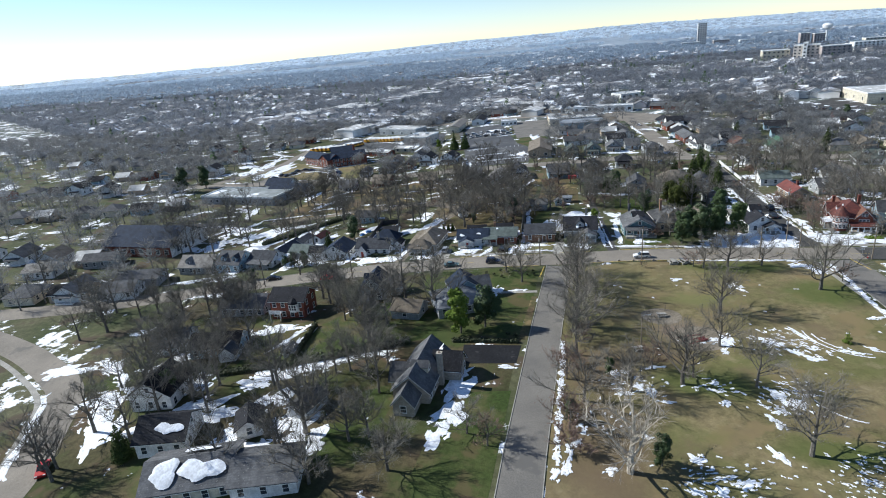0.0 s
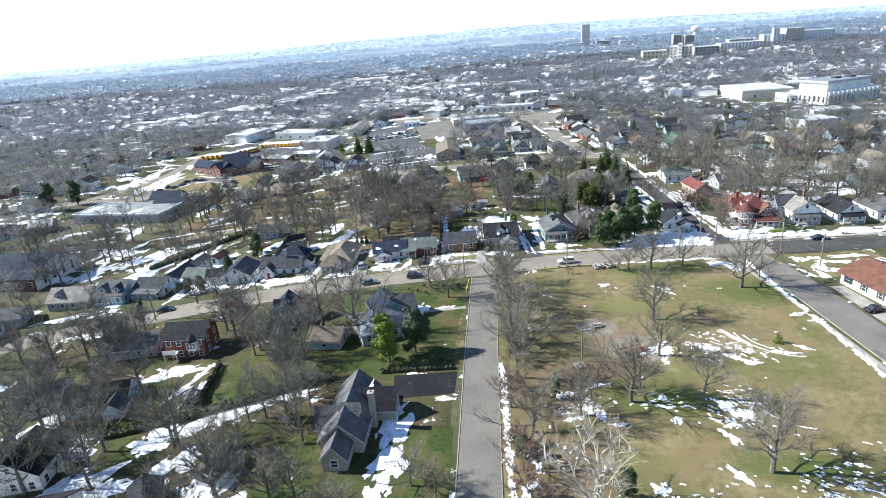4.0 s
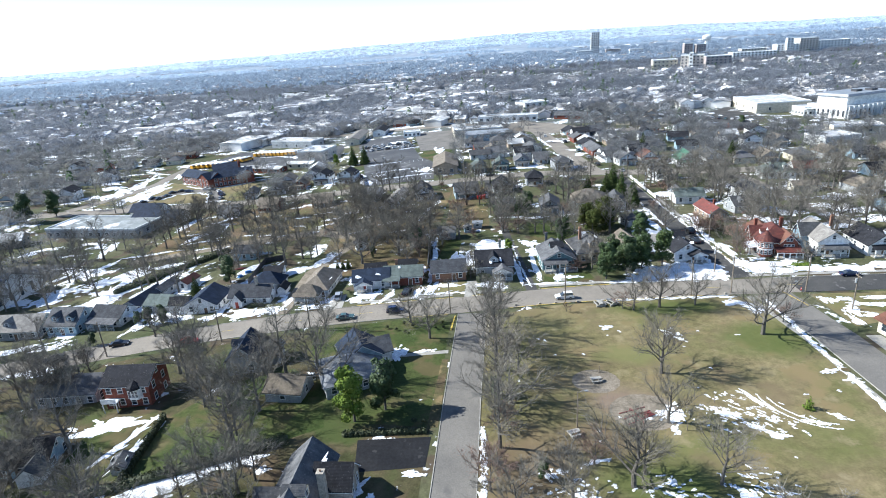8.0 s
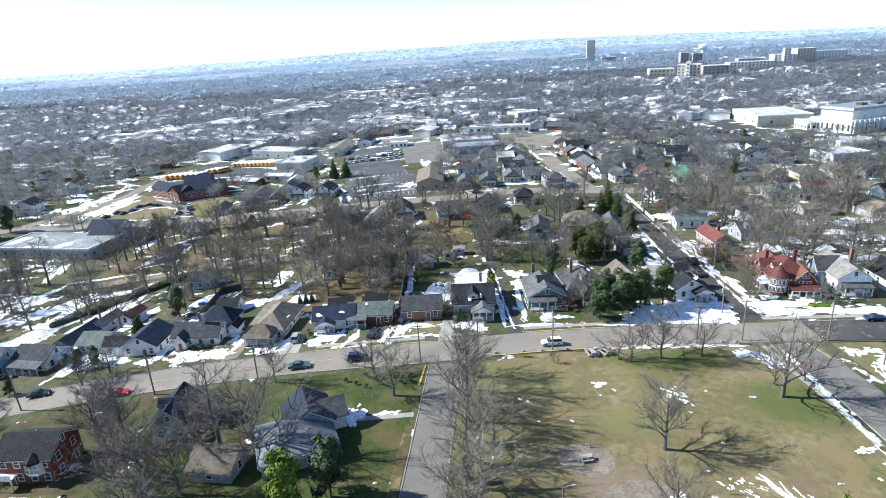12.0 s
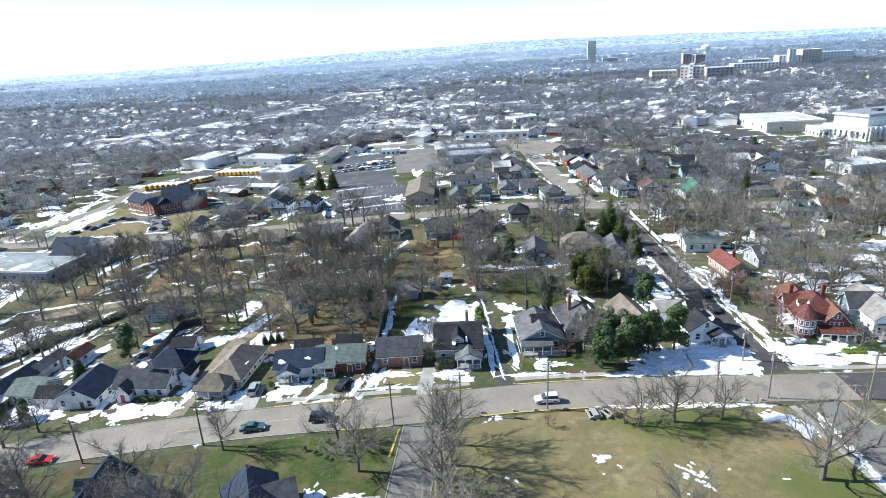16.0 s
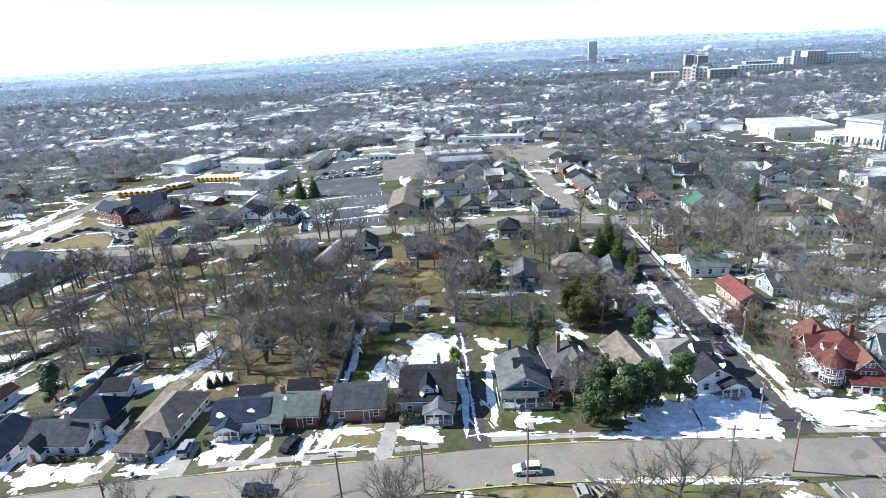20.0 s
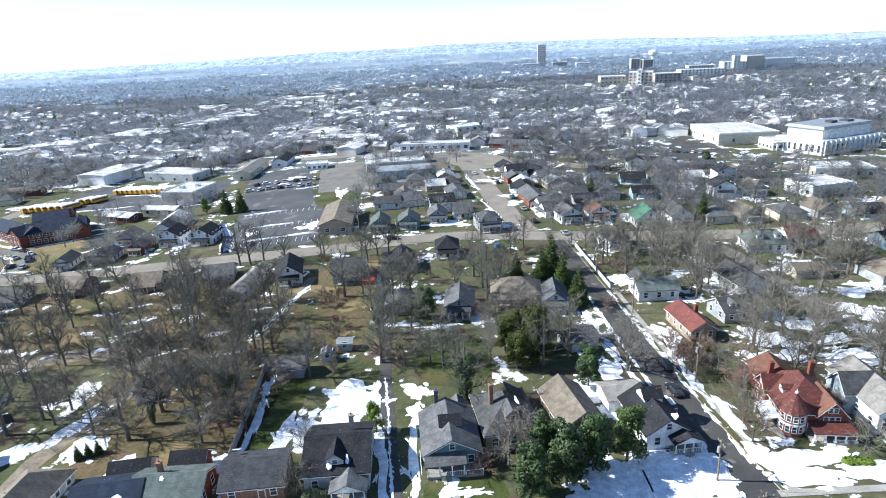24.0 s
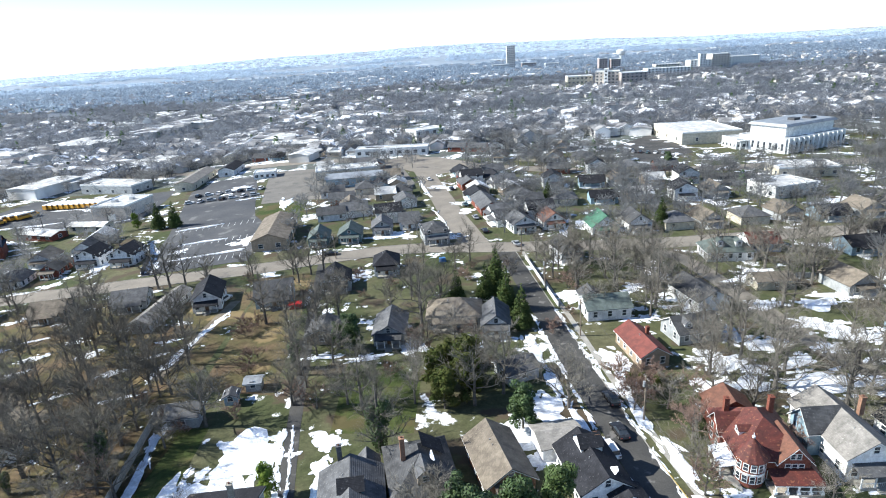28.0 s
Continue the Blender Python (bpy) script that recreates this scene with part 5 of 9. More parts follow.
part("deck_railing", Shape().box(6.5, 9.4, -2.4, -2.33, 1.3, 1.38).box(6.5, 6.6, -2.4, -2.3, 0.5, 1.3).box(9.3, 9.4, -2.4, -2.3, 0.5, 1.3).box(-0.7, -0.6, -2.2, 4.0, 1.1, 1.2), "white_paint", o)
block(o, 3.6, 3.0, 2.6, 1.8, "y", "grey_siding", "roof_grey", 5.2, 11.6, 0.3)
dormer(o, 6.6, 5.6, 4.2, 3.0, 1.2, 3.6, "teal_siding", "roof_black", 90)
roof_snow(o, 4.2, 0.3, 3.7, 1.4, 0.3, 0.1, 0, 3)

o = house(17.0, 26.4, 8, 9.6, 12.0, 4.2, 3.6, "hip", "tan_siding", "roof_grey", "large grey hipped-roof house behind a bare tree", chim=(2.4, 6.0, 5.4, 9.2))
dormer(o, 5.0, 1.0, 4.7, 2.4, 1.2, 3.6, "tan_siding", "roof_grey")
part("solar_panel", Shape().slab((5.4, 6.0, 7.4), (8.8, 6.0, 5.1), (8.8, 9.6, 5.1), (5.4, 9.6, 7.4), 0.08), "roof_black", o, "dark glossy panels on the roof slope")
roof_snow(o, 6.6, 4.4, 6.5, 0.25, 1.6, 0.0, 0, 8)

o = house(30.6, 27.8, 10, 7.6, 12.0, 3.4, 3.0, "y", "brown_brick", "roof_brown", "house with a broad tan shingle gable roof", door_x=4.4)
porch(o, 1.4, 6.4, 1.8, 2.6, "roof_brown", posts=3)

o = house(43.8, 24.6, 6, 7.6, 11.0, 3.6, 2.8, "y", "white_siding", "roof_black", "white clapboard corner house with a black roof", door_x=5.4, skip=(1, 2), chim=(5.4, 8.0, 4.4, 6.6))
porch(o, 4.0, 8.8, 2.2, 2.5, "roof_black", gable=True, posts=4)
dormer(o, 5.8, 8.0, 4.4, 3.2, 1.2, 3.4, "white_siding", "roof_black", 90)
block(o, 7.0, 6.0, 2.8, 0.9, "x", "white_siding", "roof_pale", -2.0, 11.1)
roof_snow(o, 1.0, 13.0, 3.3, 1.4, 0.6, 0.2, 0, 5)
roof_snow(o, 5.4, 1.5, 5.1, 0.7, 0.7, -0.6, 90, 3)


def queen_anne(x, y, turn):
    """The red brick house with its corner turret, curved porch and tiled roofs."""
    ob = thing("brick_house", x, y, turn, "ornate red brick house with turret, porch and red roof", "house")
    part("wall", Shape().box(0, 11.5, 0, 14.5, -0.6, 6.2), "red_brick", ob)
    part("roof", roof_shape(11.5, 14.5, 6.2, 5.0, "hip", 0.6), "roof_red", ob, "red tiled hipped roof")
    for s in fascia(11.5, 14.5, 6.2, 5.0, "hip", 0.6).all:
        part("fascia", s, "white_paint", ob)
    part("foundation", Shape().box(-0.12, 11.62, -0.12, 14.62, -0.8, 0.7), "stone", ob)
    # front and side gables
    part("front_gable", gable_walls(5.2, 4.0, 6.0, 3.4, "y", 6.2, -0.7), "red_brick", ob)
    # Orange over both slopes stands in for sunlight on the red west slope.
    part("gable_roof", roof_shape(5.2, 7.0, 6.0, 3.4, "y", 0.5, 0.16, 6.2, -0.7), "roof_orange", ob, "gable roof coloured orange as if sunlit")
    for s in fascia(5.2, 7.0, 6.0, 3.4, "y", 0.55, 6.2, -0.7).all:
        part("gable_trim", s, "white_paint", ob)
    part("side_gable", gable_walls(3.0, 5.0, 6.0, 3.2, "x", -0.7, 7.0), "red_brick", ob)
    part("gable_roof", roof_shape(6.0, 5.0, 6.0, 3.2, "x", 0.5, 0.16, -0.7, 7.0), "roof_red", ob)
    for s in fascia(6.0, 5.0, 6.0, 3.2, "x", 0.55, -0.7, 7.0).all:
        part("gable_trim", s, "white_paint", ob)
    part("rear_wing", gable_walls(8.0, 6.0, 5.0, 3.0, "y", 0.6, 14.52), "red_brick", ob)
    part("rear_roof", roof_shape(8.0, 6.0, 5.0, 3.0, "y", 0.45, 0.16, 0.6, 14.52), "roof_orange", ob)
    for px in (7.7, 8.8, 9.9):
        add_window(ob, px, -0.704, 3.6, 0, 0.8, 1.5)
    add_window(ob, 8.3, -0.704, 6.4, 0, 0.7, 1.2), add_window(ob, 9.3, -0.704, 6.4, 0, 0.7, 1.2)
    add_window(ob, -0.704, 9.5, 6.6, -90, 1.0, 1.2)
    windows_along(ob, 0, 14.5, 0, 12.0, [1.3, 4.0], 2.4), windows_along(ob, 0, 6.9, 0, 2.0, [1.3, 4.0], 2.4)
    windows_along(ob, 11.5, 0, 11.5, 14.5, [1.3, 4.0], 2.9)
    windows_along(ob, -0.7, 12.0, -0.7, 7.0, [1.3, 4.0], 2.4)
    # the turret at the front corner
    t = part("turret", Shape().tube([(2.0, 0.4, -0.6), (2.0, 0.4, 6.9)], [2.35, 2.35], 12), "red_brick", ob)
    part("turret_roof", Shape().tube([(2.0, 0.4, 6.7), (2.0, 0.4, 6.95), (2.0, 0.4, 8.2), (2.0, 0.4, 9.6), (2.0, 0.4, 10.9)], [2.95, 2.85, 1.9, 0.9, 0.06], 14), "roof_red", t, "bell-shaped red turret roof")
    part("turret_cornice", Shape().tube([(2.0, 0.4, 6.35), (2.0, 0.4, 6.7)], [2.55, 2.75], 14), "white_paint", t)
    part("turret_band", Shape().tube([(2.0, 0.4, 3.15), (2.0, 0.4, 3.55)], [2.5, 2.5], 14), "white_paint", t)
    part("finial", Shape().tube([(2.0, 0.4, 10.8), (2.0, 0.4, 11.2), (2.0, 0.4, 11.4), (2.0, 0.4, 12.0)], [0.28, 0.3, 0.08, 0.02], 8), "white_paint", t)
    for a in (-130, -100, -70, -40, -160, 170):
        for z in (1.3, 4.2):
            ca, sa = math.cos(radians(a)), math.sin(radians(a))
            f, g = window_meshes(0.75, 1.6, "white_paint")
            at = pose(2.0 + 2.33 * ca, 0.4 + 2.33 * sa, z, 0, 0, a + 90)
            part("window", f, None, t, at=at), part("pane", g, None, t, at=at)
    # the front porch with its red roof
    part("porch_roof", Shape().slab((4.4, -4.0, 3.1), (12.6, -4.0, 3.1), (11.9, -0.72, 4.1), (4.4, -0.72, 4.1), 0.18).slab((12.6, -4.0, 3.1), (13.6, 3.0, 3.1), (11.52, 3.0, 4.1), (11.9, -0.72, 4.1), 0.18), "roof_red", ob)
    part("porch_beam", Shape().box(4.5, 12.4, -3.9, -3.6, 2.6, 2.95), "white_paint", ob)
    part("porch_floor", Shape().box(4.4, 12.5, -4.0, -0.71, -0.6, 0.7), "stone", ob)
    for px in (4.7, 6.6, 8.4, 10.3, 12.2):
        part("column", Shape().tube([(px, -3.72, 0.7), (px, -3.72, 2.7)], [0.2, 0.15], 8).box(px - 0.26, px + 0.26, -3.98, -3.46, 0.7, 1.3), "white_paint", ob)
    r = Shape().box(8.4, 12.2, -3.78, -3.7, 1.45, 1.53)
    for k in range(18):
        r.box(8.5 + k * 0.21, 8.54 + k * 0.21, -3.76, -3.72, 0.7, 1.45)
    part("railing", r, "white_paint", ob)
    st = Shape()
    for k in range(5):
        st.box(6.9, 8.3, -4.0 - 0.3 * (5 - k), -4.0 - 0.3 * (4 - k) - 0.004, -0.6, 0.1 + 0.12 * k)
    part("steps", st, "white_paint", ob)
    # the curved west porch
    curve = [(-0.2 - 2.6 * math.sin(a * math.pi / 16), -2.4 + 0 + 7.5 * (a / 8) ** 1.2) for a in range(9)]
    fl = [(0, -2.6)] + curve + [(0, 5.4)]
    part("terrace", Shape().prism(fl[::-1], -0.6, 0.6), "concrete", ob)
    part("side_porch_roof", Shape().slab((-2.9, 0.6, 3.0), (-0.02, 0.6, 3.6), (-0.02, 6.6, 3.6), (-2.9, 6.6, 3.0), 0.2), "snow", ob, "snow-covered porch roof")
    for py in (0.9, 3.6, 6.3):
        part("column", Shape().tube([(-2.6, py, -0.6), (-2.6, py, 2.9)], [0.2, 0.16], 8), "white_paint", ob)
    door(ob, 5.4, -0.004, 0.7)
    chimney(ob, 9.4, 11.0, 8.0, 12.0, "red_brick", 0.9), chimney(ob, 1.6, 11.4, 8.0, 11.4, "red_brick", 0.9)
    dormer(ob, 1.4, 5.4, 7.6, 1.8, 1.1, 2.6, "white_paint", "roof_red", -90)
    ob.scale = (0.86, 0.86, 0.7)


queen_anne(68.4, 27.8, -8)

o = house(83.4, 25.6, -3, 7.8, 14.5, 4.8, 3.0, "y", "white_siding", "roof_pale", "tall white house with a grey gable roof", door_x=2.6, chim=(6.0, 7.0, 6.5, 9.6))
block(o, 5.5, 5.0, 4.6, 2.6, "x", "blue_siding", "roof_grey", -2.0, 6.0)
porch(o, 1.0, 7.4, 2.0, 2.6, "roof_grey", posts=4)
for x, y, w, wl, rf, lb in ((96, 24, 8, "white_siding", "roof_black", "white gabled house behind a snowy yard"), (108, 24, 8.6, "white_siding", "roof_grey", "white house with steep front gable"),
                            (121, 25, 8.4, "cream_siding", "roof_grey", "cream house with grey gable roof"), (134, 24, 9, "white_siding", "roof_brown", "white house with brown roof"), (148, 25, 9, "grey_siding", "roof_grey", "plain grey house with grey roof")):
    o = house(x, y, 0, w, 12, 4.8 if x % 2 else 3.6, 3.2, "y", wl, rf, lb, door_x=w / 2, skip=(1,))
    porch(o, 0.8, w - 0.8, 2.0, 2.6, rf, posts=4)
    dormer(o, w * 0.8, 6, 4.6 if x % 2 else 3.6, 2.4, 1.2, 3.0, wl, rf, 90)

o = house(66.4, 60.0, 5, 6.0, 12.0, 3.0, 2.2, "y", "tan_siding", "roof_scarlet", "tan house with a bright red metal roof", gap=2.2, chim=(4.6, 7.0, 3.4, 5.6), chim_mat="red_brick")
o = house(62.4, 82.6, 0, 10.5, 8.2, 3.4, 2.4, "x", "white_siding", "roof_green", "white garage house with a green-grey roof", gap=3.0)
block(o, 5.0, 4.0, 2.8, 1.6, "y", "white_siding", "roof_grey", 1.0, 8.3)
o = house(78, 68, 8, 10, 7.5, 3.2, 2.8, "x", "grey_siding", "roof_grey", "grey house with two small dormers")
dormer(o, 2.6, 1.0, 3.4, 1.8, 1.1, 2.6, "white_siding", "roof_grey"), dormer(o, 7.2, 1.0, 3.4, 1.8, 1.1, 2.6, "white_siding", "roof_grey")
house(89, 82, 8, 8.5, 13, 3.6, 2.6, "y", "white_siding", "roof_grey", "long white outbuilding with grey gable roof", gap=4)
house(109.5, 92, -4, 9.5, 6, 2.6, 1.4, "x", "cream_siding", "roof_brown", "low cream garage with pale roof", gap=5, name="garage")
o = house(107.5, 114, -8, 13, 9, 3.6, 3.6, "hip", "white_siding", "roof_green", "white house with grey-green hipped roof and dormers")
dormer(o, 3.6, 1.2, 4.4, 1.8, 1.2, 2.8, "white_siding", "roof_green"), dormer(o, 9.0, 1.2, 4.4, 1.8, 1.2, 2.8, "white_siding", "roof_green")
house(123, 119, -10, 9, 9, 3.2, 2.4, "x", "white_siding", "roof_red", "house with a bright red metal roof")

# south of the main road
o = house(-41.5, -38.5, 24, 12.6, 11.0, 3.4, 3.0, "hip", "grey_siding", "roof_dove", "grey hipped-roof house with a blue-grey front wing")
block(o, 8.0, 8.0, 3.6, 2.8, "y", "blue_siding", "roof_slate", 5.2, 6.6)
block(o, 4.0, 5.0, 3.2, 2.2, "x", "white_siding", "roof_grey", 11.6, 8.0)
windows_along(o, 15.6, 8.0, 15.6, 13.0, [1.0], 1.7)
house(-54, -38, -8, 7.4, 6.4, 2.5, 2.2, "x", "grey_siding", "roof_brown", "grey weathered garage with a broad roof", gap=4, name="garage")
o = house(-66.5, -27, 6, 7.2, 9, 4.0, 3.6, "y", "grey_siding", "roof_slate", "dark steep-gabled house behind bare trees")
dormer(o, 1.0, 4.0, 4.6, 2.2, 1.2, 2.6, "grey_siding", "roof_slate", -90)
block(o, 4.0, 5.0, 3.2, 2.4, "x", "grey_siding", "roof_grey", 6.9, 2.4)
o = house(-88.6, -36.2, 2, 9.6, 8.0, 6.2, 2.6, "x", "red_brick", "roof_black", "two-storey red brick house with black roof and bay", gap=2.4)
part("bay", Shape().prism([(5.4, 0), (5.9, -1.0), (7.7, -1.0), (8.2, 0)], 2.6, 5.0), "white_paint", o, "white oriel bay window")
part("bay_roof", Shape().tube([(6.8, -0.2, 4.95), (6.8, -0.2, 5.1), (6.8, 0.3, 6.4)], [1.5, 1.5, 0.1], 6), "roof_black", o)
for wx in (6.1, 6.8, 7.5):
    add_window(o, wx, -1.004, 3.2, 0, 0.55, 1.4)
part("balcony", Shape().box(0.2, 3.4, -1.8, -0.01, 2.4, 2.6).box(0.2, 3.4, -1.8, -1.72, 2.6, 3.5).box(0.3, 0.45, -1.75, -1.6, -0.6, 2.4).box(3.1, 3.25, -1.75, -1.6, -0.6, 2.4), "white_paint", o)
door(o, 2.0, -0.004)
o = house(-106, -34, 4, 13, 8, 3.6, 2.8, "x", "grey_siding", "roof_grey", "long grey-roofed house beside the brick house")


def tudor(x, y, turn):
    ob = thing("tudor_house", x, y, turn, "stone house with steep dark slate gables and chimney", "house")
    block(ob, 8.0, 17.0, 3.0, 3.4, "y", "stone", "roof_grey")
    block(ob, 6.0, 5.6, 3.0, 2.8, "x", "stone", "roof_black", 6.4, 9.0)
    block(ob, 4.6, 4.4, 3.0, 2.8, "x", "cream_siding", "roof_grey", -1.8, 3.8)
    block(ob, 4.4, 4.6, 2.9, 2.4, "y", "stone", "roof_grey", 1.6, -4.6)
    windows_along(ob, 0, 17, 0, 0, [1.0], 3.2), windows_along(ob, 8.0, 0, 8.0, 8.6, [1.0], 2.6), windows_along(ob, 12.4, 9.0, 12.4, 14.6, [1.0], 2.4)
    add_window(ob, -1.804, 6.0, 3.6, -90, 1.0, 1.1), add_window(ob, 3.8, -4.604, 1.0, 0, 1.2, 1.4)
    dormer(ob, 6.6, 5.6, 4.4, 2.2, 1.4, 3.6, "cream_siding", "roof_grey", 90)
    chimney(ob, 8.6, 7.4, 0.0, 7.6, "stone", 1.1)
    roof_snow(ob, 7.2, 11.6, 5.2, 0.5, 1.8, 0.9, -40, 2)
    ob.scale = (0.91, 0.93, 0.95)


tudor(-42.6, -73.4, -2)

o = house(-99, -78, 8, 9, 9.5, 4.4, 3.4, "y", "white_siding", "roof_black", "white two-storey house with dark steep roof")
o = house(-86, -92, 14, 9.0, 9.0, 3.8, 3.0, "x", "white_siding", "roof_black", "white house with black shingle roof and snow")
roof_snow(o, 6.0, 1.8, 4.8, 2.4, 1.0, 0.66, 0, 2)
o = house(-75, -104, 20, 14, 10.5, 3.4, 2.6, "x", "cream_siding", "roof_grey", "wide house with a snow-covered grey roof")
roof_snow(o, 3.4, 2.6, 4.65, 2.6, 1.9, 0.5, 0, 1), roof_snow(o, 9.2, 2.4, 4.6, 3.4, 1.9, 0.5, 0, 2), roof_snow(o, 8, 7.8, 4.65, 3.0, 1.6, -0.5, 0, 4)
house(-62, -79, -14, 4.4, 6.4, 2.4, 1.5, "y", "grey_siding", "roof_grey", "small grey garage with a shingle roof", gap=3, name="garage")
house(-68.6, -86.6, 28, 4.6, 6.0, 2.4, 1.7, "y", "white_siding", "roof_black", "small white shed with a dark roof", gap=3, name="shed")
house(-61, -101, 16, 10.5, 9, 3.0, 1.8, "x", "white_siding", "roof_grey", "low house with a plain grey roof", gap=3)
house(-74.6, -57, 8, 2.4, 3.0, 1.9, 0.8, "y", "grey_siding", "roof_grey", "tiny grey garden shed", gap=3, name="shed")
o = house(-113, -54, 14, 9, 8, 3.0, 2.4, "x", "white_siding", "roof_grey", "low white house above the curved street", door_x=4.5)
porch(o, 1.6, 7.4, 1.8, 2.5, "roof_grey", posts=4)
o = house(-99.6, -57, 12, 12, 8, 3.0, 2.4, "x", "blue_siding", "roof_black", "pale blue house under bare trees", door_x=4)
block(o, 4.0, 4.0, 2.7, 1.6, "y", "white_siding", "roof_grey", 8.4, -3.4, 0.3)

# further west on the north side
o = house(-145, 0.8, 2, 12.5, 9, 3.2, 3.4, "x", "grey_siding", "roof_pale", "wide grey house with a pale roof", door_x=6)
dormer(o, 3.4, 1.2, 3.4, 2.2, 1.3, 3.0, "grey_siding", "roof_pale")
o = house(-130.8, 2.2, -2, 8.8, 10, 3.6, 3.6, "x", "blue_siding", "roof_grey", "blue-grey house with two dormers", door_x=4.8)
dormer(o, 2.6, 1.0, 3.8, 2.0, 1.3, 3.0, "blue_siding", "roof_grey"), dormer(o, 7.0, 1.0, 3.8, 2.0, 1.3, 3.0, "blue_siding", "roof_grey")
o = house(-120.2, 5.6, -8, 9.5, 8, 3.0, 2.6, "x", "white_siding", "roof_ash", "white bungalow with a full-width porch", door_x=4.6)
porch(o, 0.4, 9.2, 2.2, 2.5, "roof_grey", posts=5)
block(o, 5.8, 12, 2.8, 1.7, "y", "white_siding", "roof_slate", 3.8, 8.2)
part("carport_roof", Shape().slab((9.9, 2.0, 2.7), (12.0, 2.0, 2.7), (12.0, 11, 2.7), (9.9, 11, 2.7), 0.18), "snow", o, "snow-covered carport roof")
for py in (2.4, 5.2, 8.0, 10.6):
    part("post", Shape().box(11.7, 11.86, py, py + 0.16, -0.8, 2.55), "white_paint", o)
house(-107.6, 11.8, -8, 7.6, 7.2, 2.8, 2.0, "x", "grey_siding", "roof_green", "grey cottage with green-grey roof")
house(-111.6, 23.2, -6, 3.6, 8.4, 2.6, 1.2, "y", "white_siding", "roof_grey", "long white outbuilding with grey roof", gap=4, name="garage")
house(-105.8, 27.4, -8, 3.6, 6.4, 2.5, 1.2, "y", "white_siding", "roof_red", "small white shed with a red roof", gap=4, name="shed")
house(-52.9, 47.6, 20, 3.4, 3.6, 2.4, 1.5, "y", "white_siding", "roof_black", "tiny white playhouse with dark gable", gap=2.4, name="shed")
house(-97, 50, -2, 8, 7.0, 3.4, 1.9, "x", "blue_siding", "roof_grey", "weathered blue-grey house under bare trees")
house(-25.4, 53.2, 2, 5.6, 4.6, 2.6, 1.6, "x", "grey_siding", "roof_grey", "small grey shed at the end of the fence", gap=3, name="shed")
house(-13.8, 64, 0, 3.0, 2.6, 2.1, 0.5, "x", "grey_siding", "roof_metal", "small grey flat-roofed shed in the snow", gap=3, name="shed")
house(-16.8, 59.6, 5, 2.4, 2.4, 2.0, 0.7, "y", "blue_siding", "roof_grey", "tiny blue-roofed garden shed", gap=3, name="shed")
house(-4.2, 82, -4, 7.0, 8, 2.8, 1.6, "y", "tan_siding", "roof_grey", "small brown garage with grey roof", gap=4, name="garage")
house(39, 58, 20, 7, 6, 2.6, 1.4, "x", "grey_siding", "roof_grey", "pale low garage by the side street", gap=4, name="garage")

house(-51, 97, -8, 5.0, 22, 3.0, 1.3, "y", "grey_siding", "roof_pale", "long narrow shed with a pale grey roof", gap=5, name="shed")
for hx, hy, ha, hw, hd, hwl, hrf, hlb in ((-206, -6, 14, 11, 9, "white_siding", "roof_pale", "white house with a pale roof beside the western road"), (-190, 5, 14, 12, 8, "grey_siding", "roof_grey", "low grey house with a wide roof"), (-176, -24, 16, 13, 8, "tan_siding", "roof_black", "low tan house with a dark roof"),
                                          (-160, -12, 14, 14, 8, "grey_siding", "roof_grey", "long grey ranch house with a carport")):
    house(hx, hy, ha, hw, hd, 3.0, 2.2, "x", hwl, hrf, hlb, gap=3)
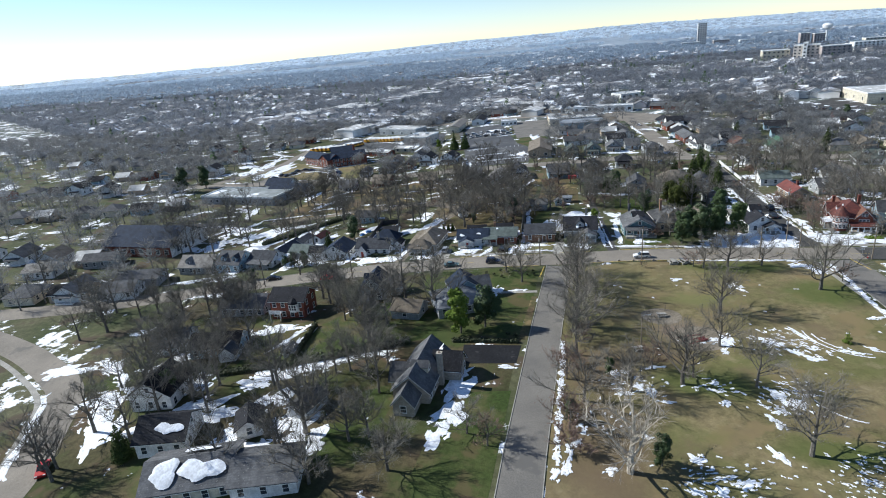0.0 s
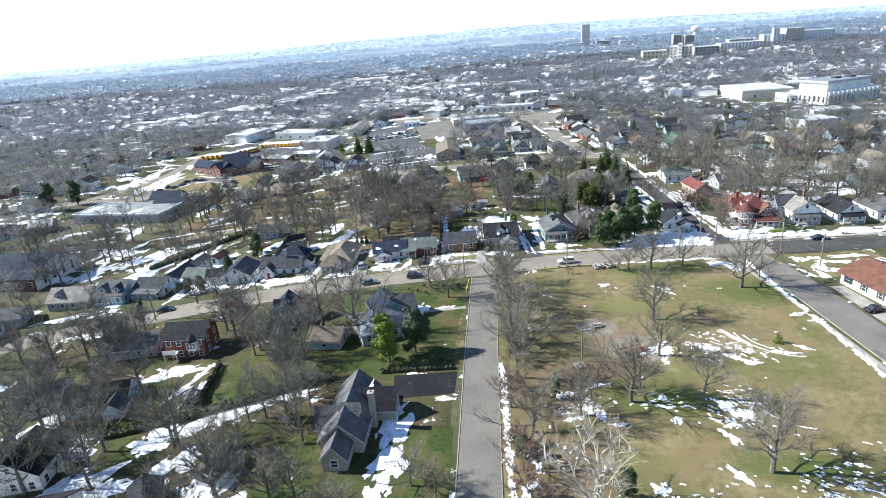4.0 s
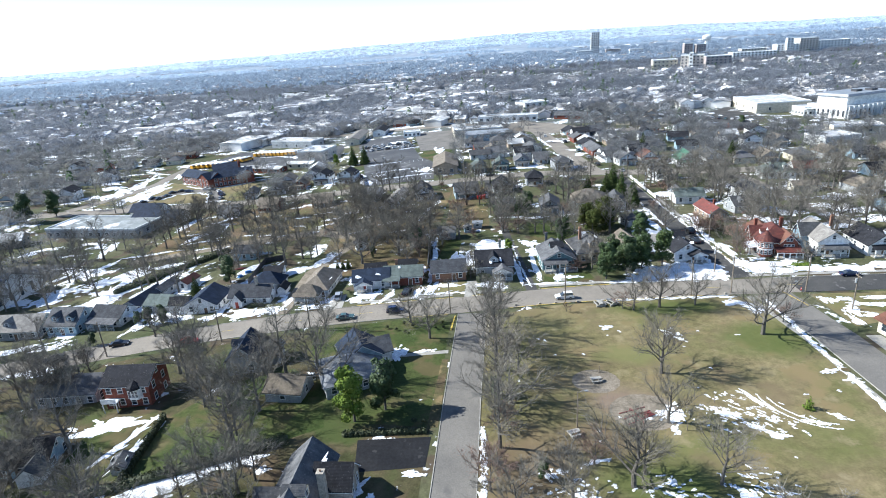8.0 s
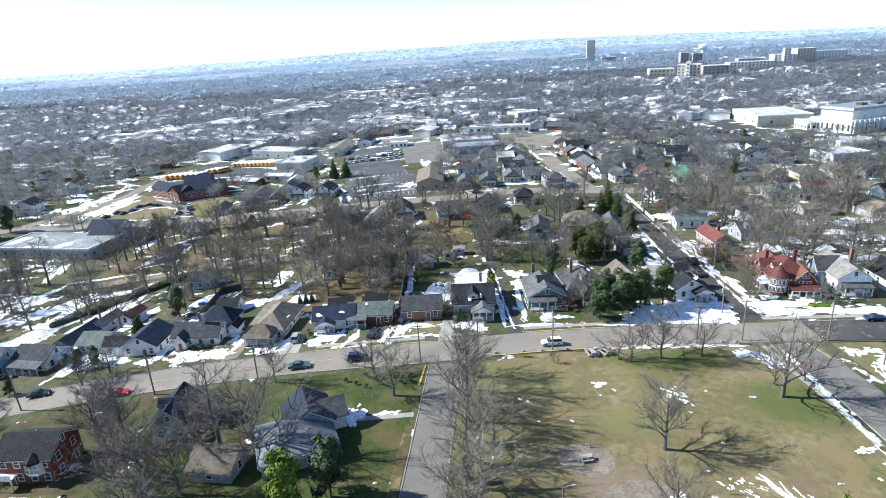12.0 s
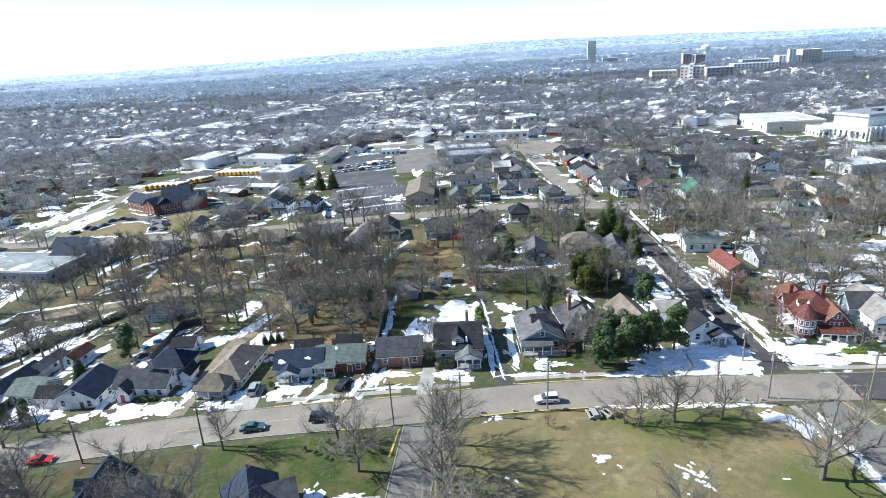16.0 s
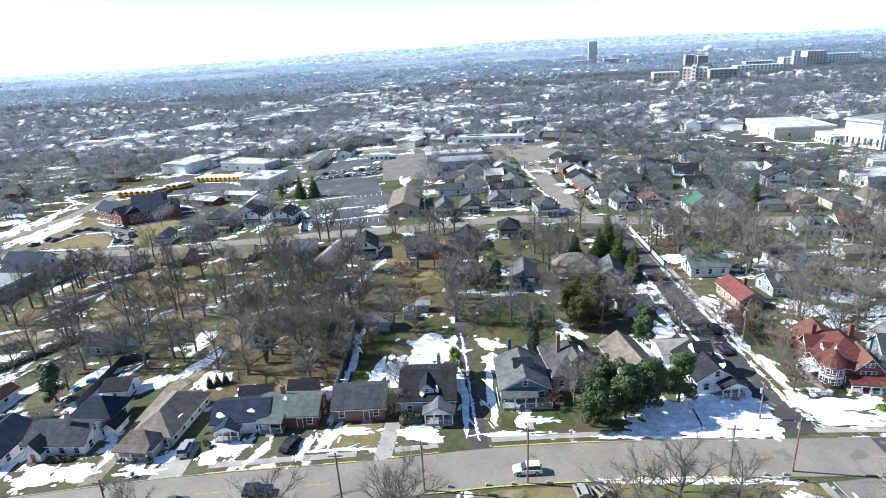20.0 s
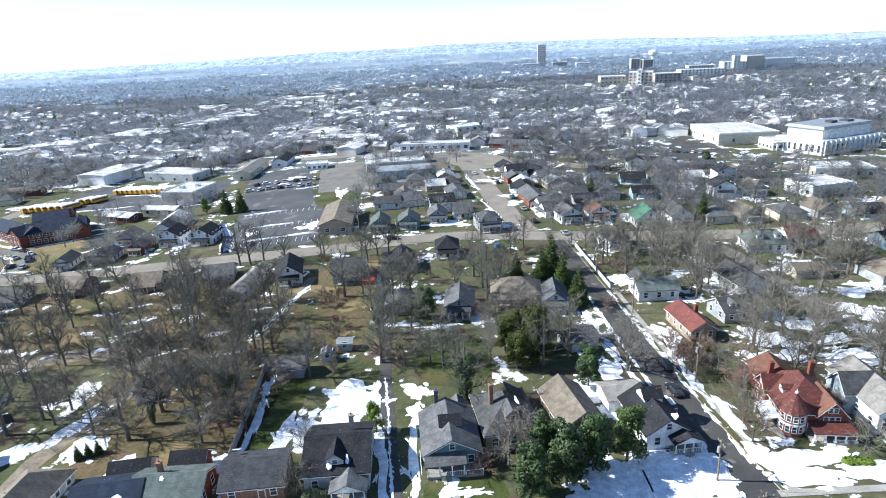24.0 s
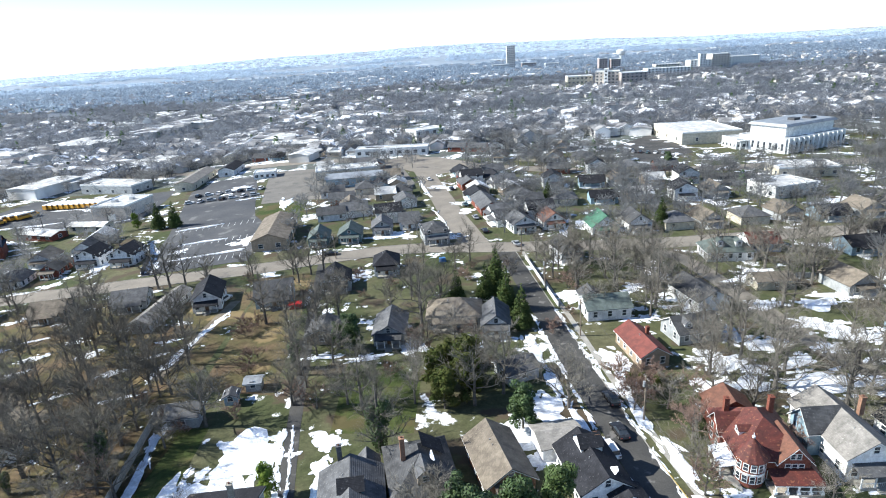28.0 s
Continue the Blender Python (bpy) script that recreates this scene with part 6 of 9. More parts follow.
# along the second street
LITE[0] = True
for x, y, a, w, d, h, r, al, wl, rf, lb in (
        (-98.6, 160.6, -4, 8.8, 9.5, 5.0, 2.8, "y", "white_siding", "roof_black", "white two-storey house with black roof"),
        (-84.8, 157, -6, 9.0, 9.5, 5.0, 2.8, "y", "white_siding", "roof_black", "white two-storey house with black gable roof"),
        (-107.4, 154, 4, 6, 12, 3.2, 2.4, "y", "red_brick", "roof_brown", "low brick house with brown roof"),
        (-130, 144, 6, 6, 9, 3.0, 2.2, "y", "white_siding", "roof_grey", "white house beside the cross street"),
        (-119.6, 147.6, 2, 9.4, 9, 3.2, 2.4, "y", "white_siding", "roof_grey", "small white house beside the cross street"),
        (-38.6, 106, 10, 7.5, 12, 4.0, 3.0, "y", "white_siding", "roof_black", "white house with black gable roof by a drive"),
        (-21.5, 105, 8, 10, 10, 3.6, 3.2, "x", "blue_siding", "roof_grey", "pale blue house with grey roof"),
        (-5.2, 112.5, 4, 8.6, 9, 3.4, 3.2, "y", "grey_siding", "roof_black", "dark-roofed bungalow with front gable"),
        (9.6, 122.5, 0, 7.4, 9, 4.2, 3.0, "hip", "white_siding", "roof_black", "white house with dark hipped roof"),
        (11.4, 79, -4, 7.2, 11, 3.2, 2.6, "y", "grey_siding", "roof_grey", "grey house with long grey roof"),
        (24.0, 85, -6, 13, 10, 3.6, 3.4, "hip", "grey_siding", "roof_brown", "house with brown hipped roof among evergreens"),
        (36.6, 79.5, -6, 6.4, 10, 3.2, 2.8, "y", "white_siding", "roof_grey", "small house with a grey gable roof by the side street"),
        (-15.0, 155, 3, 7.2, 9.5, 3.2, 3.0, "y", "teal_siding", "roof_green", "dark green bungalow with porch"),
        (-4.8, 156.8, 0, 8.2, 9.5, 3.2, 3.0, "y", "teal_siding", "roof_green", "green bungalow with white porch"),
        (7.0, 163, 2, 7.4, 9, 3.4, 2.8, "y", "grey_siding", "roof_grey", "small grey house with porch"),
        (17.0, 168, 2, 7.4, 9, 3.4, 2.8, "x", "white_siding", "roof_grey", "small white house with grey roof"),
        (25.8, 147.5, 8, 8.6, 11, 5.0, 2.6, "hip", "grey_siding", "roof_grey", "grey two-storey corner house"),
        (57.4, 153, 10, 8.4, 10, 4.0, 2.8, "y", "white_siding", "roof_grey", "white corner house with porch"),
        (68.6, 155, 6, 8.0, 9, 3.6, 3.2, "y", "white_siding", "roof_orange", "white cottage with orange-brown roof"),
        (82.8, 144.5, 0, 9.6, 10, 3.6, 4.2, "y", "white_siding", "roof_jade", "white house with steep green gambrel roof"),
        (95.0, 143.5, 0, 8.0, 10, 4.6, 3.2, "y", "white_siding", "roof_grey", "tall white gabled house"),
        (66.0, 121, 10, 7.0, 9, 4.6, 2.8, "y", "white_siding", "roof_grey", "white two-storey house by a lane"),
        (-63, 112, 10, 9, 9, 3.2, 2.6, "x", "grey_siding", "roof_grey", "grey house below the cross street"),
        (-86, 112, 8, 9, 9, 3.2, 2.6, "x", "tan_siding", "roof_brown", "brown house below the cross street"),
        (-112.6, 116, -4, 9.4, 9, 3.6, 2.8, "x", "red_brick", "roof_brown", "brick house below the cross street"),
        (-130, 112, 6, 9, 9, 3.2, 2.4, "x", "white_siding", "roof_grey", "white house below the cross street")):
    o = house(x, y, a, w, d, h, r, al, wl, rf, lb, door_x=w * 0.5, skip=(1,), gap=2.4)
    porch(o, w * 0.12, w * 0.88, 1.9, 2.5, rf, posts=4, rail=False)


# ---- large buildings ----
def hall(name, x, y, turn, w, d, h, wall, roof, label, rise=0.0, along="x", rows=1, gap=4.0, ww=1.6, wh=1.4, z0=1.2, floor=3.4, parapet=0.5, sides=True, zbase=None):
    """A large plain building with its front-left corner at (x, y): walls, flat roof with a parapet or a low gable, windows by storey."""
    ob = thing(name, x, y, turn, label, "building", z=zbase)
    if rise:
        block(ob, w, d, h, rise, along, wall, roof, over=0.6)
    else:
        part("wall", Shape().box(0, w, 0, d, -1.0, h), wall, ob)
        part("roof", Shape().box(0.3, w - 0.3, 0.3, d - 0.3, h - 0.2, h + 0.05), roof, ob)
        part("parapet", Shape().box(-0.1, w + 0.1, -0.1, 0.3, h - 0.3, h + parapet).box(-0.1, w + 0.1, d - 0.3, d + 0.1, h - 0.3, h + parapet)
             .box(-0.1, 0.3, 0.3, d - 0.3, h - 0.3, h + parapet).box(w - 0.3, w + 0.1, 0.3, d - 0.3, h - 0.3, h + parapet), "white_paint" if wall != "red_brick" else "concrete", ob)
    zs = [z0 + floor * k for k in range(rows)]
    windows_along(ob, 0, 0, w, 0, zs, gap, ww, wh)
    if sides:
        windows_along(ob, 0, d, 0, 0, zs, gap, ww, wh)
        windows_along(ob, w, 0, w, d, zs, gap, ww, wh)
    return ob


o = hall("parish_hall", -34.4, 154.4, 3, 12, 30, 4.0, "tan_siding", "roof_brown", "low tan hall with a broad brown gable roof", rise=2.2, along="y", gap=5)
roof_snow(o, 10.4, 24, 4.5, 0.8, 2.4, 0.0, 0, 3)
o = hall("warehouse", -129, 234, -12, 17.5, 22, 7.2, "beige_block", "roof_membrane", "beige block warehouse with a white flat roof", gap=9, ww=2.4, wh=1.0, z0=3.2)
part("loading_door", Shape().box(8, 12, -0.08, 0.0, 0, 3.8), "white_paint", o)
part("rooftop_unit", Shape().box(5, 7.5, 8, 10, 7.2, 8.5), "galvanised", o)
part("rooftop_unit", Shape().box(11, 13, 13, 15, 7.2, 8.4), "galvanised", o)
hall("warehouse", -171, 305, -20, 37, 16, 5.0, "grey_siding", "roof_membrane", "long grey warehouse with a pale roof", gap=8)
hall("warehouse", -108, 281, 0, 10, 42, 4.6, "cream_siding", "roof_pale", "cream metal shed with a low grey roof", rise=1.6, along="y", gap=9)
hall("warehouse", -104, 362, 4, 14, 80, 5.0, "cream_siding", "roof_metal", "very long cream shed with a grey roof", rise=2.2, along="y", gap=12)
hall("warehouse", -93, 311, 0, 9.5, 24, 4.2, "white_siding", "roof_black", "dark-roofed shed beyond the parking lot", rise=1.8, along="y", gap=9)
hall("store", -66, 288, 6, 12, 9, 3.6, "white_siding", "roof_membrane", "small white filling-station shop", gap=3)
hall("warehouse", -20, 246, 4, 28, 14, 4.6, "blue_siding", "roof_metal", "pale blue metal building with a light roof", rise=1.4, gap=6)
hall("store", -28, 268, 8, 34, 14, 4.4, "cream_siding", "roof_membrane", "cream shop building with a snow-white roof", gap=5)
hall("outbuilding", -131.5, 217, -12, 17.5, 7, 3.2, "cream_siding", "roof_membrane", "long low shed with snow on its roof", rise=1.0, gap=5)
hall("outbuilding", -152, 213.5, -22, 21, 8, 3.0, "red_brick", "roof_membrane", "low white outbuilding with snowy roof", rise=1.0, gap=5)

# the school
o = hall("school", -161, 178.4, 26, 21.5, 11, 5.2, "red_brick", "roof_slate", "two-storey red brick school with a dark pitched roof", rise=3.0, rows=2, gap=2.3, ww=1.3, wh=1.5, floor=2.5, z0=0.7)
block(o, 6.6, 12.4, 5.2, 2.8, "y", "red_brick", "roof_slate", 15.4, -1.4)
windows_along(o, 21.5, 0, 21.5, 11, [0.7, 3.2], 2.8, 1.2, 1.4)
block(o, 15, 15, 6.0, 3.8, "x", "red_brick", "roof_slate", 1.0, 11.2)
part("chimney", Shape().box(15, 16.2, 13, 14.2, 6, 11.0), "red_brick", o)
o = hall("school", -187, 194, -34, 29.6, 9.5, 4.8, "red_brick", "roof_slate", "angled red brick school wing with a slate roof", rise=2.8, rows=2, gap=2.6, ww=1.3, wh=1.5, floor=2.3, z0=0.6)
block(o, 9.6, 11.4, 5.0, 3.0, "y", "red_brick", "roof_slate", 20.4, -1.6)
windows_along(o, 20.4, -1.6, 30.0, -1.6, [0.7, 3.0], 3.0, 1.2, 1.5)
hall("barn", -241, 277, 0, 21, 8, 3.2, "red_brick", "roof_brown", "long low red brick building at the woods", rise=1.2, gap=5)
hall("store", -193, 364, 0, 14, 10, 4.0, "white_paint", "roof_scarlet", "small shop with a red roof", rise=1.6, gap=5)

# west: church hall and flat-roofed building
o = hall("church_hall", -193, 19.6, -3, 32, 22, 4.4, "red_brick", "roof_slate", "broad brick church hall with a dark grey gable roof", rise=5.0, along="x", gap=4, wh=1.8)
part("end_wall", Shape().prism([(32.02, 0), (32.14, 0), (32.14, 22), (32.02, 22)], -0.8, 4.4).face((32.08, 0, 4.4), (32.08, 22, 4.4), (32.08, 11, 9.3)), "white_siding", o, "pale clapboard gable end")
for wy in (4.0, 8.4, 12.8, 17.2):
    add_window(o, 32.15, wy, 1.2, 90, 1.2, 3.0)
hall("flat_building", -200, 95.6, -8, 45, 19, 4.0, "grey_siding", "roof_weathered", "long grey flat-roofed building with a weathered snowy roof", gap=4)
hall("dark_roof_house", -168, 107, -5, 22, 11.5, 3.4, "white_siding", "roof_slate", "white building with a dark gable roof", rise=2.6, gap=4)
hall("dark_roof_house", -176, 120, -6, 15, 9, 3.6, "white_siding", "roof_slate", "white wing with a dark gable roof", rise=2.8, gap=4)

# the long building with the orange roof east of the park
o = house(72.6, -18.4, -80, 46, 13, 3.6, 3.0, "x", "cream_siding", "roof_orange", "long cream building with an orange shingle roof", gap=4.6, over=0.8)
block(o, 18, 11, 3.4, 2.6, "x", "cream_siding", "roof_orange", 10, 16, 0.6)
block(o, 9, 14, 3.6, 2.6, "y", "cream_siding", "roof_orange", 30, 13.1, 0.6)
sh = Shape()
for k in range(10):
    c = (k + 0.5) * 4.6
    sh.box(c - 1.0, c - 0.6, -0.06, 0.0, 0.95, 2.45).box(c + 0.6, c + 1.0, -0.06, 0.0, 0.95, 2.45)
part("shutters", sh, "dark_trim", o)
for wx in (1.5, 3.2):
    add_window(o, wx, -0.004, 1.0, 0, 1.0, 1.5)

# the white civic halls to the north-east
o = hall("civic_hall", 184.5, 297, -2, 36, 45, 7.0, "cream_siding", "roof_membrane", "long cream flat-roofed hall", gap=14, ww=1.4, wh=2.0, z0=2.0)
o = hall("civic_hall", 219.3, 252.5, 22, 50, 28, 7.5, "white_paint", "roof_membrane", "white flat-roofed arena with tall windows", gap=3.4, ww=1.4, wh=3.8, z0=1.4)
part("upper_block", Shape().box(6, 46, 5, 26, 7.5, 13.0), "white_paint", o)
part("upper_roof", Shape().box(4.6, 47.4, 3.6, 27.4, 13.0, 14.4, 1.2), "roof_metal", o)
part("rooftop_unit", Shape().box(22, 27, 12, 16, 14.2, 15.6), "dark_trim", o), part("rooftop_unit", Shape().box(33, 38, 10, 15, 14.2, 15.4), "dark_trim", o)
for k in range(12):
    part("pier", Shape().box(1 + k * 4, 1.8 + k * 4, -1.2, -0.02, -1, 7.7), "white_paint", o)
o = hall("civic_hall", 205, 274, 4, 18, 14, 5.4, "white_paint", "roof_membrane", "low white colonnaded entrance block", gap=3.0)
for k in range(5):
    part("column", Shape().tube([(1.4 + 3.6 * k, -1.6, -0.6), (1.4 + 3.6 * k, -1.6, 4.6)], [0.35, 0.3], 8), "white_paint", o)
part("canopy", Shape().box(0, 18, -2.4, -0.12, 4.6, 5.2), "white_paint", o)
hall("store", 164, 172, 12, 20, 15, 4.6, "white_paint", "roof_membrane", "white flat-roofed shop building", gap=5)
hall("store", 186, 205, -10, 26, 16, 4.2, "cream_siding", "roof_membrane", "pale flat-roofed building in snow", gap=5)


# the hospital and the tower on the skyline
def far_block(name, x, y, turn, w, d, h, wall, label, rows, gap=5.0):
    ob = hall(name, x, y, turn, w, d, h, wall, "roof_membrane", label, rows=rows, gap=gap, ww=2.4, wh=1.9, floor=h / rows, z0=h / rows * 0.3, sides=False, zbase=0.0)
    ob["label"] = label


# Beige and brick blocks here have distance haze in their wall colour.
for nm, x, y, a, w, d, h, wl, lb, n, g in (
        ("hospital", 240, 757, -8, 33, 24, 15, "cream_siding", "cream hospital block with flat roof", 3, 5.0), ("hospital", 272, 738, -20, 30, 26, 20, "beige_block", "beige brick hospital block with white trim", 5, 5.0),
        ("hospital", 281, 731, -20, 5, 26, 23, "white_paint", "white hospital stair tower", 5, 5.0), ("hospital", 299, 716, -4, 33, 26, 18, "hazy_brick", "brown brick hospital wing with flat roof", 5, 5.0),
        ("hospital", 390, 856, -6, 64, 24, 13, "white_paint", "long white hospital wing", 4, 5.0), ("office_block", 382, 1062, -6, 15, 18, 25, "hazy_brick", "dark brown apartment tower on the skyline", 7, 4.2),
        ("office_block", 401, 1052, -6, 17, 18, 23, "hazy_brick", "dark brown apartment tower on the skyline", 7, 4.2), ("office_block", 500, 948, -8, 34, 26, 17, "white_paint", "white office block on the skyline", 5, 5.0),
        ("office_block", 512, 940, -8, 10, 10, 27, "white_paint", "slim white block tower on the skyline", 7, 4.2), ("office_block", 538, 950, 0, 30, 26, 25, "beige_block", "beige office tower on the skyline", 7, 5.0),
        ("office_block", 570, 956, -4, 52, 26, 19, "white_paint", "white office block on the skyline", 5, 5.0), ("office_block", 447, 962, -6, 40, 20, 13, "cream_siding", "cream civic building on the skyline", 4, 5.0),
        ("tower_block", 274, 1437, -6, 20, 18, 54, "far_walls", "slim grey tower block on the skyline", 13, 4.2), ("office_block", 232, 1398, -6, 40, 30, 13, "white_paint", "low white block below the tower", 3, 5.0),
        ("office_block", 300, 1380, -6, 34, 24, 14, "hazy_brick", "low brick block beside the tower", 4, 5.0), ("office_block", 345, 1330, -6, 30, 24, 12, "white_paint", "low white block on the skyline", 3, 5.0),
        ("store", 28, 374, 28, 24, 16, 8, "white_paint", "white two-storey building by the street", 2, 5.0), ("store", -40, 372, -4, 30, 14, 5, "beige_block", "long tan shop with a flat roof", 1, 5.0),
        ("store", -12, 330, -6, 46, 12, 4.6, "white_paint", "long white shop with a flat roof", 1, 5.0)):
    far_block(nm, x, y, a, w, d, h, wl, lb, n, g)
w = thing("water_tower", 478, 1216, 0, "white bulb water tower on the skyline", "water tower", z=0)
part("stem", Shape().tube([(0, 0, -1), (0, 0, 26)], [3.0, 2.4], 12), "white_paint", w)
part("tank", Shape().tube([(0, 0, 24), (0, 0, 27), (0, 0, 32), (0, 0, 35), (0, 0, 36)], [3, 8.5, 9.5, 6.5, 1.0], 16), "white_paint", w)


# ---- trees ----
def joined(name, pieces, mat, label, category):
    """Many placed copies of small patterns in one mesh: pieces are (vertices, faces, x, y, z, turn, sx, sz)."""
    vs, fs, n = [], [], 0
    for v, f, x, y, z, a, sx, sz in pieces:
        c, s = math.cos(a), math.sin(a)
        w = np.empty_like(v)
        w[:, 0], w[:, 1], w[:, 2] = x + sx * (c * v[:, 0] - s * v[:, 1]), y + sx * (s * v[:, 0] + c * v[:, 1]), z + sz * v[:, 2]
        vs.append(w)
        fs += [tuple(i + n for i in q) for q in f]
        n += len(v)
    me = bpy.data.meshes.new(name)
    me.from_pydata(np.concatenate(vs).tolist(), [], fs)
    me.materials.append(MATS[mat])
    return tagged(new(name, me), label, category, kind="stuff")


def branch_tree(seed, height, spread, trunk_r, limbs, dense, low=0.25, lean=0.0):
    """A bare tree: trunk and limbs as tapered tubes in one shape, its twigs as slender blades in another."""
    rnd = random.Random(seed)
    wood, twig = Shape(), Shape()
    top = Vector((lean * height * 0.3, 0, height * 0.8))
    trunk = [Vector((0, 0, -0.3)), Vector((rnd.uniform(-0.1, 0.1), rnd.uniform(-0.1, 0.1), height * 0.2)), top * 0.5 + Vector((rnd.uniform(-0.4, 0.4), rnd.uniform(-0.4, 0.4), 0)), top]
    wood.tube(trunk, [trunk_r * 1.25, trunk_r, trunk_r * 0.62, trunk_r * 0.15], 7)

    def along(t):
        k = min(int(t * 3), 2)
        return trunk[k].lerp(trunk[k + 1], t * 3 - k)

    def blades(p, way, length, n):
        for _ in range(n):
            d = (way + Vector((rnd.gauss(0, 0.55), rnd.gauss(0, 0.55), rnd.gauss(0.12, 0.45)))).normalized()
            q = p + d * length * rnd.uniform(0.6, 1.4)
            side = d.cross((rnd.uniform(-1, 1), rnd.uniform(-1, 1), 0.3)).normalized() * 0.022
            twig.face(p - side, p + side, q)
            m = p.lerp(q, 0.45)
            for _ in range(2):
                e = (d + Vector((rnd.gauss(0, 0.6), rnd.gauss(0, 0.6), rnd.gauss(0.1, 0.4)))).normalized()
                s2 = e.cross((0.3, rnd.uniform(-1, 1), 0.7)).normalized() * 0.017
                twig.face(m - s2, m + s2, m + e * length * rnd.uniform(0.4, 0.8))

    for k in range(limbs):
        t = low + (0.95 - low) * (k + rnd.random() * 0.6) / limbs
        p = along(t)
        a = k * 2.4 + rnd.uniform(-0.5, 0.5)
        reach = spread * (1.25 - 0.75 * t) * rnd.uniform(0.7, 1.2)
        way = Vector((math.cos(a), math.sin(a), 0.22 + 0.95 * t)).normalized()
        pts = [p]
        for _ in range(4):
            way = (way + Vector((rnd.gauss(0, 0.2), rnd.gauss(0, 0.2), rnd.gauss(0.07, 0.15)))).normalized()
            pts.append(pts[-1] + way * reach / 4)
        r = trunk_r * (0.6 - 0.36 * t)
        wood.tube(pts, [r, r * 0.78, r * 0.55, r * 0.34, r * 0.1], 5, cap=False)
        for j in range(dense):
            u = 0.2 + 0.8 * (j + rnd.random()) / dense
            i = min(int(u * 4), 3)
            q = pts[i].lerp(pts[i + 1], u * 4 - i)
            d = (way + Vector((rnd.gauss(0, 0.7), rnd.gauss(0, 0.7), rnd.gauss(0.25, 0.4)))).normalized()
            ln = reach * rnd.uniform(0.3, 0.55)
            mid = q + d * ln * 0.5 + Vector((0, 0, rnd.uniform(-0.1, 0.25)))
            end = mid + (d + Vector((rnd.gauss(0, 0.35), rnd.gauss(0, 0.35), 0.15))).normalized() * ln * 0.5
            wood.tube([q, mid, end], [r * 0.42 + 0.016, r * 0.28 + 0.012, 0.012], 3, cap=False)
            blades(q.lerp(mid, 0.6), d, ln * 0.6, 3), blades(mid, d, ln * 0.75, 4), blades(mid.lerp(end, 0.5), d, ln * 0.7, 4), blades(end, d, ln * 0.7, 4)
    return wood, twig


TREES = {}


def tree_kind(key, seed, height, spread, trunk_r, limbs, dense, bark="bark", twigs="twigs", low=0.25, name="bare_tree", label="leafless broadleaf tree with grey-brown twigs"):
    wood, twig = branch_tree(seed, height, spread, trunk_r, limbs, dense, low)
    ob = thing(name, 0, 0, 0, label, "tree", "bare trees")
    part("trunk", wood, bark, ob), part("crown", twig, twigs, ob, "fine bare twigs")
    TREES[key] = [ob, 0]
    return ob


tree_kind("wide1", 1, 12, 7.0, 0.3, 12, 7), tree_kind("wide2", 2, 14, 8.2, 0.36, 13, 7), tree_kind("wide3", 8, 10, 6.0, 0.24, 11, 6)
tree_kind("tall1", 3, 16, 7.4, 0.34, 14, 6, low=0.3), tree_kind("tall2", 4, 19, 7.6, 0.36, 15, 6, low=0.35), tree_kind("tall3", 5, 14, 6.0, 0.26, 12, 6, low=0.3)
tree_kind("small1", 6, 6, 2.8, 0.13, 9, 5, twigs="twigs_red", label="small leafless ornamental tree with reddish twigs"), tree_kind("small2", 7, 7.5, 3.6, 0.16, 10, 6, twigs="twigs_red", label="leafless yard tree with reddish twigs")
tree_kind("pale", 9, 15, 8.4, 0.46, 13, 5, "bark_pale", "twigs_pale", low=0.2, label="pale-barked leafless sycamore with bright limbs")
tree_kind("bush", 10, 2.6, 1.8, 0.05, 12, 5, twigs="twigs_red", low=0.05, name="bare_shrub", label="low leafless shrub with brownish twigs")


def plant(key, x, y, size=1.0, turn=None):
    """Sets a tree: the first of its kind is moved, the rest are copies."""
    ob, used = TREES[key]
    a = turn if turn is not None else (x * 37 + y * 91) % 360
    m = pose(x, y, gz(x), 0, 0, a) @ Matrix.Diagonal((size, size, size * (0.94 + 0.12 * ((x * 7) % 1)), 1))
    TREES[key][1] += 1
    if used == 0:
        ob.matrix_basis = m
        return ob
    made = copy_thing(ob, pose(0, 0, 0))
    made.matrix_basis = m
    return made


def leafy(name, seed, clumps, leaf, count, mat, label, trunk=None, bark="bark", category="tree"):
    """An evergreen: a trunk and a crown of many small leaf blades gathered in clumps (x, y, z, rx, ry, rz)."""
    rnd = random.Random(seed)
    s = Shape()
    total = sum(c[3] * c[4] + c[4] * c[5] for c in clumps)
    for cx, cy, cz, rx, ry, rz in clumps:
        n = int(count * (rx * ry + ry * rz) / total)
        for _ in range(n):
            d = Vector((rnd.gauss(0, 1), rnd.gauss(0, 1), rnd.gauss(0, 1))).normalized()
            r = rnd.uniform(0.72, 1.08)
            p = Vector((cx + d.x * rx * r, cy + d.y * ry * r, cz + d.z * rz * r))
            u = (d.cross((rnd.uniform(-1, 1), rnd.uniform(-1, 1), rnd.uniform(-1, 1)))).normalized()
            v = (d + 0.6 * Vector((rnd.uniform(-1, 1), rnd.uniform(-1, 1), rnd.uniform(-1, 1)))).cross(u).normalized()
            a, b = leaf * rnd.uniform(0.6, 1.3), leaf * rnd.uniform(0.35, 0.7)
            s.face(p - u * a, p - v * b, p + u * a, p + v * b)
    ob = thing(name, 0, 0, 0, label, category)
    if trunk:
        h, r = trunk
        part("trunk", Shape().tube([(0, 0, -0.3), (0.05, 0.1, h * 0.5), (0, 0, h)], [r * 1.2, r, r * 0.3], 7), bark, ob)
    part("crown", s, mat, ob)
    return ob


